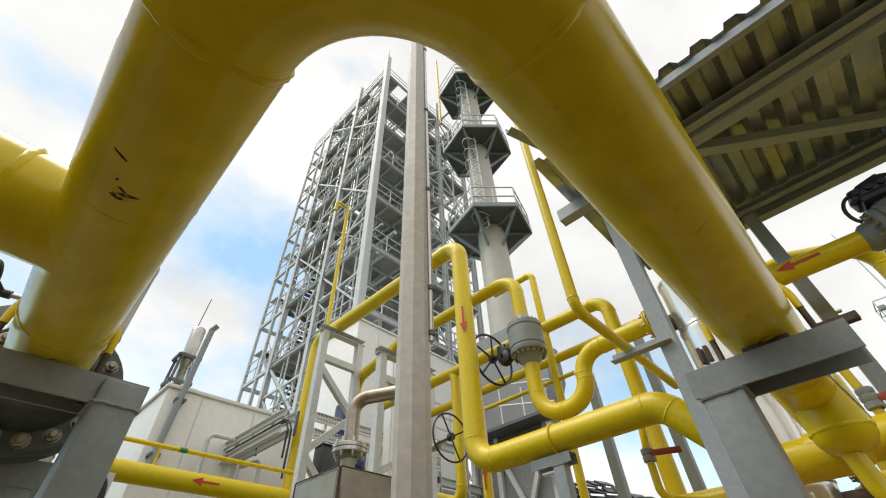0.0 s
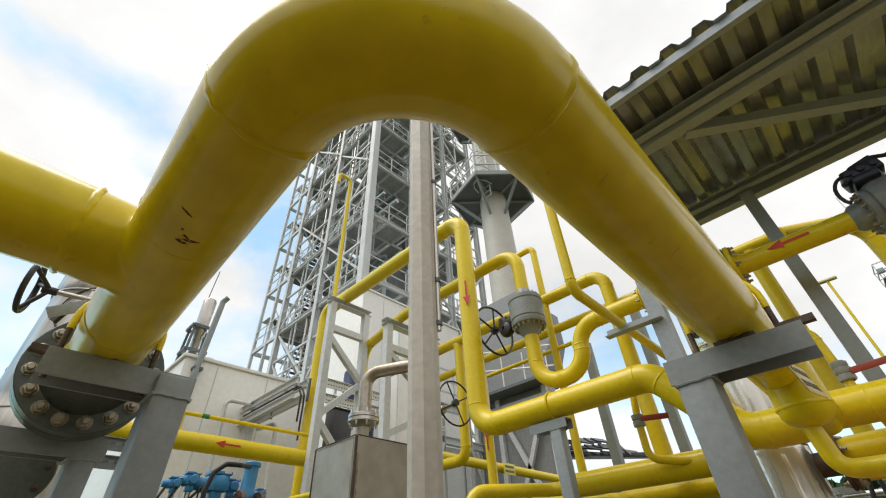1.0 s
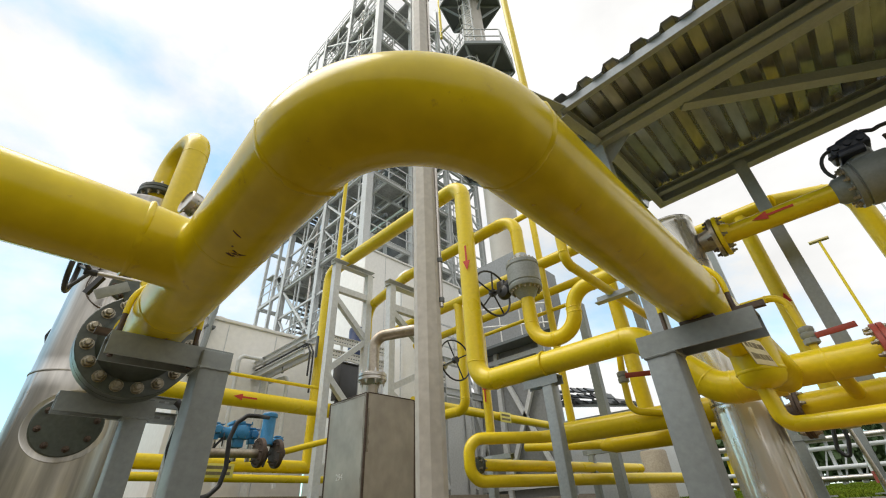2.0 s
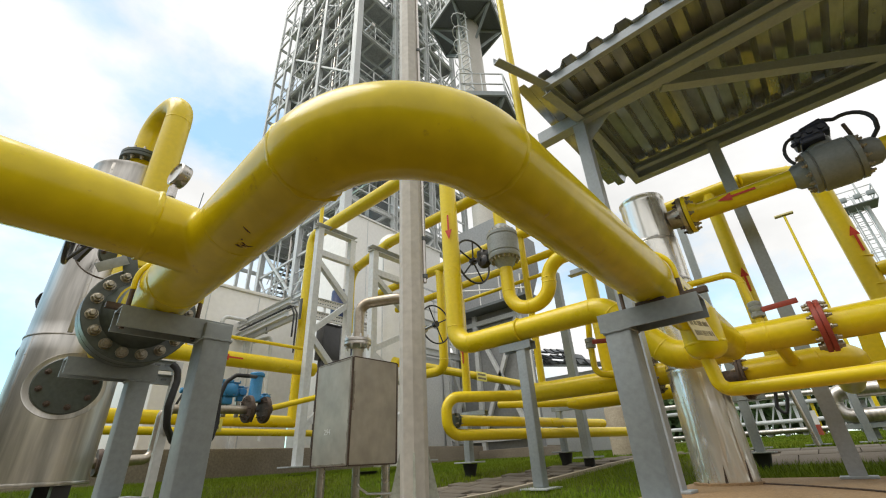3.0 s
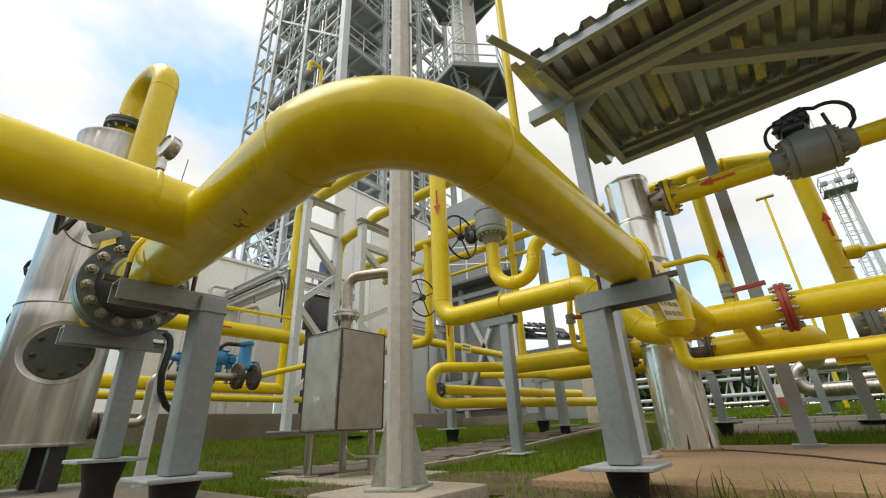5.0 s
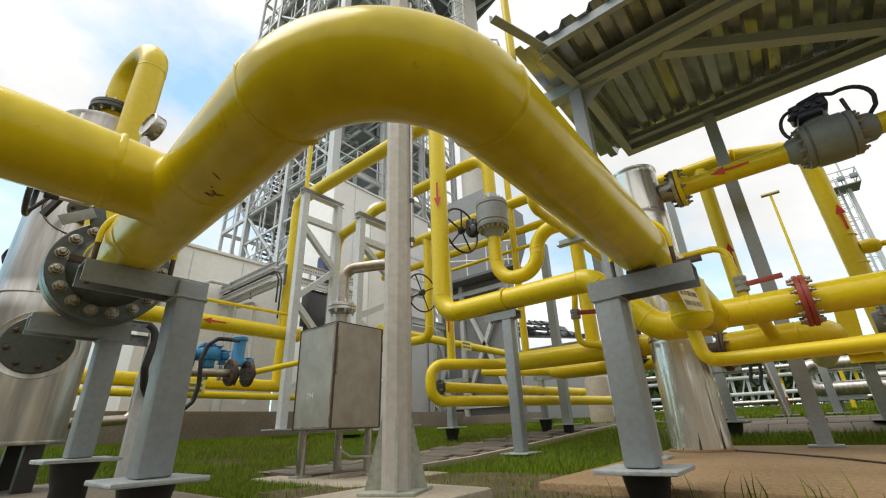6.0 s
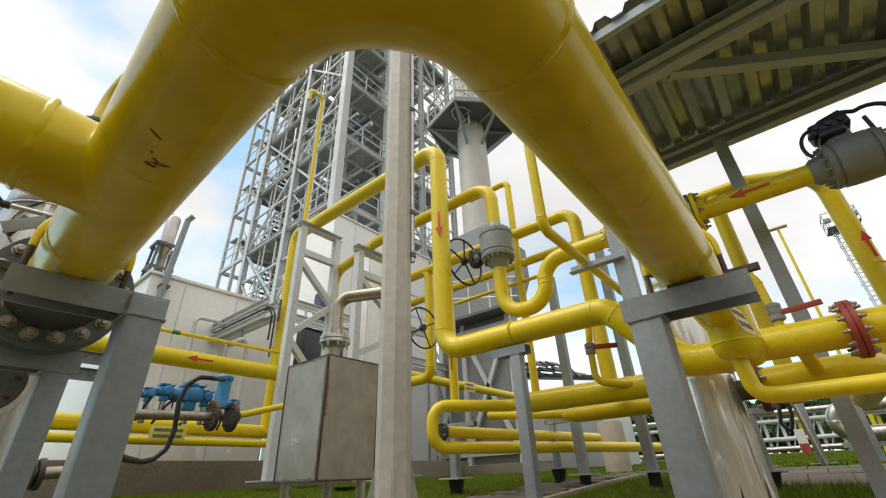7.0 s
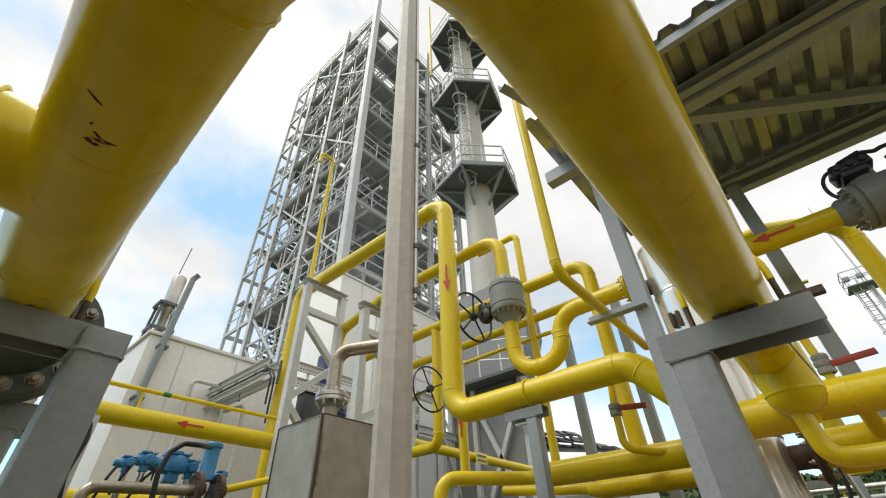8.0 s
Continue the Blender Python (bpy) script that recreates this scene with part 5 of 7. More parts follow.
def pipe_frame(x, ya, yb, top, w, cross, nodes, label):
    th = thing("braced_support", (x, (ya + yb) / 2, 0.1), label, "pipe support", "grey pipe frames")
    base = 0.42
    for y in (ya, yb):
        bb = bm_new()
        bar(bb, (x, y, base), (x, y, top), rect(w, w), (0, 1, 0))
        part("post", bb, GREYL, th)
        bb = bm_new()
        lathe(bb, (x, y, -0.1), (0, 0, 1), [(0.07, 0), (0.07, base - 0.12), (0.15, base - 0.022), (0, base - 0.022)], 14)
        part("footing", bb, PILE, th)
    bb = bm_new()
    bar(bb, (x, ya - 0.1, top + 0.04), (x, yb + 0.1, top + 0.04), channel(0.15, 0.11, 0.01))
    part("top_beam", bb, GREYL, th)
    part("base_plate", box(bm_new(), (x, (ya + yb) / 2, base - 0.01), (w + 0.2, yb - ya + 0.5, 0.022), None, 0.003), PLATEM, th)
    part("cross_beam", bar(bm_new(), (x, ya, cross), (x, yb, cross), rect(w * 0.75, w * 0.95)), GREYL, th)
    # braces zigzag from post to post, each starting a little below the end of the last
    for k, (z0, z1) in enumerate(nodes):
        a, c = (ya, yb) if k % 2 == 0 else (yb, ya)
        part("brace", bar(bm_new(), (x, a, z0), (x, c, z1), rect(w * 0.75, w * 0.8)), GREYL, th)
    return th


pipe_frame(-5.8, 4.33, 5.14, 4.82, 0.13, 4.27, ((4.10, 3.36), (3.34, 2.62), (2.56, 1.75), (1.7, 0.95)), "grey braced steel frame carrying the yellow pipe")
pipe_frame(-4.6, 4.8, 5.95, 4.0, 0.125, 3.57, ((3.50, 2.72), (2.70, 2.12), (2.06, 1.4), (1.36, 0.75)), "shorter grey braced steel frame beside the pole")
for x, y, z in ((-1.72, 6.2, 3.0), (-0.91, 6.2, 3.3), (-0.04, 8.0, 3.9)):
    sp = thing("steel_post", (x, y, 0.0), "slim grey steel post behind the valve pipes", "post", "slim posts")
    part("post", bar(bm_new(), (x, y, 0.33), (x, y, z), rect(0.11, 0.11), (0, 1, 0)), GREY, sp)
    part("base_plate", box(bm_new(), (x, y, 0.33), (0.3, 0.3, 0.02)), PLATEM, sp)
    part("footing", cyl(bm_new(), (x, y, -0.2), (x, y, 0.32), 0.07, 14), PILE, sp)

# ---- tower ----
TX, TY, TW, TD, FL = -11.8, 9.0, 7.2, 8.4, 3.75
LEVELS = [3.4 + FL * i for i in range(9)]
tw = thing("process_tower", (TX, TY, 0.7), "open grey steel tower with floors, stairs and rails", "tower")
cols_x = [TX, TX - TW / 2, TX - TW]
cols_y = [TY, TY + TD / 3, TY + TD * 2 / 3, TY + TD]
SXW = TX - TW - 2.9  # outer edge of the stair bay


def strut(name, a, c, shape, mat=GREYL, up=(0, 0, 1)):
    return part(name, bar(bm_new(), a, c, shape, up), mat, tw)


for i, cx in enumerate(cols_x):
    for j, cy in enumerate(cols_y):
        shape = rect(0.36, 0.36) if (i, j) == (0, 0) else ibeam(0.26, 0.26, 0.03)
        strut("column", (cx, cy, 0.7), (cx, cy, 36.4 if i < 2 else 34.5), shape, GREYL, (0, 1, 0))
for cx in (TX - TW - 1.3, SXW):
    for cy in (TY, TY + 3.0):
        strut("stair_post", (cx, cy, 0.7), (cx, cy, 33.8), rect(0.15, 0.15), GREYL, (0, 1, 0))
for cx in (TX - TW * 0.25, TX - TW * 0.75):
    strut("mullion", (cx, TY, 0.7), (cx, TY, 34), rect(0.06, 0.06), GREYL, (0, 1, 0))
for cy in (TY + 4.2, TY + 7.0):
    strut("mullion", (TX, cy, 0.7), (TX, cy, 34), rect(0.09, 0.09), GREYL, (0, 1, 0))
corner = ((TX, TY), (TX - TW, TY), (TX - TW, TY + TD), (TX, TY + TD))
for lev, z in enumerate(LEVELS):
    rnd = random.Random(40 + lev)
    for a, c in zip(corner, corner[1:] + corner[:1]):
        strut("beam", (*a, z), (*c, z), ibeam(0.14, 0.24, 0.02))
    strut("beam", (TX - TW, TY, z - 0.1), (SXW, TY, z - 0.1), rect(0.12, 0.2))
    strut("beam", (TX - TW, TY + 3.0, z - 0.1), (SXW, TY + 3.0, z - 0.1), rect(0.12, 0.2))
    strut("beam", (SXW, TY, z - 0.1), (SXW, TY + 3.0, z - 0.1), rect(0.12, 0.2))
    # floor of grating bays on a grid of joists
    for i in range(6):
        x = TX - TW * (i + 0.5) / 6
        for j in range(7):
            if rnd.random() < 0.24:
                continue
            y = TY + TD * (j + 0.5) / 7
            part("floor_panel", box(bm_new(), (x, y, z + 0.1), (TW / 6 - 0.06, TD / 7 - 0.06, 0.03)), GRATE, tw)
    for k in range(1, 7):
        y = TY + TD * k / 7
        strut("joist", (TX, y, z), (TX - TW, y, z), ibeam(0.1, 0.16, 0.015), GREYL)
    for k in range(1, 6):
        x = TX - TW * k / 6
        strut("joist", (x, TY, z - 0.02), (x, TY + TD, z - 0.02), ibeam(0.09, 0.14, 0.015), GREYL)
    # rails on the two faces towards the yard
    for a, c, nseg in (((TX, TY - 0.05), (SXW, TY - 0.05), 8), ((TX + 0.05, TY), (TX + 0.05, TY + TD), 7)):
        b = bm_new()
        A, C = V(*a, 0), V(*c, 0)
        for h in (0.6, 1.15):
            bar(b, A + V(0, 0, z + h), C + V(0, 0, z + h), rect(0.045, 0.045))
        for k in range(nseg + 1):
            p = A.lerp(C, k / nseg)
            bar(b, p + V(0, 0, z), p + V(0, 0, z + 1.15), rect(0.045, 0.045), (0, 1, 0))
        part("guard_rail", b, GREYL, tw)
    if lev == len(LEVELS) - 1:
        break
    # diagonals on the faces
    for i in range(2):
        xa, xb = cols_x[i], cols_x[i + 1]
        if (lev + i) % 2:
            xa, xb = xb, xa
        strut("brace", (xa, TY, z + 0.1), (xb, TY, z + FL - 0.1), rect(0.1, 0.1))
        strut("brace", (xa, TY + TD, z + 0.1), (xb, TY + TD, z + FL - 0.1), rect(0.1, 0.1))
        strut("brace", (xa, cols_y[1], z + 0.1), (xb, cols_y[2], z + FL - 0.1), rect(0.08, 0.08))
    for j in range(3):
        ya, yb = cols_y[j], cols_y[j + 1]
        if (lev + j) % 2:
            ya, yb = yb, ya
        if j:
            strut("brace", (TX, ya, z + 0.1), (TX, yb, z + FL - 0.1), rect(0.1, 0.1))
            strut("brace", (TX - 0.3, yb, z + 0.1), (TX - 0.3, ya, z + FL - 0.1), rect(0.08, 0.08))
            strut("mid_rail", (TX, cols_y[j], z + FL * 0.5), (TX, cols_y[j + 1], z + FL * 0.5), rect(0.07, 0.09))
        strut("brace", (TX - TW, ya, z + 0.1), (TX - TW, yb, z + FL - 0.1), rect(0.09, 0.09))
    for i in range(2):
        xa, xb = cols_x[i], cols_x[i + 1]
        if (lev + i) % 2 == 0:
            xa, xb = xb, xa
        strut("brace", (xa, TY + 0.3, z + 0.1), (xb, TY + 0.3, z + FL - 0.1), rect(0.06, 0.06))
        strut("brace", ((xa + xb) / 2, TY - 0.02, z + 0.1), (xa, TY - 0.02, z + FL * 0.55), rect(0.06, 0.06))
    strut("mid_rail", (TX, TY, z + FL * 0.55), (TX - TW, TY, z + FL * 0.55), rect(0.08, 0.1))
    # stair flights in the end bay, with landings
    sx = (TX - TW + SXW) / 2
    zm = z + FL / 2
    for (xa, za, xb, zb, yy) in ((TX - TW - 0.7, z, SXW + 0.7, zm, TY + 0.7), (SXW + 0.7, zm, TX - TW - 0.7, z + FL, TY + 1.9)):
        b = bm_new()
        for s in (-0.45, 0.45):
            bar(b, (xa, yy + s, za), (xb, yy + s, zb), rect(0.05, 0.2))
            bar(b, (xa, yy + s, za + 1.0), (xb, yy + s, zb + 1.0), rect(0.04, 0.04))
        part("stair_stringer", b, GREYL, tw)
        b = bm_new()
        for k in range(9):
            t = (k + 0.5) / 9
            box(b, (xa + (xb - xa) * t, yy, za + (zb - za) * t), (0.27, 0.86, 0.03))
        part("stair_treads", b, GREYD, tw)
    part("landing", box(bm_new(), (SXW + 0.4, TY + 1.4, zm), (0.8, 2.6, 0.06)), GREYL, tw)
    part("landing", box(bm_new(), (TX - TW - 0.35, TY + 1.4, z), (0.7, 2.6, 0.06)), GREYD, tw)
    # vessels and pipes inside
    for k in range(2):
        b = bm_new()
        cx, cy = TX - rnd.uniform(1.2, TW - 1.2), TY + rnd.uniform(2.0, TD - 1.5)
        lathe(b, (cx, cy, z + 0.1), (0, 0, 1), [(0, 0.2), (0.45, 0.3), (0.5, 0.5), (0.5, 2.0), (0.35, 2.4), (0.1, 2.6), (0.1, FL - 0.2)], 14)
        part("process_vessel", b, GREYD if k else GREYL, tw, "grey process vessel")
    for k in range(3):
        y = TY + rnd.uniform(0.8, TD - 0.8)
        h = z + rnd.uniform(1.6, 3.0)
        part("process_pipe", tube(bm_new(), [(TX - 0.4, y, h), (TX - TW + 0.4, y, h)], rnd.uniform(0.06, 0.14), seg=8), STEELP if k else GREYD, tw)
for k, x in enumerate((TX - 0.9, TX - 2.3, TX - 2.6, TX - 4.6, TX - 6.1)):
    part("riser", tube(bm_new(), [(x, TY + 0.15, 3.0 + k), (x, TY + 0.15, 34.0 - 1.6 * k)], 0.045 + 0.02 * (k % 2), seg=8), STEELP if k % 2 else GREYL, tw)
strut("lightning_rod", (TX, TY, 36.4), (TX, TY, 38.2), rect(0.05, 0.05), GREYL, (0, 1, 0))

# ---- stack with platforms ----
SX, SY = -6.62, 12.0
st = thing("stack", (SX, SY, 0.3), "grey round steel stack with six-sided platforms", "stack")
b = bm_new()
lathe(b, (SX, SY, 0.3), (0, 0, 1), [(0, 7.6), (0.62, 7.6), (0.6, 12.5), (0.58, 13.4), (0.58, 26.5), (0.55, 27), (0.55, 29), (0, 29)], 32)
part("shell", b, POLEM, st)
for z in (13.6, 19.9, 26.4):
    R = 1.84
    hexa = [V(SX + R * math.cos(math.pi / 3 * k + 0.8), SY + R * math.sin(math.pi / 3 * k + 0.8), z) for k in range(6)]
    b = bm_new()
    lo = [b.verts.new(p) for p in hexa]
    hi = [b.verts.new(p + V(0, 0, 0.12)) for p in hexa]
    b.faces.new(lo), b.faces.new(hi)
    for i in range(6):
        b.faces.new((lo[i], lo[(i + 1) % 6], hi[(i + 1) % 6], hi[i]))
    bmesh.ops.recalc_face_normals(b, faces=b.faces)
    pf = part("platform", b, GREYD, st, "dark grey six-sided platform")
    b = bm_new()
    for i in range(6):
        bar(b, hexa[i] + V(0, 0, 0.04), hexa[(i + 1) % 6] + V(0, 0, 0.04), rect(0.08, 0.22))
    part("edge", b, GREY, pf)
    for p in hexa:
        b = bm_new()
        o = (V(SX, SY, z) - p).normalized()
        bar(b, p + o * 0.1 - V(0, 0, 0.05), V(SX, SY, z - 1.3) - o * 0.55, rect(0.1, 0.1))
        bar(b, p - V(0, 0, 0.05), V(SX, SY, z - 0.05), rect(0.1, 0.12))
        part("strut", b, GREY, pf)
    for i in range(6):
        a, c = hexa[i], hexa[(i + 1) % 6]
        for h in (0.6, 1.2):
            part("guard_rail", bar(bm_new(), a + V(0, 0, h), c + V(0, 0, h), rect(0.045, 0.045)), GREYL, pf)
        part("rail_post", bar(bm_new(), a, a + V(0, 0, 1.2), rect(0.05, 0.05), (0, 1, 0)), GREYL, pf)
        part("rail_post", bar(bm_new(), a.lerp(c, 0.5), a.lerp(c, 0.5) + V(0, 0, 1.2), rect(0.04, 0.04), (0, 1, 0)), GREYL, pf)
b = bm_new()
lx, ly = SX + 0.3, SY - 0.85
for s in (-0.22, 0.22):
    bar(b, (lx + s, ly, 13), (lx + s, ly, 28), rect(0.05, 0.05), (0, 1, 0))
for k in range(50):
    bar(b, (lx - 0.22, ly, 13 + k * 0.3), (lx + 0.22, ly, 13 + k * 0.3), rect(0.03, 0.03))
for k in range(16):
    z = 13.5 + k * 0.95
    pts = [V(lx + 0.36 * math.cos(a), ly - 0.05 - 0.62 * math.sin(a), z) for a in [math.pi * i / 6 for i in range(7)]]
    for p, c in zip(pts, pts[1:]):
        bar(b, p, c, rect(0.03, 0.05))
part("ladder", b, GREYL, st, "caged ladder")

pipe_run("vent_riser", [(-9.1, 12.0, 26.0), (-9.15, 12.0, 36.3)], 0.09, 0.2, "thin yellow vent pipe beside the stack top", seg=10)
part("vent_arm", bar(bm_new(), (-7.0, 12.0, 26.6), (-9.15, 12.0, 26.6), rect(0.12, 0.12)), GREYL, st)

# ---- heater housing under the stack ----
hh = thing("heater_housing", (SX, SY, 0.3), "grey steel heater housing with a braced front and a sloping hood", "machine")
part("body", block(bm_new(), (-7.9, 11.05, 0.3), (-5.3, 11.6, 4.7), 0.03), GREYM, hh)
b = bm_new()
prof = [(-7.7, 4.7), (-5.35, 4.7), (-4.85, 5.8), (-4.85, 6.9), (-5.7, 7.9), (-7.7, 7.9)]
lo = [b.verts.new((x, 11.0, z)) for x, z in prof]
hi = [b.verts.new((x, 11.9, z)) for x, z in prof]
b.faces.new(lo), b.faces.new(hi)
for i in range(len(prof)):
    j = (i + 1) % len(prof)
    b.faces.new((lo[i], lo[j], hi[j], hi[i]))
bmesh.ops.recalc_face_normals(b, faces=b.faces)
part("hood", b, GREYM, hh, "sloping grey sheet-metal hood")
for x in (-7.85, -6.95, -5.3):
    part("post", bar(bm_new(), (x, 10.98, 0.3), (x, 10.98, 4.75), rect(0.14, 0.12), (0, 1, 0)), GREYL, hh)
for z in (0.9, 4.3, 4.68):
    part("beam", bar(bm_new(), (-7.95, 10.96, z), (-5.2, 10.96, z), rect(0.1, 0.14)), GREYL, hh)
for a, c in (((-6.9, 1.0), (-5.35, 4.2)), ((-5.35, 1.0), (-6.9, 4.2))):
    part("brace", bar(bm_new(), (a[0], 10.93, a[1]), (c[0], 10.93, c[1]), rect(0.1, 0.12)), GREYL, hh)
for z in (5.3, 5.9):
    part("rail", tube(bm_new(), [(-7.9, 10.5, z + 0.3), (-4.6, 10.5, z - 0.5)], 0.025, seg=8), WHITE, hh)
for k in range(5):
    x = -7.8 + 0.75 * k
    part("rail_post", tube(bm_new(), [(x, 10.5, 4.65), (x, 10.5, 6.1 - 0.2 * k)], 0.02, seg=8), WHITE, hh)
part("walkway", block(bm_new(), (-7.9, 10.4, 4.58), (-4.6, 11.0, 4.66)), GREYD, hh)
part("service_pipe", tube(bm_new(), [(-5.0, 10.8, 0.8), (-5.0, 10.8, 3.3), (-5.5, 10.8, 3.3)], 0.06, 0.12, 12), WHITE, hh)
part("footing", block(bm_new(), (-7.0, 10.7, -0.2), (-5.1, 12.2, 0.62), 0.02), CONC, hh, "stained concrete footing")
wt = thing("white_tank", (-6.9, 7.3, 0.3), "white upright tank with a domed top", "tank")
b = bm_new()
lathe(b, (-6.9, 7.3, 0.2), (0, 0, 1), [(0.4, 0), (0.4, 5.55), (0.385, 5.7), (0.33, 5.85), (0.2, 5.98), (0, 6.03)], 28)
part("shell", b, WHITE, wt)
part("ladder_rail", tube(bm_new(), [(-6.75, 6.86, 0.4), (-6.75, 6.86, 5.6)], 0.02, seg=8), GREYL, wt)

# ---- building, plinth and machine room behind ----
b = bm_new()
block(b, (-22, 1.0, -0.3), (-7.0, 30, 0.75), 0.02)
tagged(part("plinth", b, CONC), "stained concrete plinth", "plinth", "", "structure")
bw = thing("panel_building", (-11, 6, 0.75), "white panel-clad equipment building", "building")
b = bm_new()
block(b, (-13.5, 2.75, 0.75), (-8.5, 5.6, 4.15), 0.02)
part("wall", b, WALLM, bw)
b = bm_new()
block(b, (-13.55, 2.7, 4.15), (-8.45, 5.65, 4.22), 0.01)
part("roof", b, WALLM, bw)
for y in (3.4, 4.5):
    b = bm_new()
    block(b, (-8.499, y, 0.8), (-8.49, y + 0.02, 4.1))
    part("panel_joint", b, GREYL, bw)
# walls behind the camera, never seen: added to darken steel reflections and fill light
for nm, lo_, hi_ in (("wall_south", (-26, -15.3, -0.3), (24, -15, 6.5)), ("wall_east", (23.7, -15, -0.3), (24, 8, 5.5))):
    tagged(part(nm, block(bm_new(), lo_, hi_, 0.02), CONC), "unseen grey wall added to darken reflections in the steel", "wall", "", "structure")
b2_ = thing("panel_building", (-11, 9, 0.75), "white panel-clad block under the tower", "building")
b = bm_new()
block(b, (-11.6, 7.35, 0.75), (-9.2, 12.0, 8.15), 0.02)
part("wall", b, WALLM, b2_)
part("roof", block(bm_new(), (-11.65, 7.3, 8.15), (-9.15, 12.05, 8.22), 0.01), WALLM, b2_)
for y in (8.2, 9.4, 10.6):
    part("panel_joint", block(bm_new(), (-9.2, y, 0.8), (-9.19, y + 0.02, 8.1)), GREYL, b2_)

# ---- lower steelwork, trays and machines on the plinth ----
ms = thing("machine_skid", (-7.8, 9.8, 0.75), "grey machine housing with braced steel columns", "machine")
b = bm_new()
block(b, (-9.1, 8.3, 0.75), (-7.9, 11.4, 3.3), 0.02)
part("housing", b, GREYL, ms)
for y in (8.2, 9.3, 10.4, 11.5):
    b = bm_new()
    bar(b, (-7.75, y, 0.75), (-7.75, y, 4.4), ibeam(0.18, 0.18, 0.02), (0, 1, 0))
    part("column", b, GREYL, ms)
for z in (3.4, 4.3):
    b = bm_new()
    bar(b, (-7.75, 8.1, z), (-7.75, 11.6, z), ibeam(0.14, 0.2, 0.02))
    part("beam", b, GREYL, ms)
for y in (8.2, 10.4):
    b = bm_new()
    bar(b, (-7.7, y, 0.9), (-7.7, y + 1.1, 3.3), rect(0.1, 0.1))
    bar(b, (-7.68, y + 1.1, 0.9), (-7.68, y, 3.3), rect(0.1, 0.1))
    part("brace", b, GREYL, ms)
b = bm_new()
for z in (4.75, 5.1, 5.45):
    bar(b, (-7.75, 8.1, z), (-7.75, 13.5, z), rect(0.04, 0.04))
for k in range(7):
    bar(b, (-7.75, 8.1 + 0.9 * k, 4.4), (-7.75, 8.1 + 0.9 * k, 5.45), rect(0.04, 0.04), (0, 1, 0))
part("guard_rail", b, GREYL, ms)

for z in (3.96, 3.62):
    tr = thing("cable_tray", (-7.5, 7.0, z), "white perforated cable tray", "cable tray", "cable trays")
    b = bm_new()
    bar(b, (-7.5, 5.42, z), (-7.5, 9.2, z), channel(0.05, 0.2, 0.008))
    part("tray", b, WHITE, tr)
    for y in (5.7, 8.6):
        part("tray_post", bar(bm_new(), (-7.545, y, 0.7), (-7.545, y, z + 0.1), rect(0.05, 0.05), (0, 1, 0)), GREYL, tr)
    b = bm_new()
    for k in range(53):
        for dz in (-0.045, 0.045):
            box(b, (-7.467, 5.46 + k * 0.07, z + dz), (0.012, 0.035, 0.02))
    tagged(part("slot_row", b, GREYD, tr), kind="stuff")
for x, y, z in ((-8.2, 6.6, 3.9), (-8.3, 7.1, 3.1)):
    dr = thing("blue_drum", (x, y, 0.75), "navy blue drum on a steel stand behind the braced support", "drum", "blue drums")
    b = bm_new()
    lathe(b, (x, y, z), (0, 0, 1), [(0, 0), (0.24, 0), (0.25, 0.03), (0.25, 0.3), (0.262, 0.31), (0.25, 0.33), (0.25, 0.75), (0.24, 0.8), (0, 0.8)], 20)
    part("drum", b, NAVY, dr)
    for dx, dy in ((0.2, 0.2), (-0.2, 0.2), (0.2, -0.2), (-0.2, -0.2)):
        part("leg", bar(bm_new(), (x + dx, y + dy, 0.7), (x + dx, y + dy, z + 0.02), rect(0.05, 0.05), (0, 1, 0)), GREYL, dr)
b = bm_new()
block(b, (-7.45, 5.48, 2.55), (-7.15, 5.95, 3.32), 0.01)
block(b, (-7.45, 5.46, 3.322), (-7.12, 5.97, 3.35), 0.004)
block(b, (-7.4, 5.55, 0.75), (-7.3, 5.85, 2.55), 0.0)
solid("control_box", b, BLACKP, "dark control box on a steel stand", "box")

# sloping pair of grey rails in front of the building
cr = thing("cable_bridge", (-7.7, 4.2, 0.75), "pair of grey steel rails carrying cables off the building", "cable tray", "cable trays")
for y, z, x1 in ((4.12, 3.34, -6.3), (4.34, 3.34, -6.38), (4.12, 3.08, -6.34), (4.34, 3.08, -6.42)):
    part("rail", bar(bm_new(), (-9.2, y, z), (x1, y, z), channel(0.06, 0.13, 0.01)), GREYL, cr)
for x in (-8.9, -8.2, -7.5, -6.8, -6.45):
    part("rung", bar(bm_new(), (x, 4.12, 3.30), (x, 4.34, 3.30), rect(0.05, 0.03)), GREYL, cr)
for x in (-7.6, -6.3):
    part("hanger", bar(bm_new(), (x, 4.37, 3.0), (x, 4.37, 3.42), rect(0.05, 0.03), (0, 1, 0)), GREYD, cr)
for k in range(2):
    part("cable", tube(bm_new(), [(-9.1, 4.18 + 0.05 * k, 3.24), (-6.9, 4.17 + 0.05 * k, 3.235), (-6.35 + 0.02 * k, 4.19 + 0.05 * k, 3.25), (-6.22 + 0.03 * k, 4.2 + 0.05 * k, 3.05), (-6.22 + 0.03 * k, 4.2 + 0.05 * k, 2.6 - 0.3 * k)], 0.016, 0.08, 6, 3), BLACK, cr, "black cable")
b = bm_new()
bar(b, (-8.3, 4.3, 0.75), (-8.3, 4.3, 3.0), rect(0.1, 0.1), (0, 1, 0))
part("post", b, GREYL, cr)
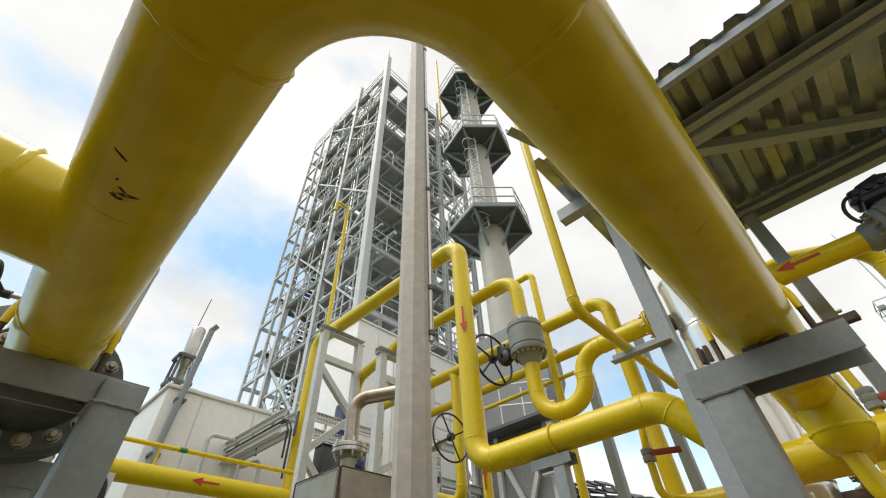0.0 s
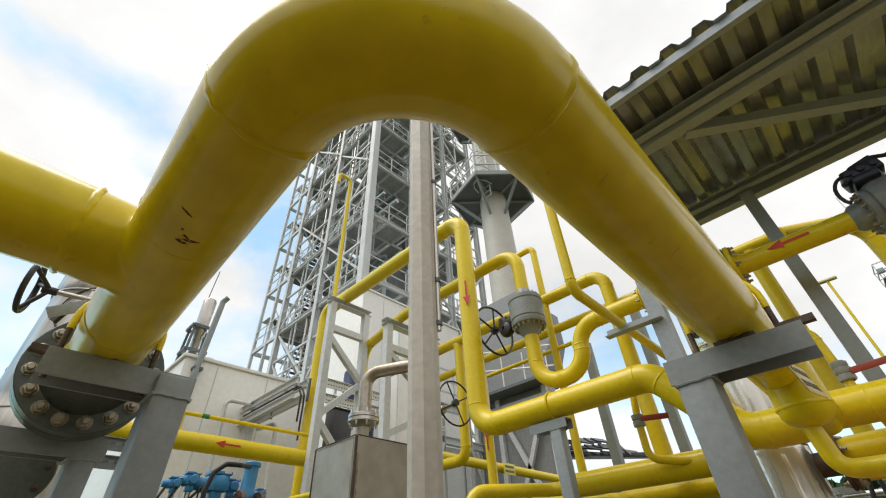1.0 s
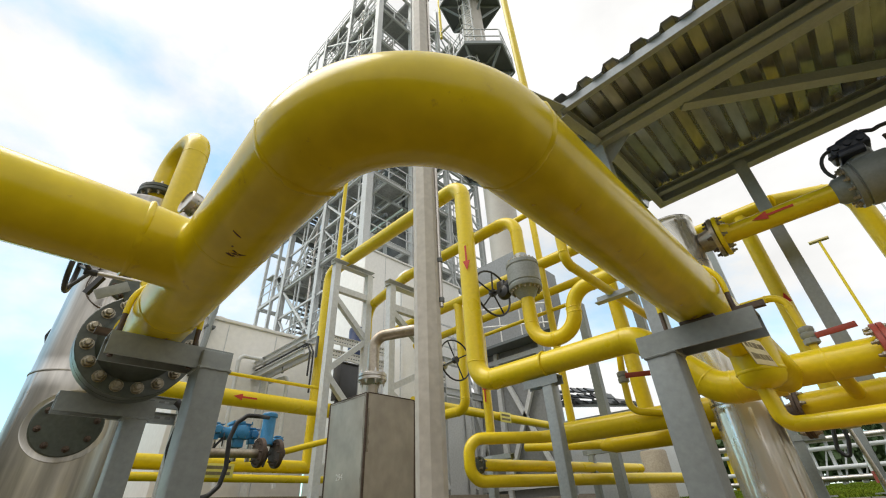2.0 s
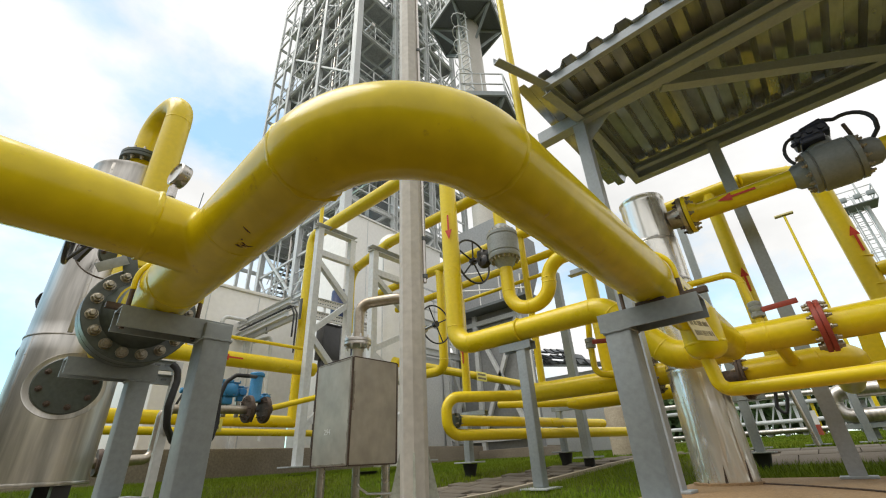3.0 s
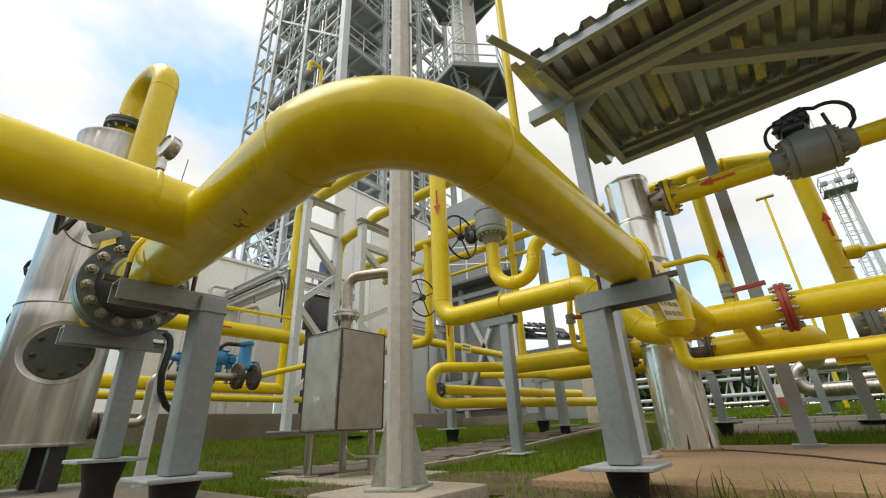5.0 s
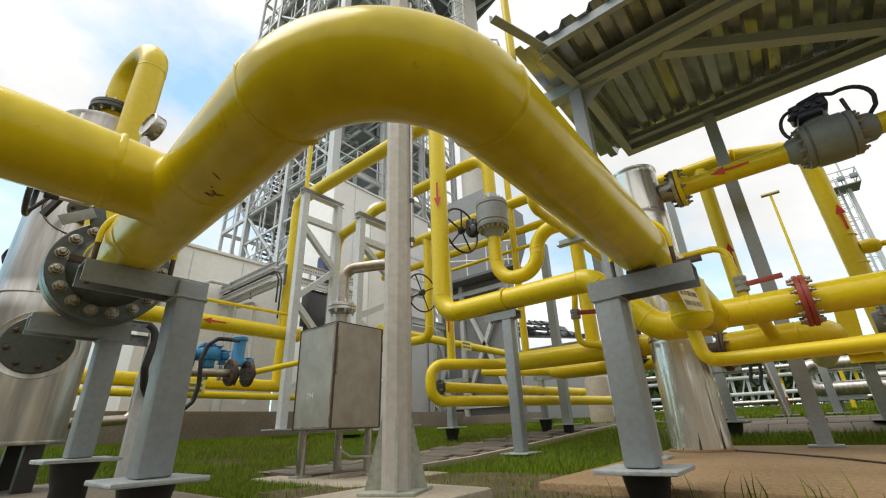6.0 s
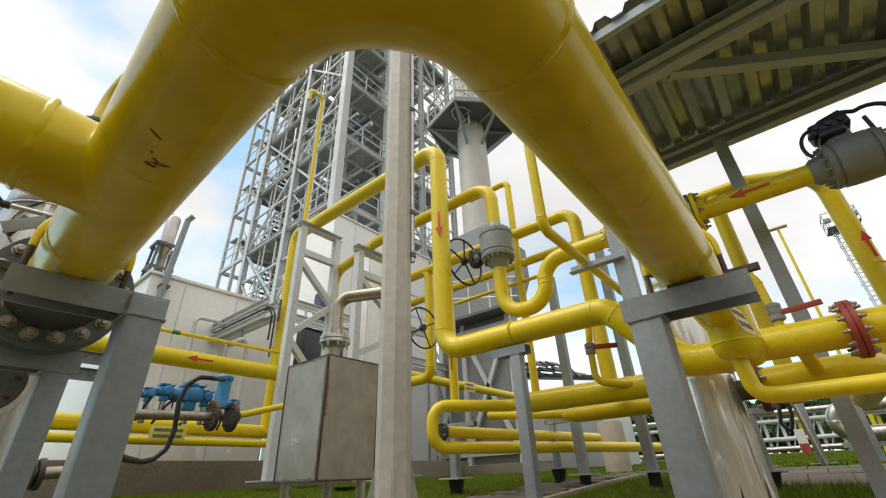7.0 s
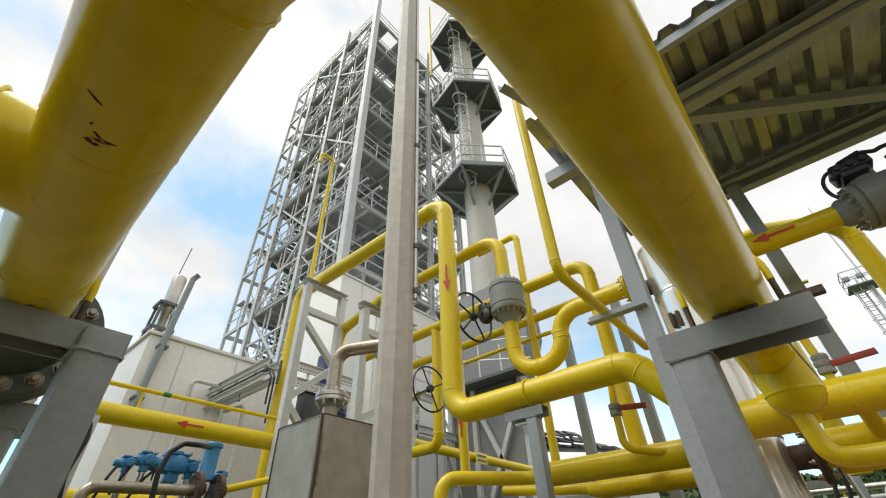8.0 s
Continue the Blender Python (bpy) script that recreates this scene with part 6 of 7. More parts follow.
# grey service pipes on the building's wall
for pts in ([(-8.1, 3.67, 0.9), (-8.1, 3.62, 3.36), (-8.1, 4.1, 3.36), (-8.3, 4.4, 3.3)], [(-7.6, 4.55, 0.9), (-7.6, 4.5, 2.95), (-8.2, 4.4, 2.95)]):
    pipe_run("service_pipe", pts, 0.04, 0.12, "thin grey service pipe on the building", GREYL, seg=12, group="service pipes")
vp = pipe_run("vent_pipe", [(-8.38, 2.78, 2.52), (-8.38, 2.92, 2.76), (-8.38, 3.06, 5.5), (-8.3, 3.12, 5.6)], 0.06, 0.05, "grey sloping vent pipe on the building wall", GREY, seg=14, group="service pipes")

for z, y in ((2.9, 2.93), (3.9, 3.0)):
    part("wall_clip", block(bm_new(), (-8.52, y - 0.09, z), (-8.33, y + 0.09, z + 0.05)), GREYD, vp)

# exhaust on the building's roof
ex = thing("roof_exhaust", (-10.0, 3.1, 4.2), "steel roof exhaust in a small braced stand", "exhaust")
b = bm_new()
lathe(b, (-9.6, 3.1, 4.22), (0, 0, 1), [(0.1, 0), (0.1, 0.9), (0.14, 0.95), (0.15, 1.85), (0.13, 1.9), (0, 1.9)], 20)
part("flue", b, STEELP, ex)
b = bm_new()
for dx, dy in ((0.22, 0.22), (-0.22, 0.22), (0.22, -0.22), (-0.22, -0.22)):
    bar(b, (-9.6 + dx, 3.1 + dy, 4.22), (-9.6 + dx * 0.8, 3.1 + dy * 0.8, 5.35), rect(0.05, 0.05), (0, 1, 0))
for z in (4.7, 5.3):
    for a, c in (((0.22, 0.22), (-0.22, 0.22)), ((0.22, -0.22), (-0.22, -0.22)), ((0.22, 0.22), (0.22, -0.22)), ((-0.22, 0.22), (-0.22, -0.22))):
        bar(b, (-9.6 + a[0], 3.1 + a[1], z), (-9.6 + c[0], 3.1 + c[1], z), rect(0.06, 0.06))
part("stand", b, GREYD, ex)
b = bm_new()
cyl(b, (-9.9, 3.0, 4.5), (-9.9, 3.15, 7.2), 0.012, 6)
part("aerial", b, GREYD, ex, "thin aerial rod")
b = bm_new()
lathe(b, (-9.0, 3.3, 4.2), (0, 0, 1), [(0.09, 0), (0.09, 0.12), (0.16, 0.13), (0.16, 0.2), (0, 0.22)], 16)
part("roof_vent", b, WHITE, ex)

# ---- small gear between the vessel and the cabinet ----
gl = thing("drain_line", (-4.6, 2.6, 0.8), "rusty flanged drain line with a thin yellow pipe", "pipe", "drain lines")
part("pipe", tube(bm_new(), [(-4.6, 1.93, 1.035), (-4.6, 2.85, 1.07)], 0.05, seg=16), STEELD, gl, "bare steel pipe")
for y in (2.84, 3.06):
    b = bm_new()
    lathe(b, (-4.6, y, 1.08), (0, 1, 0.05), [(0, -0.025), (0.16, -0.025), (0.165, -0.015), (0.165, 0.02), (0.08, 0.03), (0.055, 0.09)], 24)
    f = part("flange", b, RUST, gl, "dark rusty flange")
    bolts(f, (-4.6, y - 0.02, 1.08), (0, -1, 0), 0.12, 8, 0.014, 0.02, RUST)
part("thin_pipe", tube(bm_new(), [(-4.6, 3.06, 1.08), (-4.55, 4.3, 1.42)], 0.038, seg=14), YEL, gl, "thin yellow pipe")
for cx, cy, cz, s in ((-4.85, 2.22, 1.27, 0.65), (-4.85, 2.375, 1.31, 0.8), (-4.85, 2.65, 1.285, 1.25), (-4.88, 2.83, 1.29, 0.8), (-5.0, 3.25, 1.27, 0.6)):
    ac = thing("valve_actuator", (cx, cy, cz - 0.15), "blue electric valve actuator on the pipe", "actuator", "blue actuators")
    b = bm_new()
    box(b, (cx, cy, cz + 0.03 * s), (0.15 * s, 0.17 * s, 0.13 * s), None, 0.018)
    box(b, (cx, cy, cz + 0.11 * s), (0.17 * s, 0.19 * s, 0.03 * s), None, 0.008)
    box(b, (cx, cy, cz - 0.06 * s), (0.11 * s, 0.10 * s, 0.10 * s), None, 0.014)
    part("housing", b, BLUE, ac)
    part("motor", lathe(bm_new(), (cx, cy - 0.19 * s, cz + 0.02 * s), (0, 1, 0), [(0, 0), (0.045 * s, 0.004), (0.052 * s, 0.02), (0.052 * s, 0.09 * s), (0.068 * s, 0.1 * s), (0.068 * s, 0.12 * s), (0, 0.12 * s)], 16), BLUE, ac)
    cov_a = part("cover", lathe(bm_new(), (cx + 0.07 * s, cy + 0.01, cz + 0.03 * s), (1, -0.2, 0), [(0.06 * s, -0.02), (0.064 * s, 0.02), (0.05 * s, 0.035), (0, 0.038)], 16), BLUE, ac)
    bolts(cov_a, (cx + 0.07 * s + 0.02, cy + 0.01, cz + 0.03 * s), (1, -0.2, 0), 0.057 * s, 6, 0.006, 0.002)
    part("name_plate", box(bm_new(), (cx + 0.086 * s, cy + 0.05 * s, cz + 0.115 * s), (0.004, 0.06 * s, 0.018 * s)), WHITE, ac, "small pale name plate")
    part("stem", cyl(bm_new(), (cx, cy, cz - 0.28), (cx, cy, cz - 0.09 * s), 0.03, 10), STEELP, ac)
    if s == 0.8 and cy < 2.5:
        ac_wheel = ac
    part("cable", tube(bm_new(), [(cx + 0.03, cy - 0.13 * s, cz - 0.02), (cx + 0.05, cy - 0.2 * s, cz - 0.12), (cx, cy - 0.26 * s, cz - 0.30)], 0.014, 0.05, 8), BLACK, ac)
handwheel(ac_wheel, (-4.83, 2.478, 1.235), (0.35, 1, 0), 0.075, tube_r=0.008, spokes=3)
cy_ = thing("actuator_cylinder", (-4.7, 2.95, 1.2), "pale blue upright actuator cylinder", "actuator", "blue actuators")
b = bm_new()
lathe(b, (-4.7, 2.95, 1.18), (0, 0, 1), [(0.0, 0), (0.085, 0), (0.085, 0.03), (0.078, 0.04), (0.078, 0.32), (0.095, 0.325), (0.095, 0.36), (0.08, 0.375), (0, 0.375)], 22)
part("cylinder", b, BLUE, cy_)
b = bm_new()
tube(b, [(-4.55, 2.86, 1.47), (-4.2, 2.60, 1.40), (-4.2, 2.46, 1.395), (-4.2, 2.36, 1.31), (-4.2, 2.315, 1.14), (-4.2, 2.34, 0.87), (-4.2, 2.31, 0.70), (-4.2, 2.22, 0.61), (-4.15, 2.11, 0.585), (-3.2, 1.686, 0.564), (-2.85, 1.496, 0.6), (-2.7, 1.393, 0.685), (-2.66, 1.36, 0.813), (-2.68, 1.388, 0.998), (-2.69, 1.377, 1.089), (-2.7, 1.33, 1.121)], 0.024, 0.08, 12)
solid("black_hose", b, BLACK, "thick black hose looping between the pipes", "hose")
part("drop_pipe", tube(bm_new(), [(-4.6, 2.0, 1.035), (-4.6, 1.90, 1.035), (-4.6, 1.90, 0.54), (-4.6, 1.2, 0.50)], 0.05, 0.095, 16), STEELD, gl, "dull steel pipe dropping behind the post")
for y in (1.50, 1.44):
    part("flange", lathe(bm_new(), (-4.6, y, 0.515), (0, 1, 0.05), [(0, -0.02), (0.12, -0.02), (0.125, -0.012), (0.125, 0.02), (0, 0.022)], 20), RUST, gl, "dark rusty flange")
tp = thing("cable_stand", (-2.78, 1.38, 0.05), "thin grey steel upright with a perforated arm", "stand")
b = bm_new()
bar(b, (-2.78, 1.38, 0.05), (-2.78, 1.38, 1.16), angle_bar(0.055, 0.006), (0, 1, 0))
part("upright", b, GREYL, tp)
b = bm_new()
for z in (1.02, 1.125):
    bar(b, (-2.80, 0.97, z), (-2.80, 1.385, z), channel(0.03, 0.075, 0.004))
part("arm", b, GREY, tp)
for z in (1.02, 1.125):
    for k in range(6):
        part("slot", box(bm_new(), (-2.784, 1.0 + 0.065 * k, z), (0.004, 0.035, 0.014)), GREYD, tp)
ws = thing("warning_sign", (-6.1, 2.93, 0.98), "yellow warning sign with two lines of writing", "sign")
b = bm_new()
box(b, (-6.1, 2.95, 1.025), (0.008, 0.45, 0.18), None, 0.002)
part("board", b, SIGNY, ws)
for z in (1.065, 0.99):
    b = bm_new()
    box(b, (-6.094, 2.95, z), (0.004, 0.36, 0.04))
    part("writing", b, INK, ws)
# side valve of the large vessel
sdv = thing("side_valve", (-1.9, 0.6, 1.5), "black handwheel valve on the vessel pipe", "valve", "hand valves")
b = bm_new()
cyl(b, (-1.92, 0.53, 1.565), (-1.88, 0.84, 1.57), 0.012, 10)
part("stem", b, STEELP, sdv)
handwheel(sdv, (-1.93, 0.46, 1.565), (0.16, 1.0, 0.0), 0.125, tube_r=0.013, spokes=3, dish=0.075)
part("body", lathe(bm_new(), (-1.88, 0.84, 1.36), (0, 0, 1), [(0.05, 0), (0.05, 0.1), (0.075, 0.12), (0.075, 0.3), (0.05, 0.32), (0.05, 0.4), (0, 0.41)], 20), YEL, sdv, "yellow painted valve body")

# painted number on the cabinet
txt = bpy.data.curves.new("number", "FONT")
txt.body, txt.size, txt.extrude = "294", 0.062, 0.0008
txt.materials.append(WHITE)
tob = new("painted_number", txt)
tob.parent = cab
tob.matrix_basis = Matrix.Translation(V(-2.255, 2.4285, 0.60) - BASE[cab.name]) @ Euler((radians(90), 0, 0)).to_matrix().to_4x4()

# ---- grounds to the right ----
b = bm_new()
lathe(b, (-2.27, 9.0, 0.1), (0, 0, 1), [(0.22, 0), (0.22, 1.03), (0.20, 1.06), (0, 1.08)], 24)
solid("concrete_drum", b, CONCL, "pale round concrete well beside the path", "well")
rb = thing("fan_house", (-6.2, 16.5, 0.3), "low pale fan house with dark slats stacked on its roof", "building")
b = bm_new()
block(b, (-8.8, 16, 0.2), (-4.9, 19, 3.2), 0.02)
part("wall", b, GREYL, rb)
b = bm_new()
bar(b, (-8.9, 16, 4.0), (-4.8, 16, 3.3), rect(0.9, 0.08))
part("roof", b, GREYD, rb)
rnd = random.Random(31)
for row in range(3):
    for k in range(13 - 3 * row):
        x = -8.5 + 0.27 * k + 0.35 * row
        part("roof_slat", box(bm_new(), (x, 15.75 - 0.1 * row, 4.02 - 0.17 * (x + 8.8) + 0.2 * row), (0.24, 0.9, 0.05), Euler((0.1, rnd.uniform(0.35, 1.0), rnd.uniform(-0.1, 0.1))).to_quaternion()), BLACKP if rnd.random() < 0.7 else GREYD, rb)
for pts, r in (([(14, 11, 1.16), (0.95, 11, 1.16), (0.95, 11, 0.74), (14, 11, 0.74)], 0.125), ([(14, 13, 1.0), (1.9, 13, 1.0)], 0.1)):
    pipe_run("insulated_pipe", pts, r, 0.2, "silver-clad insulated pipe low over the lawn", STAIN, seg=20, group="insulated pipes")
for x in (1.3, 3.2, 5.6, 8.5):
    th = thing("pipe_trestle", (x, 11, 0.15), "grey steel trestle under the silver pipes", "pipe support", "grey trestles")
    b = bm_new()
    bar(b, (x, 11.15, 0.35), (x, 11.15, 1.0), rect(0.12, 0.12), (0, 1, 0))
    bar(b, (x - 0.4, 11.0, 0.58), (x + 0.4, 11.0, 0.58), rect(0.1, 0.08))
    part("post", b, GREY, th)
    b = bm_new()
    cyl(b, (x, 11.15, 0.0), (x, 11.15, 0.35), 0.1, 12)
    part("footing", b, PILE, th)
for x, y, z in ((0.58, 9.0, 1.3), (1.18, 9.0, 1.2)):
    bracket_post("pipe_support", x, y, 0.1, z, 0.32, (x - 0.2, y, z - 0.045), (x + 0.2, y, z - 0.045), "grey steel post standing on the far lawn", 0.07, 0.09)
yf = thing("valve_stand", (1.7, 7.5, 0.2), "yellow painted steel stand with a grey leg", "stand")
b = bm_new()
bar(b, (1.42, 7.5, 0.93), (3.6, 7.5, 0.93), channel(0.1, 0.11, 0.012))
bar(b, (1.5, 7.5, 0.99), (1.56, 7.5, 1.62), rect(0.2, 0.03), (0, 1, 0))
part("beam", b, YEL, yf)
b = bm_new()
bar(b, (1.55, 7.55, 0.25), (1.55, 7.55, 0.88), rect(0.12, 0.12), (0, 1, 0))
bar(b, (2.45, 7.55, 0.25), (1.8, 7.55, 0.84), rect(0.06, 0.06))
box(b, (1.55, 7.55, 0.245), (0.3, 0.26, 0.015), None, 0.002)
part("leg", b, GREY, yf)
part("footing", cyl(bm_new(), (1.55, 7.55, 0.0), (1.55, 7.55, 0.238), 0.08, 12), PILE, yf)
ep = pipe_run("flanged_pipe", [(1.76, 6.0, 1.11), (5.0, 5.7, 1.11)], 0.11, 0.2, "yellow gas pipe ending in a grey bolted flange", seg=24)
flange(ep, (1.72, 6.007, 1.11), (1, -0.09, 0), 0.205, 0.045, VALVEM, 12, 0.02, "grey bolted flange", hub=0.1)
part("stand", bar(bm_new(), (2.6, 5.95, 0.06), (2.6, 5.95, 1.02), rect(0.1, 0.1), (0, 1, 0)), GREY, ep, "grey steel stand")
b = bm_new()
lathe(b, (3.4, 14, 0.75), (0, -1, 0), [(0, 0), (0.3, 0), (0.32, 0.03), (0.3, 0.3), (0.2, 0.35), (0, 0.35)], 18)
solid("red_hose_reel", b, REDARROW, "red round hose reel on the lawn", "hose reel")

cable = tube(bm_new(), [(0.28, 5.1, 0.068), (0.6, 4.82, 0.066), (0.95, 4.35, 0.068), (1.27, 3.78, 0.066), (2.2, 3.3, 0.067), (3.6, 3.0, 0.067)], 0.006, 0.2, 6)
solid("ground_cable", cable, RUST, "thin brown cable lying across the slab", "cable")
sg = thing("warning_sign", (-4.68, 8.0, 1.9), "small yellow sign with two lines of writing on the pipe", "sign")
part("board", box(bm_new(), (-4.68, 8.0, 2.02), (0.01, 0.36, 0.2), None, 0.002), SIGNY, sg)
for z in (2.06, 1.98):
    part("writing", box(bm_new(), (-4.673, 8.0, z), (0.004, 0.28, 0.04)), INK, sg)
ts = thing("thin_post", (0.62, 8.6, 0.1), "thin steel post with a black cable loop", "post")
part("tube", cyl(bm_new(), (0.62, 8.6, 0.0), (0.5, 8.6, 1.3), 0.028, 10), STEELP, ts)
part("cable", tube(bm_new(), [(0.42, 8.5, 1.35), (0.36, 8.5, 1.1), (0.30, 8.5, 0.85), (0.38, 8.5, 0.72), (0.46, 8.5, 0.95), (0.48, 8.5, 1.3)], 0.025, 0.06, 8), BLACK, ts, "black cable loop")

# T-shaped lamp post, floodlight mast and whip aerial
lt = thing("lamp_post", (1.63, 13.9, 0.15), "thin yellow lamp post with a flat cross head", "lamp post")
b = bm_new()
cyl(b, (1.63, 13.9, 0.1), (1.63, 13.9, 5.9), 0.042, 10, 0.03)
part("post", b, YEL, lt)
b = bm_new()
box(b, (1.63, 13.9, 5.93), (0.42, 0.14, 0.05), None, 0.01)
part("head", b, SIGN, lt)
MX, MY = 6.75, 40.0
fm = thing("floodlight_mast", (MX + 1.0, MY, 0.7), "grey steel floodlight mast with a caged ladder and platform", "mast")
part("pole", cyl(bm_new(), (MX + 0.62, MY, 0.3), (MX + 0.62, MY, 15.4), 0.17, 14, 0.12), GREYL, fm)
for sx in (-0.22, 0.22):
    part("ladder_rail", bar(bm_new(), (MX + sx, MY + 0.38, 0.5), (MX + sx, MY + 0.38, 15.4), rect(0.07, 0.07), (0, 1, 0)), GREYL, fm)
for k in range(42):
    part("rung", bar(bm_new(), (MX - 0.22, MY + 0.38, 0.8 + 0.35 * k), (MX + 0.22, MY + 0.38, 0.8 + 0.35 * k), rect(0.045, 0.045)), GREYL, fm)
ring = [(0.45 * math.cos(2 * math.pi * i / 16), 0.45 * math.sin(2 * math.pi * i / 16)) for i in range(17)]
for k in range(13):
    part("cage_hoop", tube(bm_new(), [(MX + c, MY + s_, 3.0 + k) for c, s_ in ring], 0.022, 0.02, 6, 1), GREYL, fm)
for i in range(0, 16, 3):
    part("cage_strip", bar(bm_new(), (MX + ring[i][0], MY + ring[i][1], 3.0), (MX + ring[i][0], MY + ring[i][1], 16.4), rect(0.035, 0.035), (0, 1, 0)), GREYL, fm)
part("platform", box(bm_new(), (MX + 0.3, MY, 15.4), (1.9, 1.7, 0.07)), GREY, fm)
for h in (0.6, 1.15):
    b = bm_new()
    for a, c in (((-0.65, -0.85), (1.25, -0.85)), ((1.25, -0.85), (1.25, 0.85)), ((-0.65, 0.85), (1.25, 0.85)), ((-0.65, -0.85), (-0.65, 0.85))):
        bar(b, (MX + a[0], MY + a[1], 15.4 + h), (MX + c[0], MY + c[1], 15.4 + h), rect(0.06, 0.06))
    part("guard_rail", b, GREYL, fm)
for dx in (-0.65, 0.3, 1.25):
    for dy in (-0.85, 0.85):
        part("rail_post", bar(bm_new(), (MX + dx, MY + dy, 15.4), (MX + dx, MY + dy, 16.55), rect(0.06, 0.06), (0, 1, 0)), GREYL, fm)
for dx in (-0.5, 0.3, 1.0):
    part("floodlight", box(bm_new(), (MX + dx, MY - 0.95, 15.9), (0.4, 0.25, 0.34), None, 0.03), GREY, fm)
part("rod", cyl(bm_new(), (MX + 0.62, MY, 15.4), (MX + 0.5, MY, 23), 0.07, 8, 0.03), GREYL, fm)

# far pipe rack, barrier and trees
pk_ = thing("pipe_rack", (-2, 30, 0.5), "far grey and yellow pipe rack", "pipe rack")
for k in range(16):
    b = bm_new()
    x = -6 + 0.75 * k
    bar(b, (x, 30, 0.4), (x, 30, 2.6), rect(0.14, 0.14), (0, 1, 0))
    part("post", b, GREYL if k % 4 else YEL, pk_)
    b = bm_new()
    bar(b, (x, 30, 0.5), (x + 0.7, 30, 2.4), rect(0.07, 0.07))
    part("brace", b, GREYL, pk_)
for z, r, m in ((2.7, 0.14, STAIN), (2.3, 0.1, GREYL), (1.0, 0.12, STAIN), (1.45, 0.1, GREYL)):
    part("pipe", tube(bm_new(), [(-9, 29.8, z), (30, 29.8, z)], r, seg=10), m, pk_)
br = thing("barrier_post", (0.0, 25, 0.4), "red and white barrier post", "barrier")
for z0_, z1_, m in ((0.35, 1.05, RED), (1.05, 1.6, WHITE)):
    part("band", cyl(bm_new(), (0, 25, z0_), (0, 25, z1_), 0.17, 14), m, br)

tree_mesh = []
for s in range(3):
    rnd = random.Random(70 + s)
    b = bm_new()
    for k in range(1000):
        a, r, h = rnd.uniform(0, 6.283), rnd.uniform(0.2, 1.0) ** 0.5, rnd.uniform(0, 1)
        w = 2.4 * r * (0.35 + math.sin(math.pi * min(1, h * 0.9 + 0.12)))
        c = V(w * math.cos(a), w * math.sin(a), 0.2 + 5.6 * h)
        q = Euler((rnd.uniform(0, 3), rnd.uniform(0, 3), rnd.uniform(0, 3))).to_quaternion()
        l = rnd.uniform(0.25, 0.55)
        vs_ = [b.verts.new(c + q @ V(*p) * l) for p in ((-1, 0, 0), (0, -0.6, 0.2), (1, 0, 0), (0, 0.6, -0.1))]
        b.faces.new(vs_)
    tree_mesh.append(mesh_of("crown", b, LEAF))
bark = bm_new()
cyl(bark, (0, 0, -0.3), (0.1, 0.05, 3.4), 0.2, 8, 0.08)
for k in range(5):
    a = k * 1.3
    cyl(bark, (0.05, 0, 1.6 + 0.3 * k), (1.2 * math.cos(a), 1.2 * math.sin(a), 3.0 + 0.4 * k), 0.07, 6, 0.03)
bark_me = mesh_of("trunk", bark, RUST)
rnd = random.Random(5)
for k in range(34):
    x, y = -22 + 2.4 * k + rnd.uniform(-1, 1), 60 + rnd.uniform(-5, 8)
    th = thing("tree", (x, y, rise(x, y)), "leafy green tree far beyond the lawn", "tree", "far trees")
    for nm, me in (("trunk", bark_me), ("crown", tree_mesh[k % 3])):
        o = shared(nm, me, th, (x, y, rise(x, y)), Euler((0, 0, rnd.uniform(0, 6))).to_quaternion())

# ---- paths of pavers ----


def path_edges(y):
    return -3.12 + 0.22 * (y - 2.6), -1.95 + 0.13 * (y - 3.2)


def lie(x, y, jitter, rnd_):
    """Turn of a flat piece that lies on the lawn's slope."""
    return Euler((math.atan((rise(x, y + 0.1) - rise(x, y - 0.1)) / 0.2) + rnd_.uniform(-jitter, jitter), -math.atan((rise(x + 0.1, y) - rise(x - 0.1, y)) / 0.2) + rnd_.uniform(-jitter, jitter), 0)).to_quaternion()


pav = bm_new()
box(pav, (0, 0, 0), (0.298, 0.198, 0.05), None, 0.006)
pav_me = mesh_of("paver", pav, PAVER)
bed = bm_new()
rows = []
for k in range(17):
    y = 2.55 + 6.2 * k / 16
    l, r = path_edges(y)
    rows.append([bed.verts.new((x, y, rise(x, y) + 0.012)) for x in (l, r)])
for a, c in zip(rows, rows[1:]):
    bed.faces.new((a[0], a[1], c[1], c[0]))
pw = tagged(part("pavement", bed, CONC), "grey paver footpath across the lawn", "path", "", "structure")
rnd = random.Random(9)
count, rest = 0, bm_new()
y = 2.65
while y < 8.7:
    l, r = path_edges(y)
    x = l + 0.2 + (0.15 if int(y * 5) % 2 else 0)
    while x < r - 0.15:
        z = rise(x, y) + 0.012 + rnd.uniform(-0.003, 0.003)
        if count < 290:
            shared("paver", pav_me, pw, (x, y, z), lie(x, y, 0.008, rnd))
            count += 1
        else:
            box(rest, (x, y, z), (0.29, 0.19, 0.05), lie(x, y, 0.008, rnd))
        x += 0.305
    y += 0.205
tagged(part("paver_rest", rest, PAVER, pw), kind="stuff")
for side in (1,):
    kb = bm_new()
    for k in range(8):
        ya_, yb_ = 2.55 + 6.2 * k / 8, 2.55 + 6.2 * (k + 1) / 8
        xa_, xb_ = path_edges(ya_)[side], path_edges(yb_)[side]
        bar(kb, (xa_, ya_, rise(xa_, ya_)), (xb_, yb_, rise(xb_, yb_)), rect(0.07, 0.09))
    part("kerb", kb, CONCL, pw)
bed = bm_new()
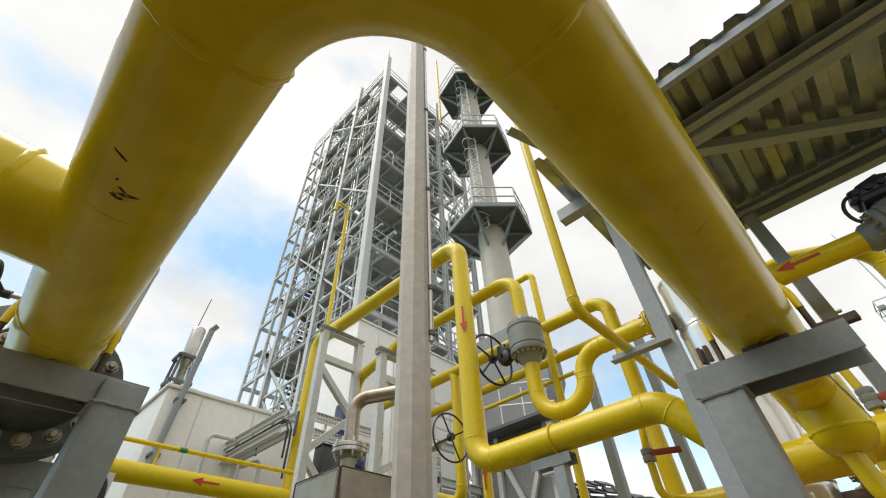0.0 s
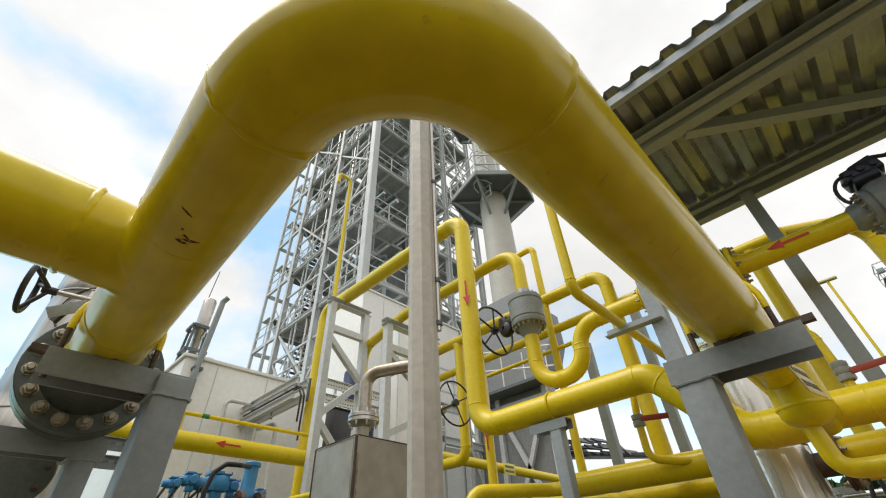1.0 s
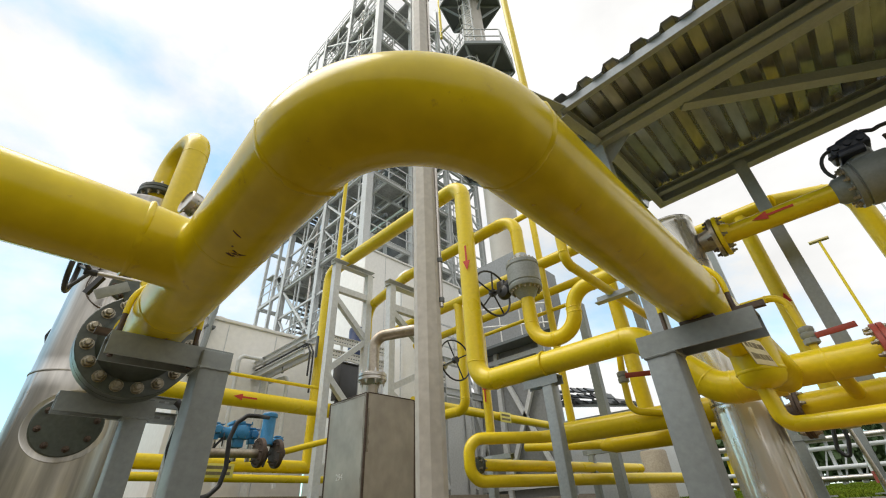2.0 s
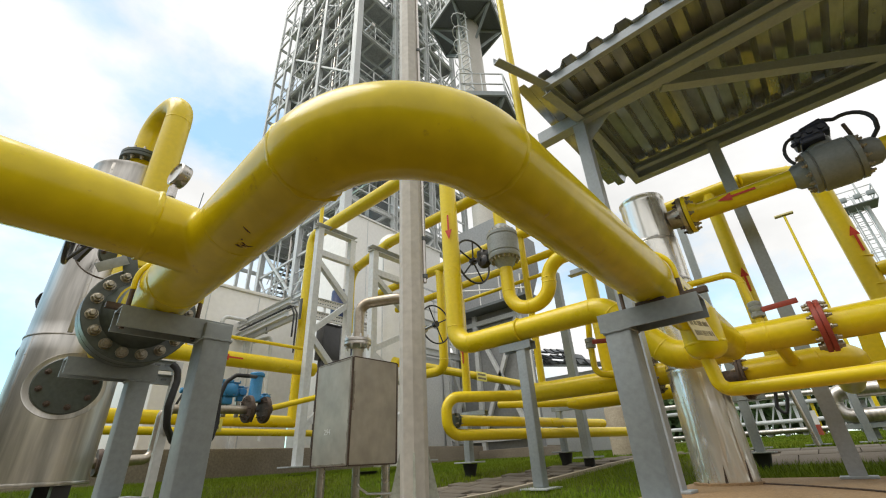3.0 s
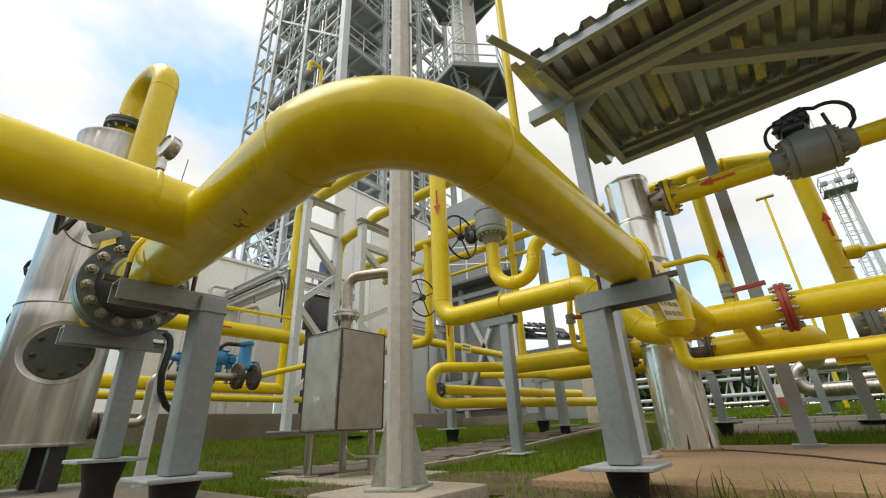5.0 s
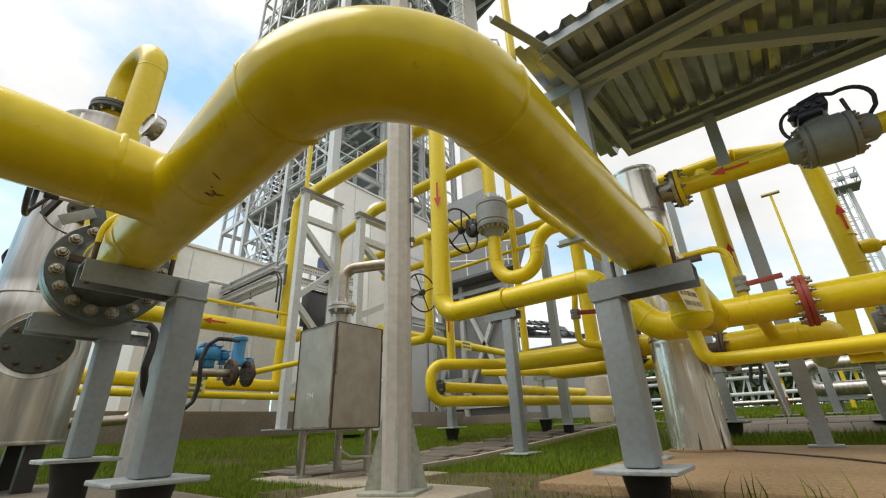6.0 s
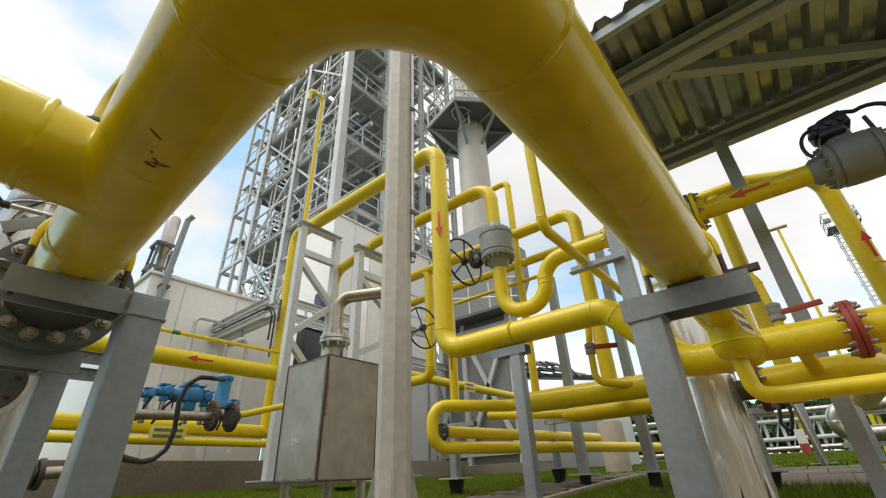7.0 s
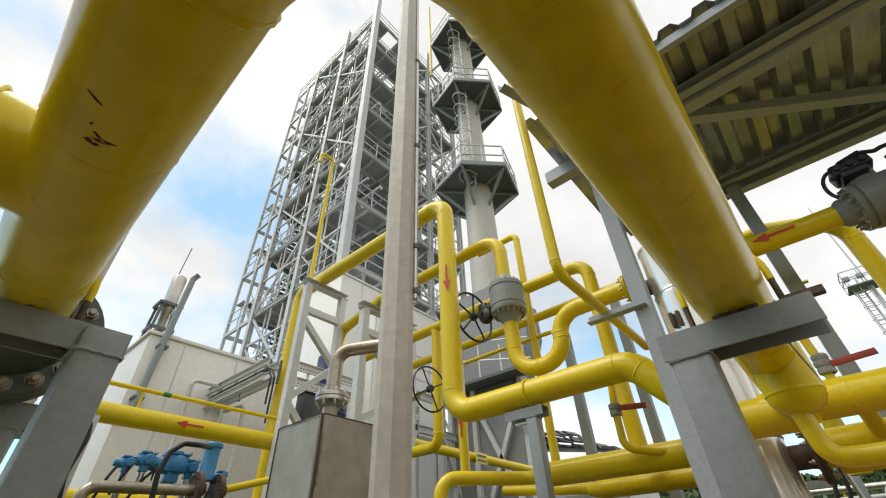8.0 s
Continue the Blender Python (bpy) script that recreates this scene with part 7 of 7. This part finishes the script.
grid_ = [[bed.verts.new((0.0 + 0.5 * i, 7.22 + 0.2 * j, rise(0.0 + 0.5 * i, 7.22 + 0.2 * j) + 0.012)) for i in range(18)] for j in range(7)]
for a, c in zip(grid_, grid_[1:]):
    for i in range(17):
        bed.faces.new((a[i], a[i + 1], c[i + 1], c[i]))
pw2 = tagged(part("pavement", bed, CONC), "grey slab path beyond the steel vessel", "path", "", "structure")
slab = bm_new()
box(slab, (0, 0, 0), (0.398, 0.378, 0.06), None, 0.008)
slab_me = mesh_of("paver", slab, PAVER)
for i in range(-3, 20):
    for j in range(3):
        if i < 0 and j < 2:
            continue
        px_2, py_2 = 0.2 + 0.405 * i + (0.2 if j % 2 else 0), 7.42 + 0.385 * j
        shared("paver", slab_me, pw2, (px_2, py_2, rise(px_2, py_2) + 0.005 + rnd.uniform(-0.004, 0.004)), lie(px_2, py_2, 0.008, rnd))

# ---- lawn ----


def bare(x, y):
    if -0.36 < x < 6.05 and 2.58 < y < 6.08:
        return True
    if -3.9 < x < -0.9 and -1.2 < y < 1.56:
        return True
    if (-2.78 < x < -1.42 and 2.27 < y < 3.28) or (-1.03 < x < -0.33 and 1.55 < y < 2.28):
        return True
    if x < -6.95:
        return True
    l, r = path_edges(y)
    if 2.5 < y < 8.8 and l - 0.06 < x < r + 0.06:
        return True
    return (-0.02 < x < 8.9 and 7.2 < y < 8.42) or (-1.3 < x < 0 and 7.98 < y < 8.42)


def worn(x, y):
    """Bare earth where people walk, before the slab."""
    k = 0.25 * noise.noise(V(x * 2.2, y * 2.2, 5))
    return math.hypot((x + 0.55) / 1.15, (y - 2.75) / 0.75) + k < 0.95 or math.hypot((x + 1.25) / 0.75, (y - 1.95) / 0.3) + 1.6 * k < 0.9 or (x > -0.85 + k and -4 < y < 2.35 + k)


earth = bm_new()
cells = {}
for i in range(65):
    for j in range(72):
        x, y = -2.1 + 0.1 * i, -3.6 + 0.1 * j
        if worn(x, y) and not bare(x, y):
            corners = []
            for dx, dy in ((0, 0), (0.1, 0), (0.1, 0.1), (0, 0.1)):
                key = (round(x + dx, 3), round(y + dy, 3))
                if key not in cells:
                    cells[key] = earth.verts.new((key[0], key[1], rise(*key) + 0.016 + 0.014 * noise.noise(V(key[0] * 6, key[1] * 6, 1))))
                corners.append(cells[key])
            earth.faces.new(corners)
tagged(part("bare_earth", earth, EARTH), "brown bare earth under the pipes and before the slab", "earth", "", "stuff")


def lawn(name, x0, x1, y0, y1, per_m2, tall, wide, seed, patchy):
    rng = np.random.default_rng(seed)
    n = int((x1 - x0) * (y1 - y0) * per_m2)
    xy = rng.uniform((x0, y0), (x1, y1), (n, 2))
    keep = []
    for x, y in xy:
        if bare(x, y) or math.hypot(x - 0.8, y - 0.5) < 0.9:
            continue
        if patchy and worn(x, y) and rng.uniform() < 0.62:
            continue
        if patchy and noise.noise(V(x * 1.3, y * 1.3, 3)) + 0.55 * patchy < rng.uniform(-0.35, 0.1):
            continue
        keep.append((x, y, rise(x, y)))
    p = np.array(keep)
    n = len(p)
    ang, lean = rng.uniform(0, 2 * np.pi, n), rng.uniform(0.1, 0.6, n)
    h = tall * rng.uniform(0.45, 1.25, n)
    w = wide * rng.uniform(0.7, 1.3, n)
    d = np.stack([np.cos(ang), np.sin(ang), np.zeros(n)], 1)
    s = np.stack([-np.sin(ang), np.cos(ang), np.zeros(n)], 1)
    up = np.array([0, 0, 1.0])
    v = np.empty((n, 5, 3))
    v[:, 0] = p - s * w[:, None]
    v[:, 1] = p + s * w[:, None]
    v[:, 2] = p + s * w[:, None] * 0.8 + d * (h * lean * 0.3)[:, None] + up * (h * 0.55)[:, None]
    v[:, 3] = p - s * w[:, None] * 0.8 + d * (h * lean * 0.3)[:, None] + up * (h * 0.55)[:, None]
    v[:, 4] = p + d * (h * lean)[:, None] + up * h[:, None]
    idx = np.arange(n)[:, None] * 5
    me = bpy.data.meshes.new(name)
    loops = np.concatenate([idx + np.array([[0, 1, 2, 3]]), idx + np.array([[3, 2, 4]])], 1).ravel()
    starts = np.stack([np.arange(n) * 7, np.arange(n) * 7 + 4], 1).ravel()
    me.vertices.add(n * 5)
    me.vertices.foreach_set("co", v.ravel())
    me.loops.add(n * 7)
    me.loops.foreach_set("vertex_index", loops.astype(np.int32))
    me.polygons.add(n * 2)
    me.polygons.foreach_set("loop_start", starts.astype(np.int32))
    me.update(calc_edges=True)
    me.validate()
    me.materials.append(GRASS)
    return tagged(new(name, me), "short green lawn grass", "grass", "", "stuff")


lawn("lawn_grass", -7, -3.9, -0.6, 1.2, 1600, 0.045, 0.003, 6, 1.2)
lawn("lawn_grass", -7, 2.5, 1.2, 8.5, 3800, 0.045, 0.0019, 1, 0.9)
lawn("lawn_grass", -7, 4, 8.5, 16, 1300, 0.05, 0.0036, 2, 1.2)
lawn("lawn_grass", -6, 16, 8.3, 40, 200, 0.055, 0.012, 3, 1.6)
lawn("lawn_grass", -0.5, 3.6, 6.1, 7.18, 1800, 0.085, 0.0028, 5, 0)
lawn("grass_tuft", 0.1, 1.6, 2.45, 2.62, 300, 0.13, 0.003, 4, 0)
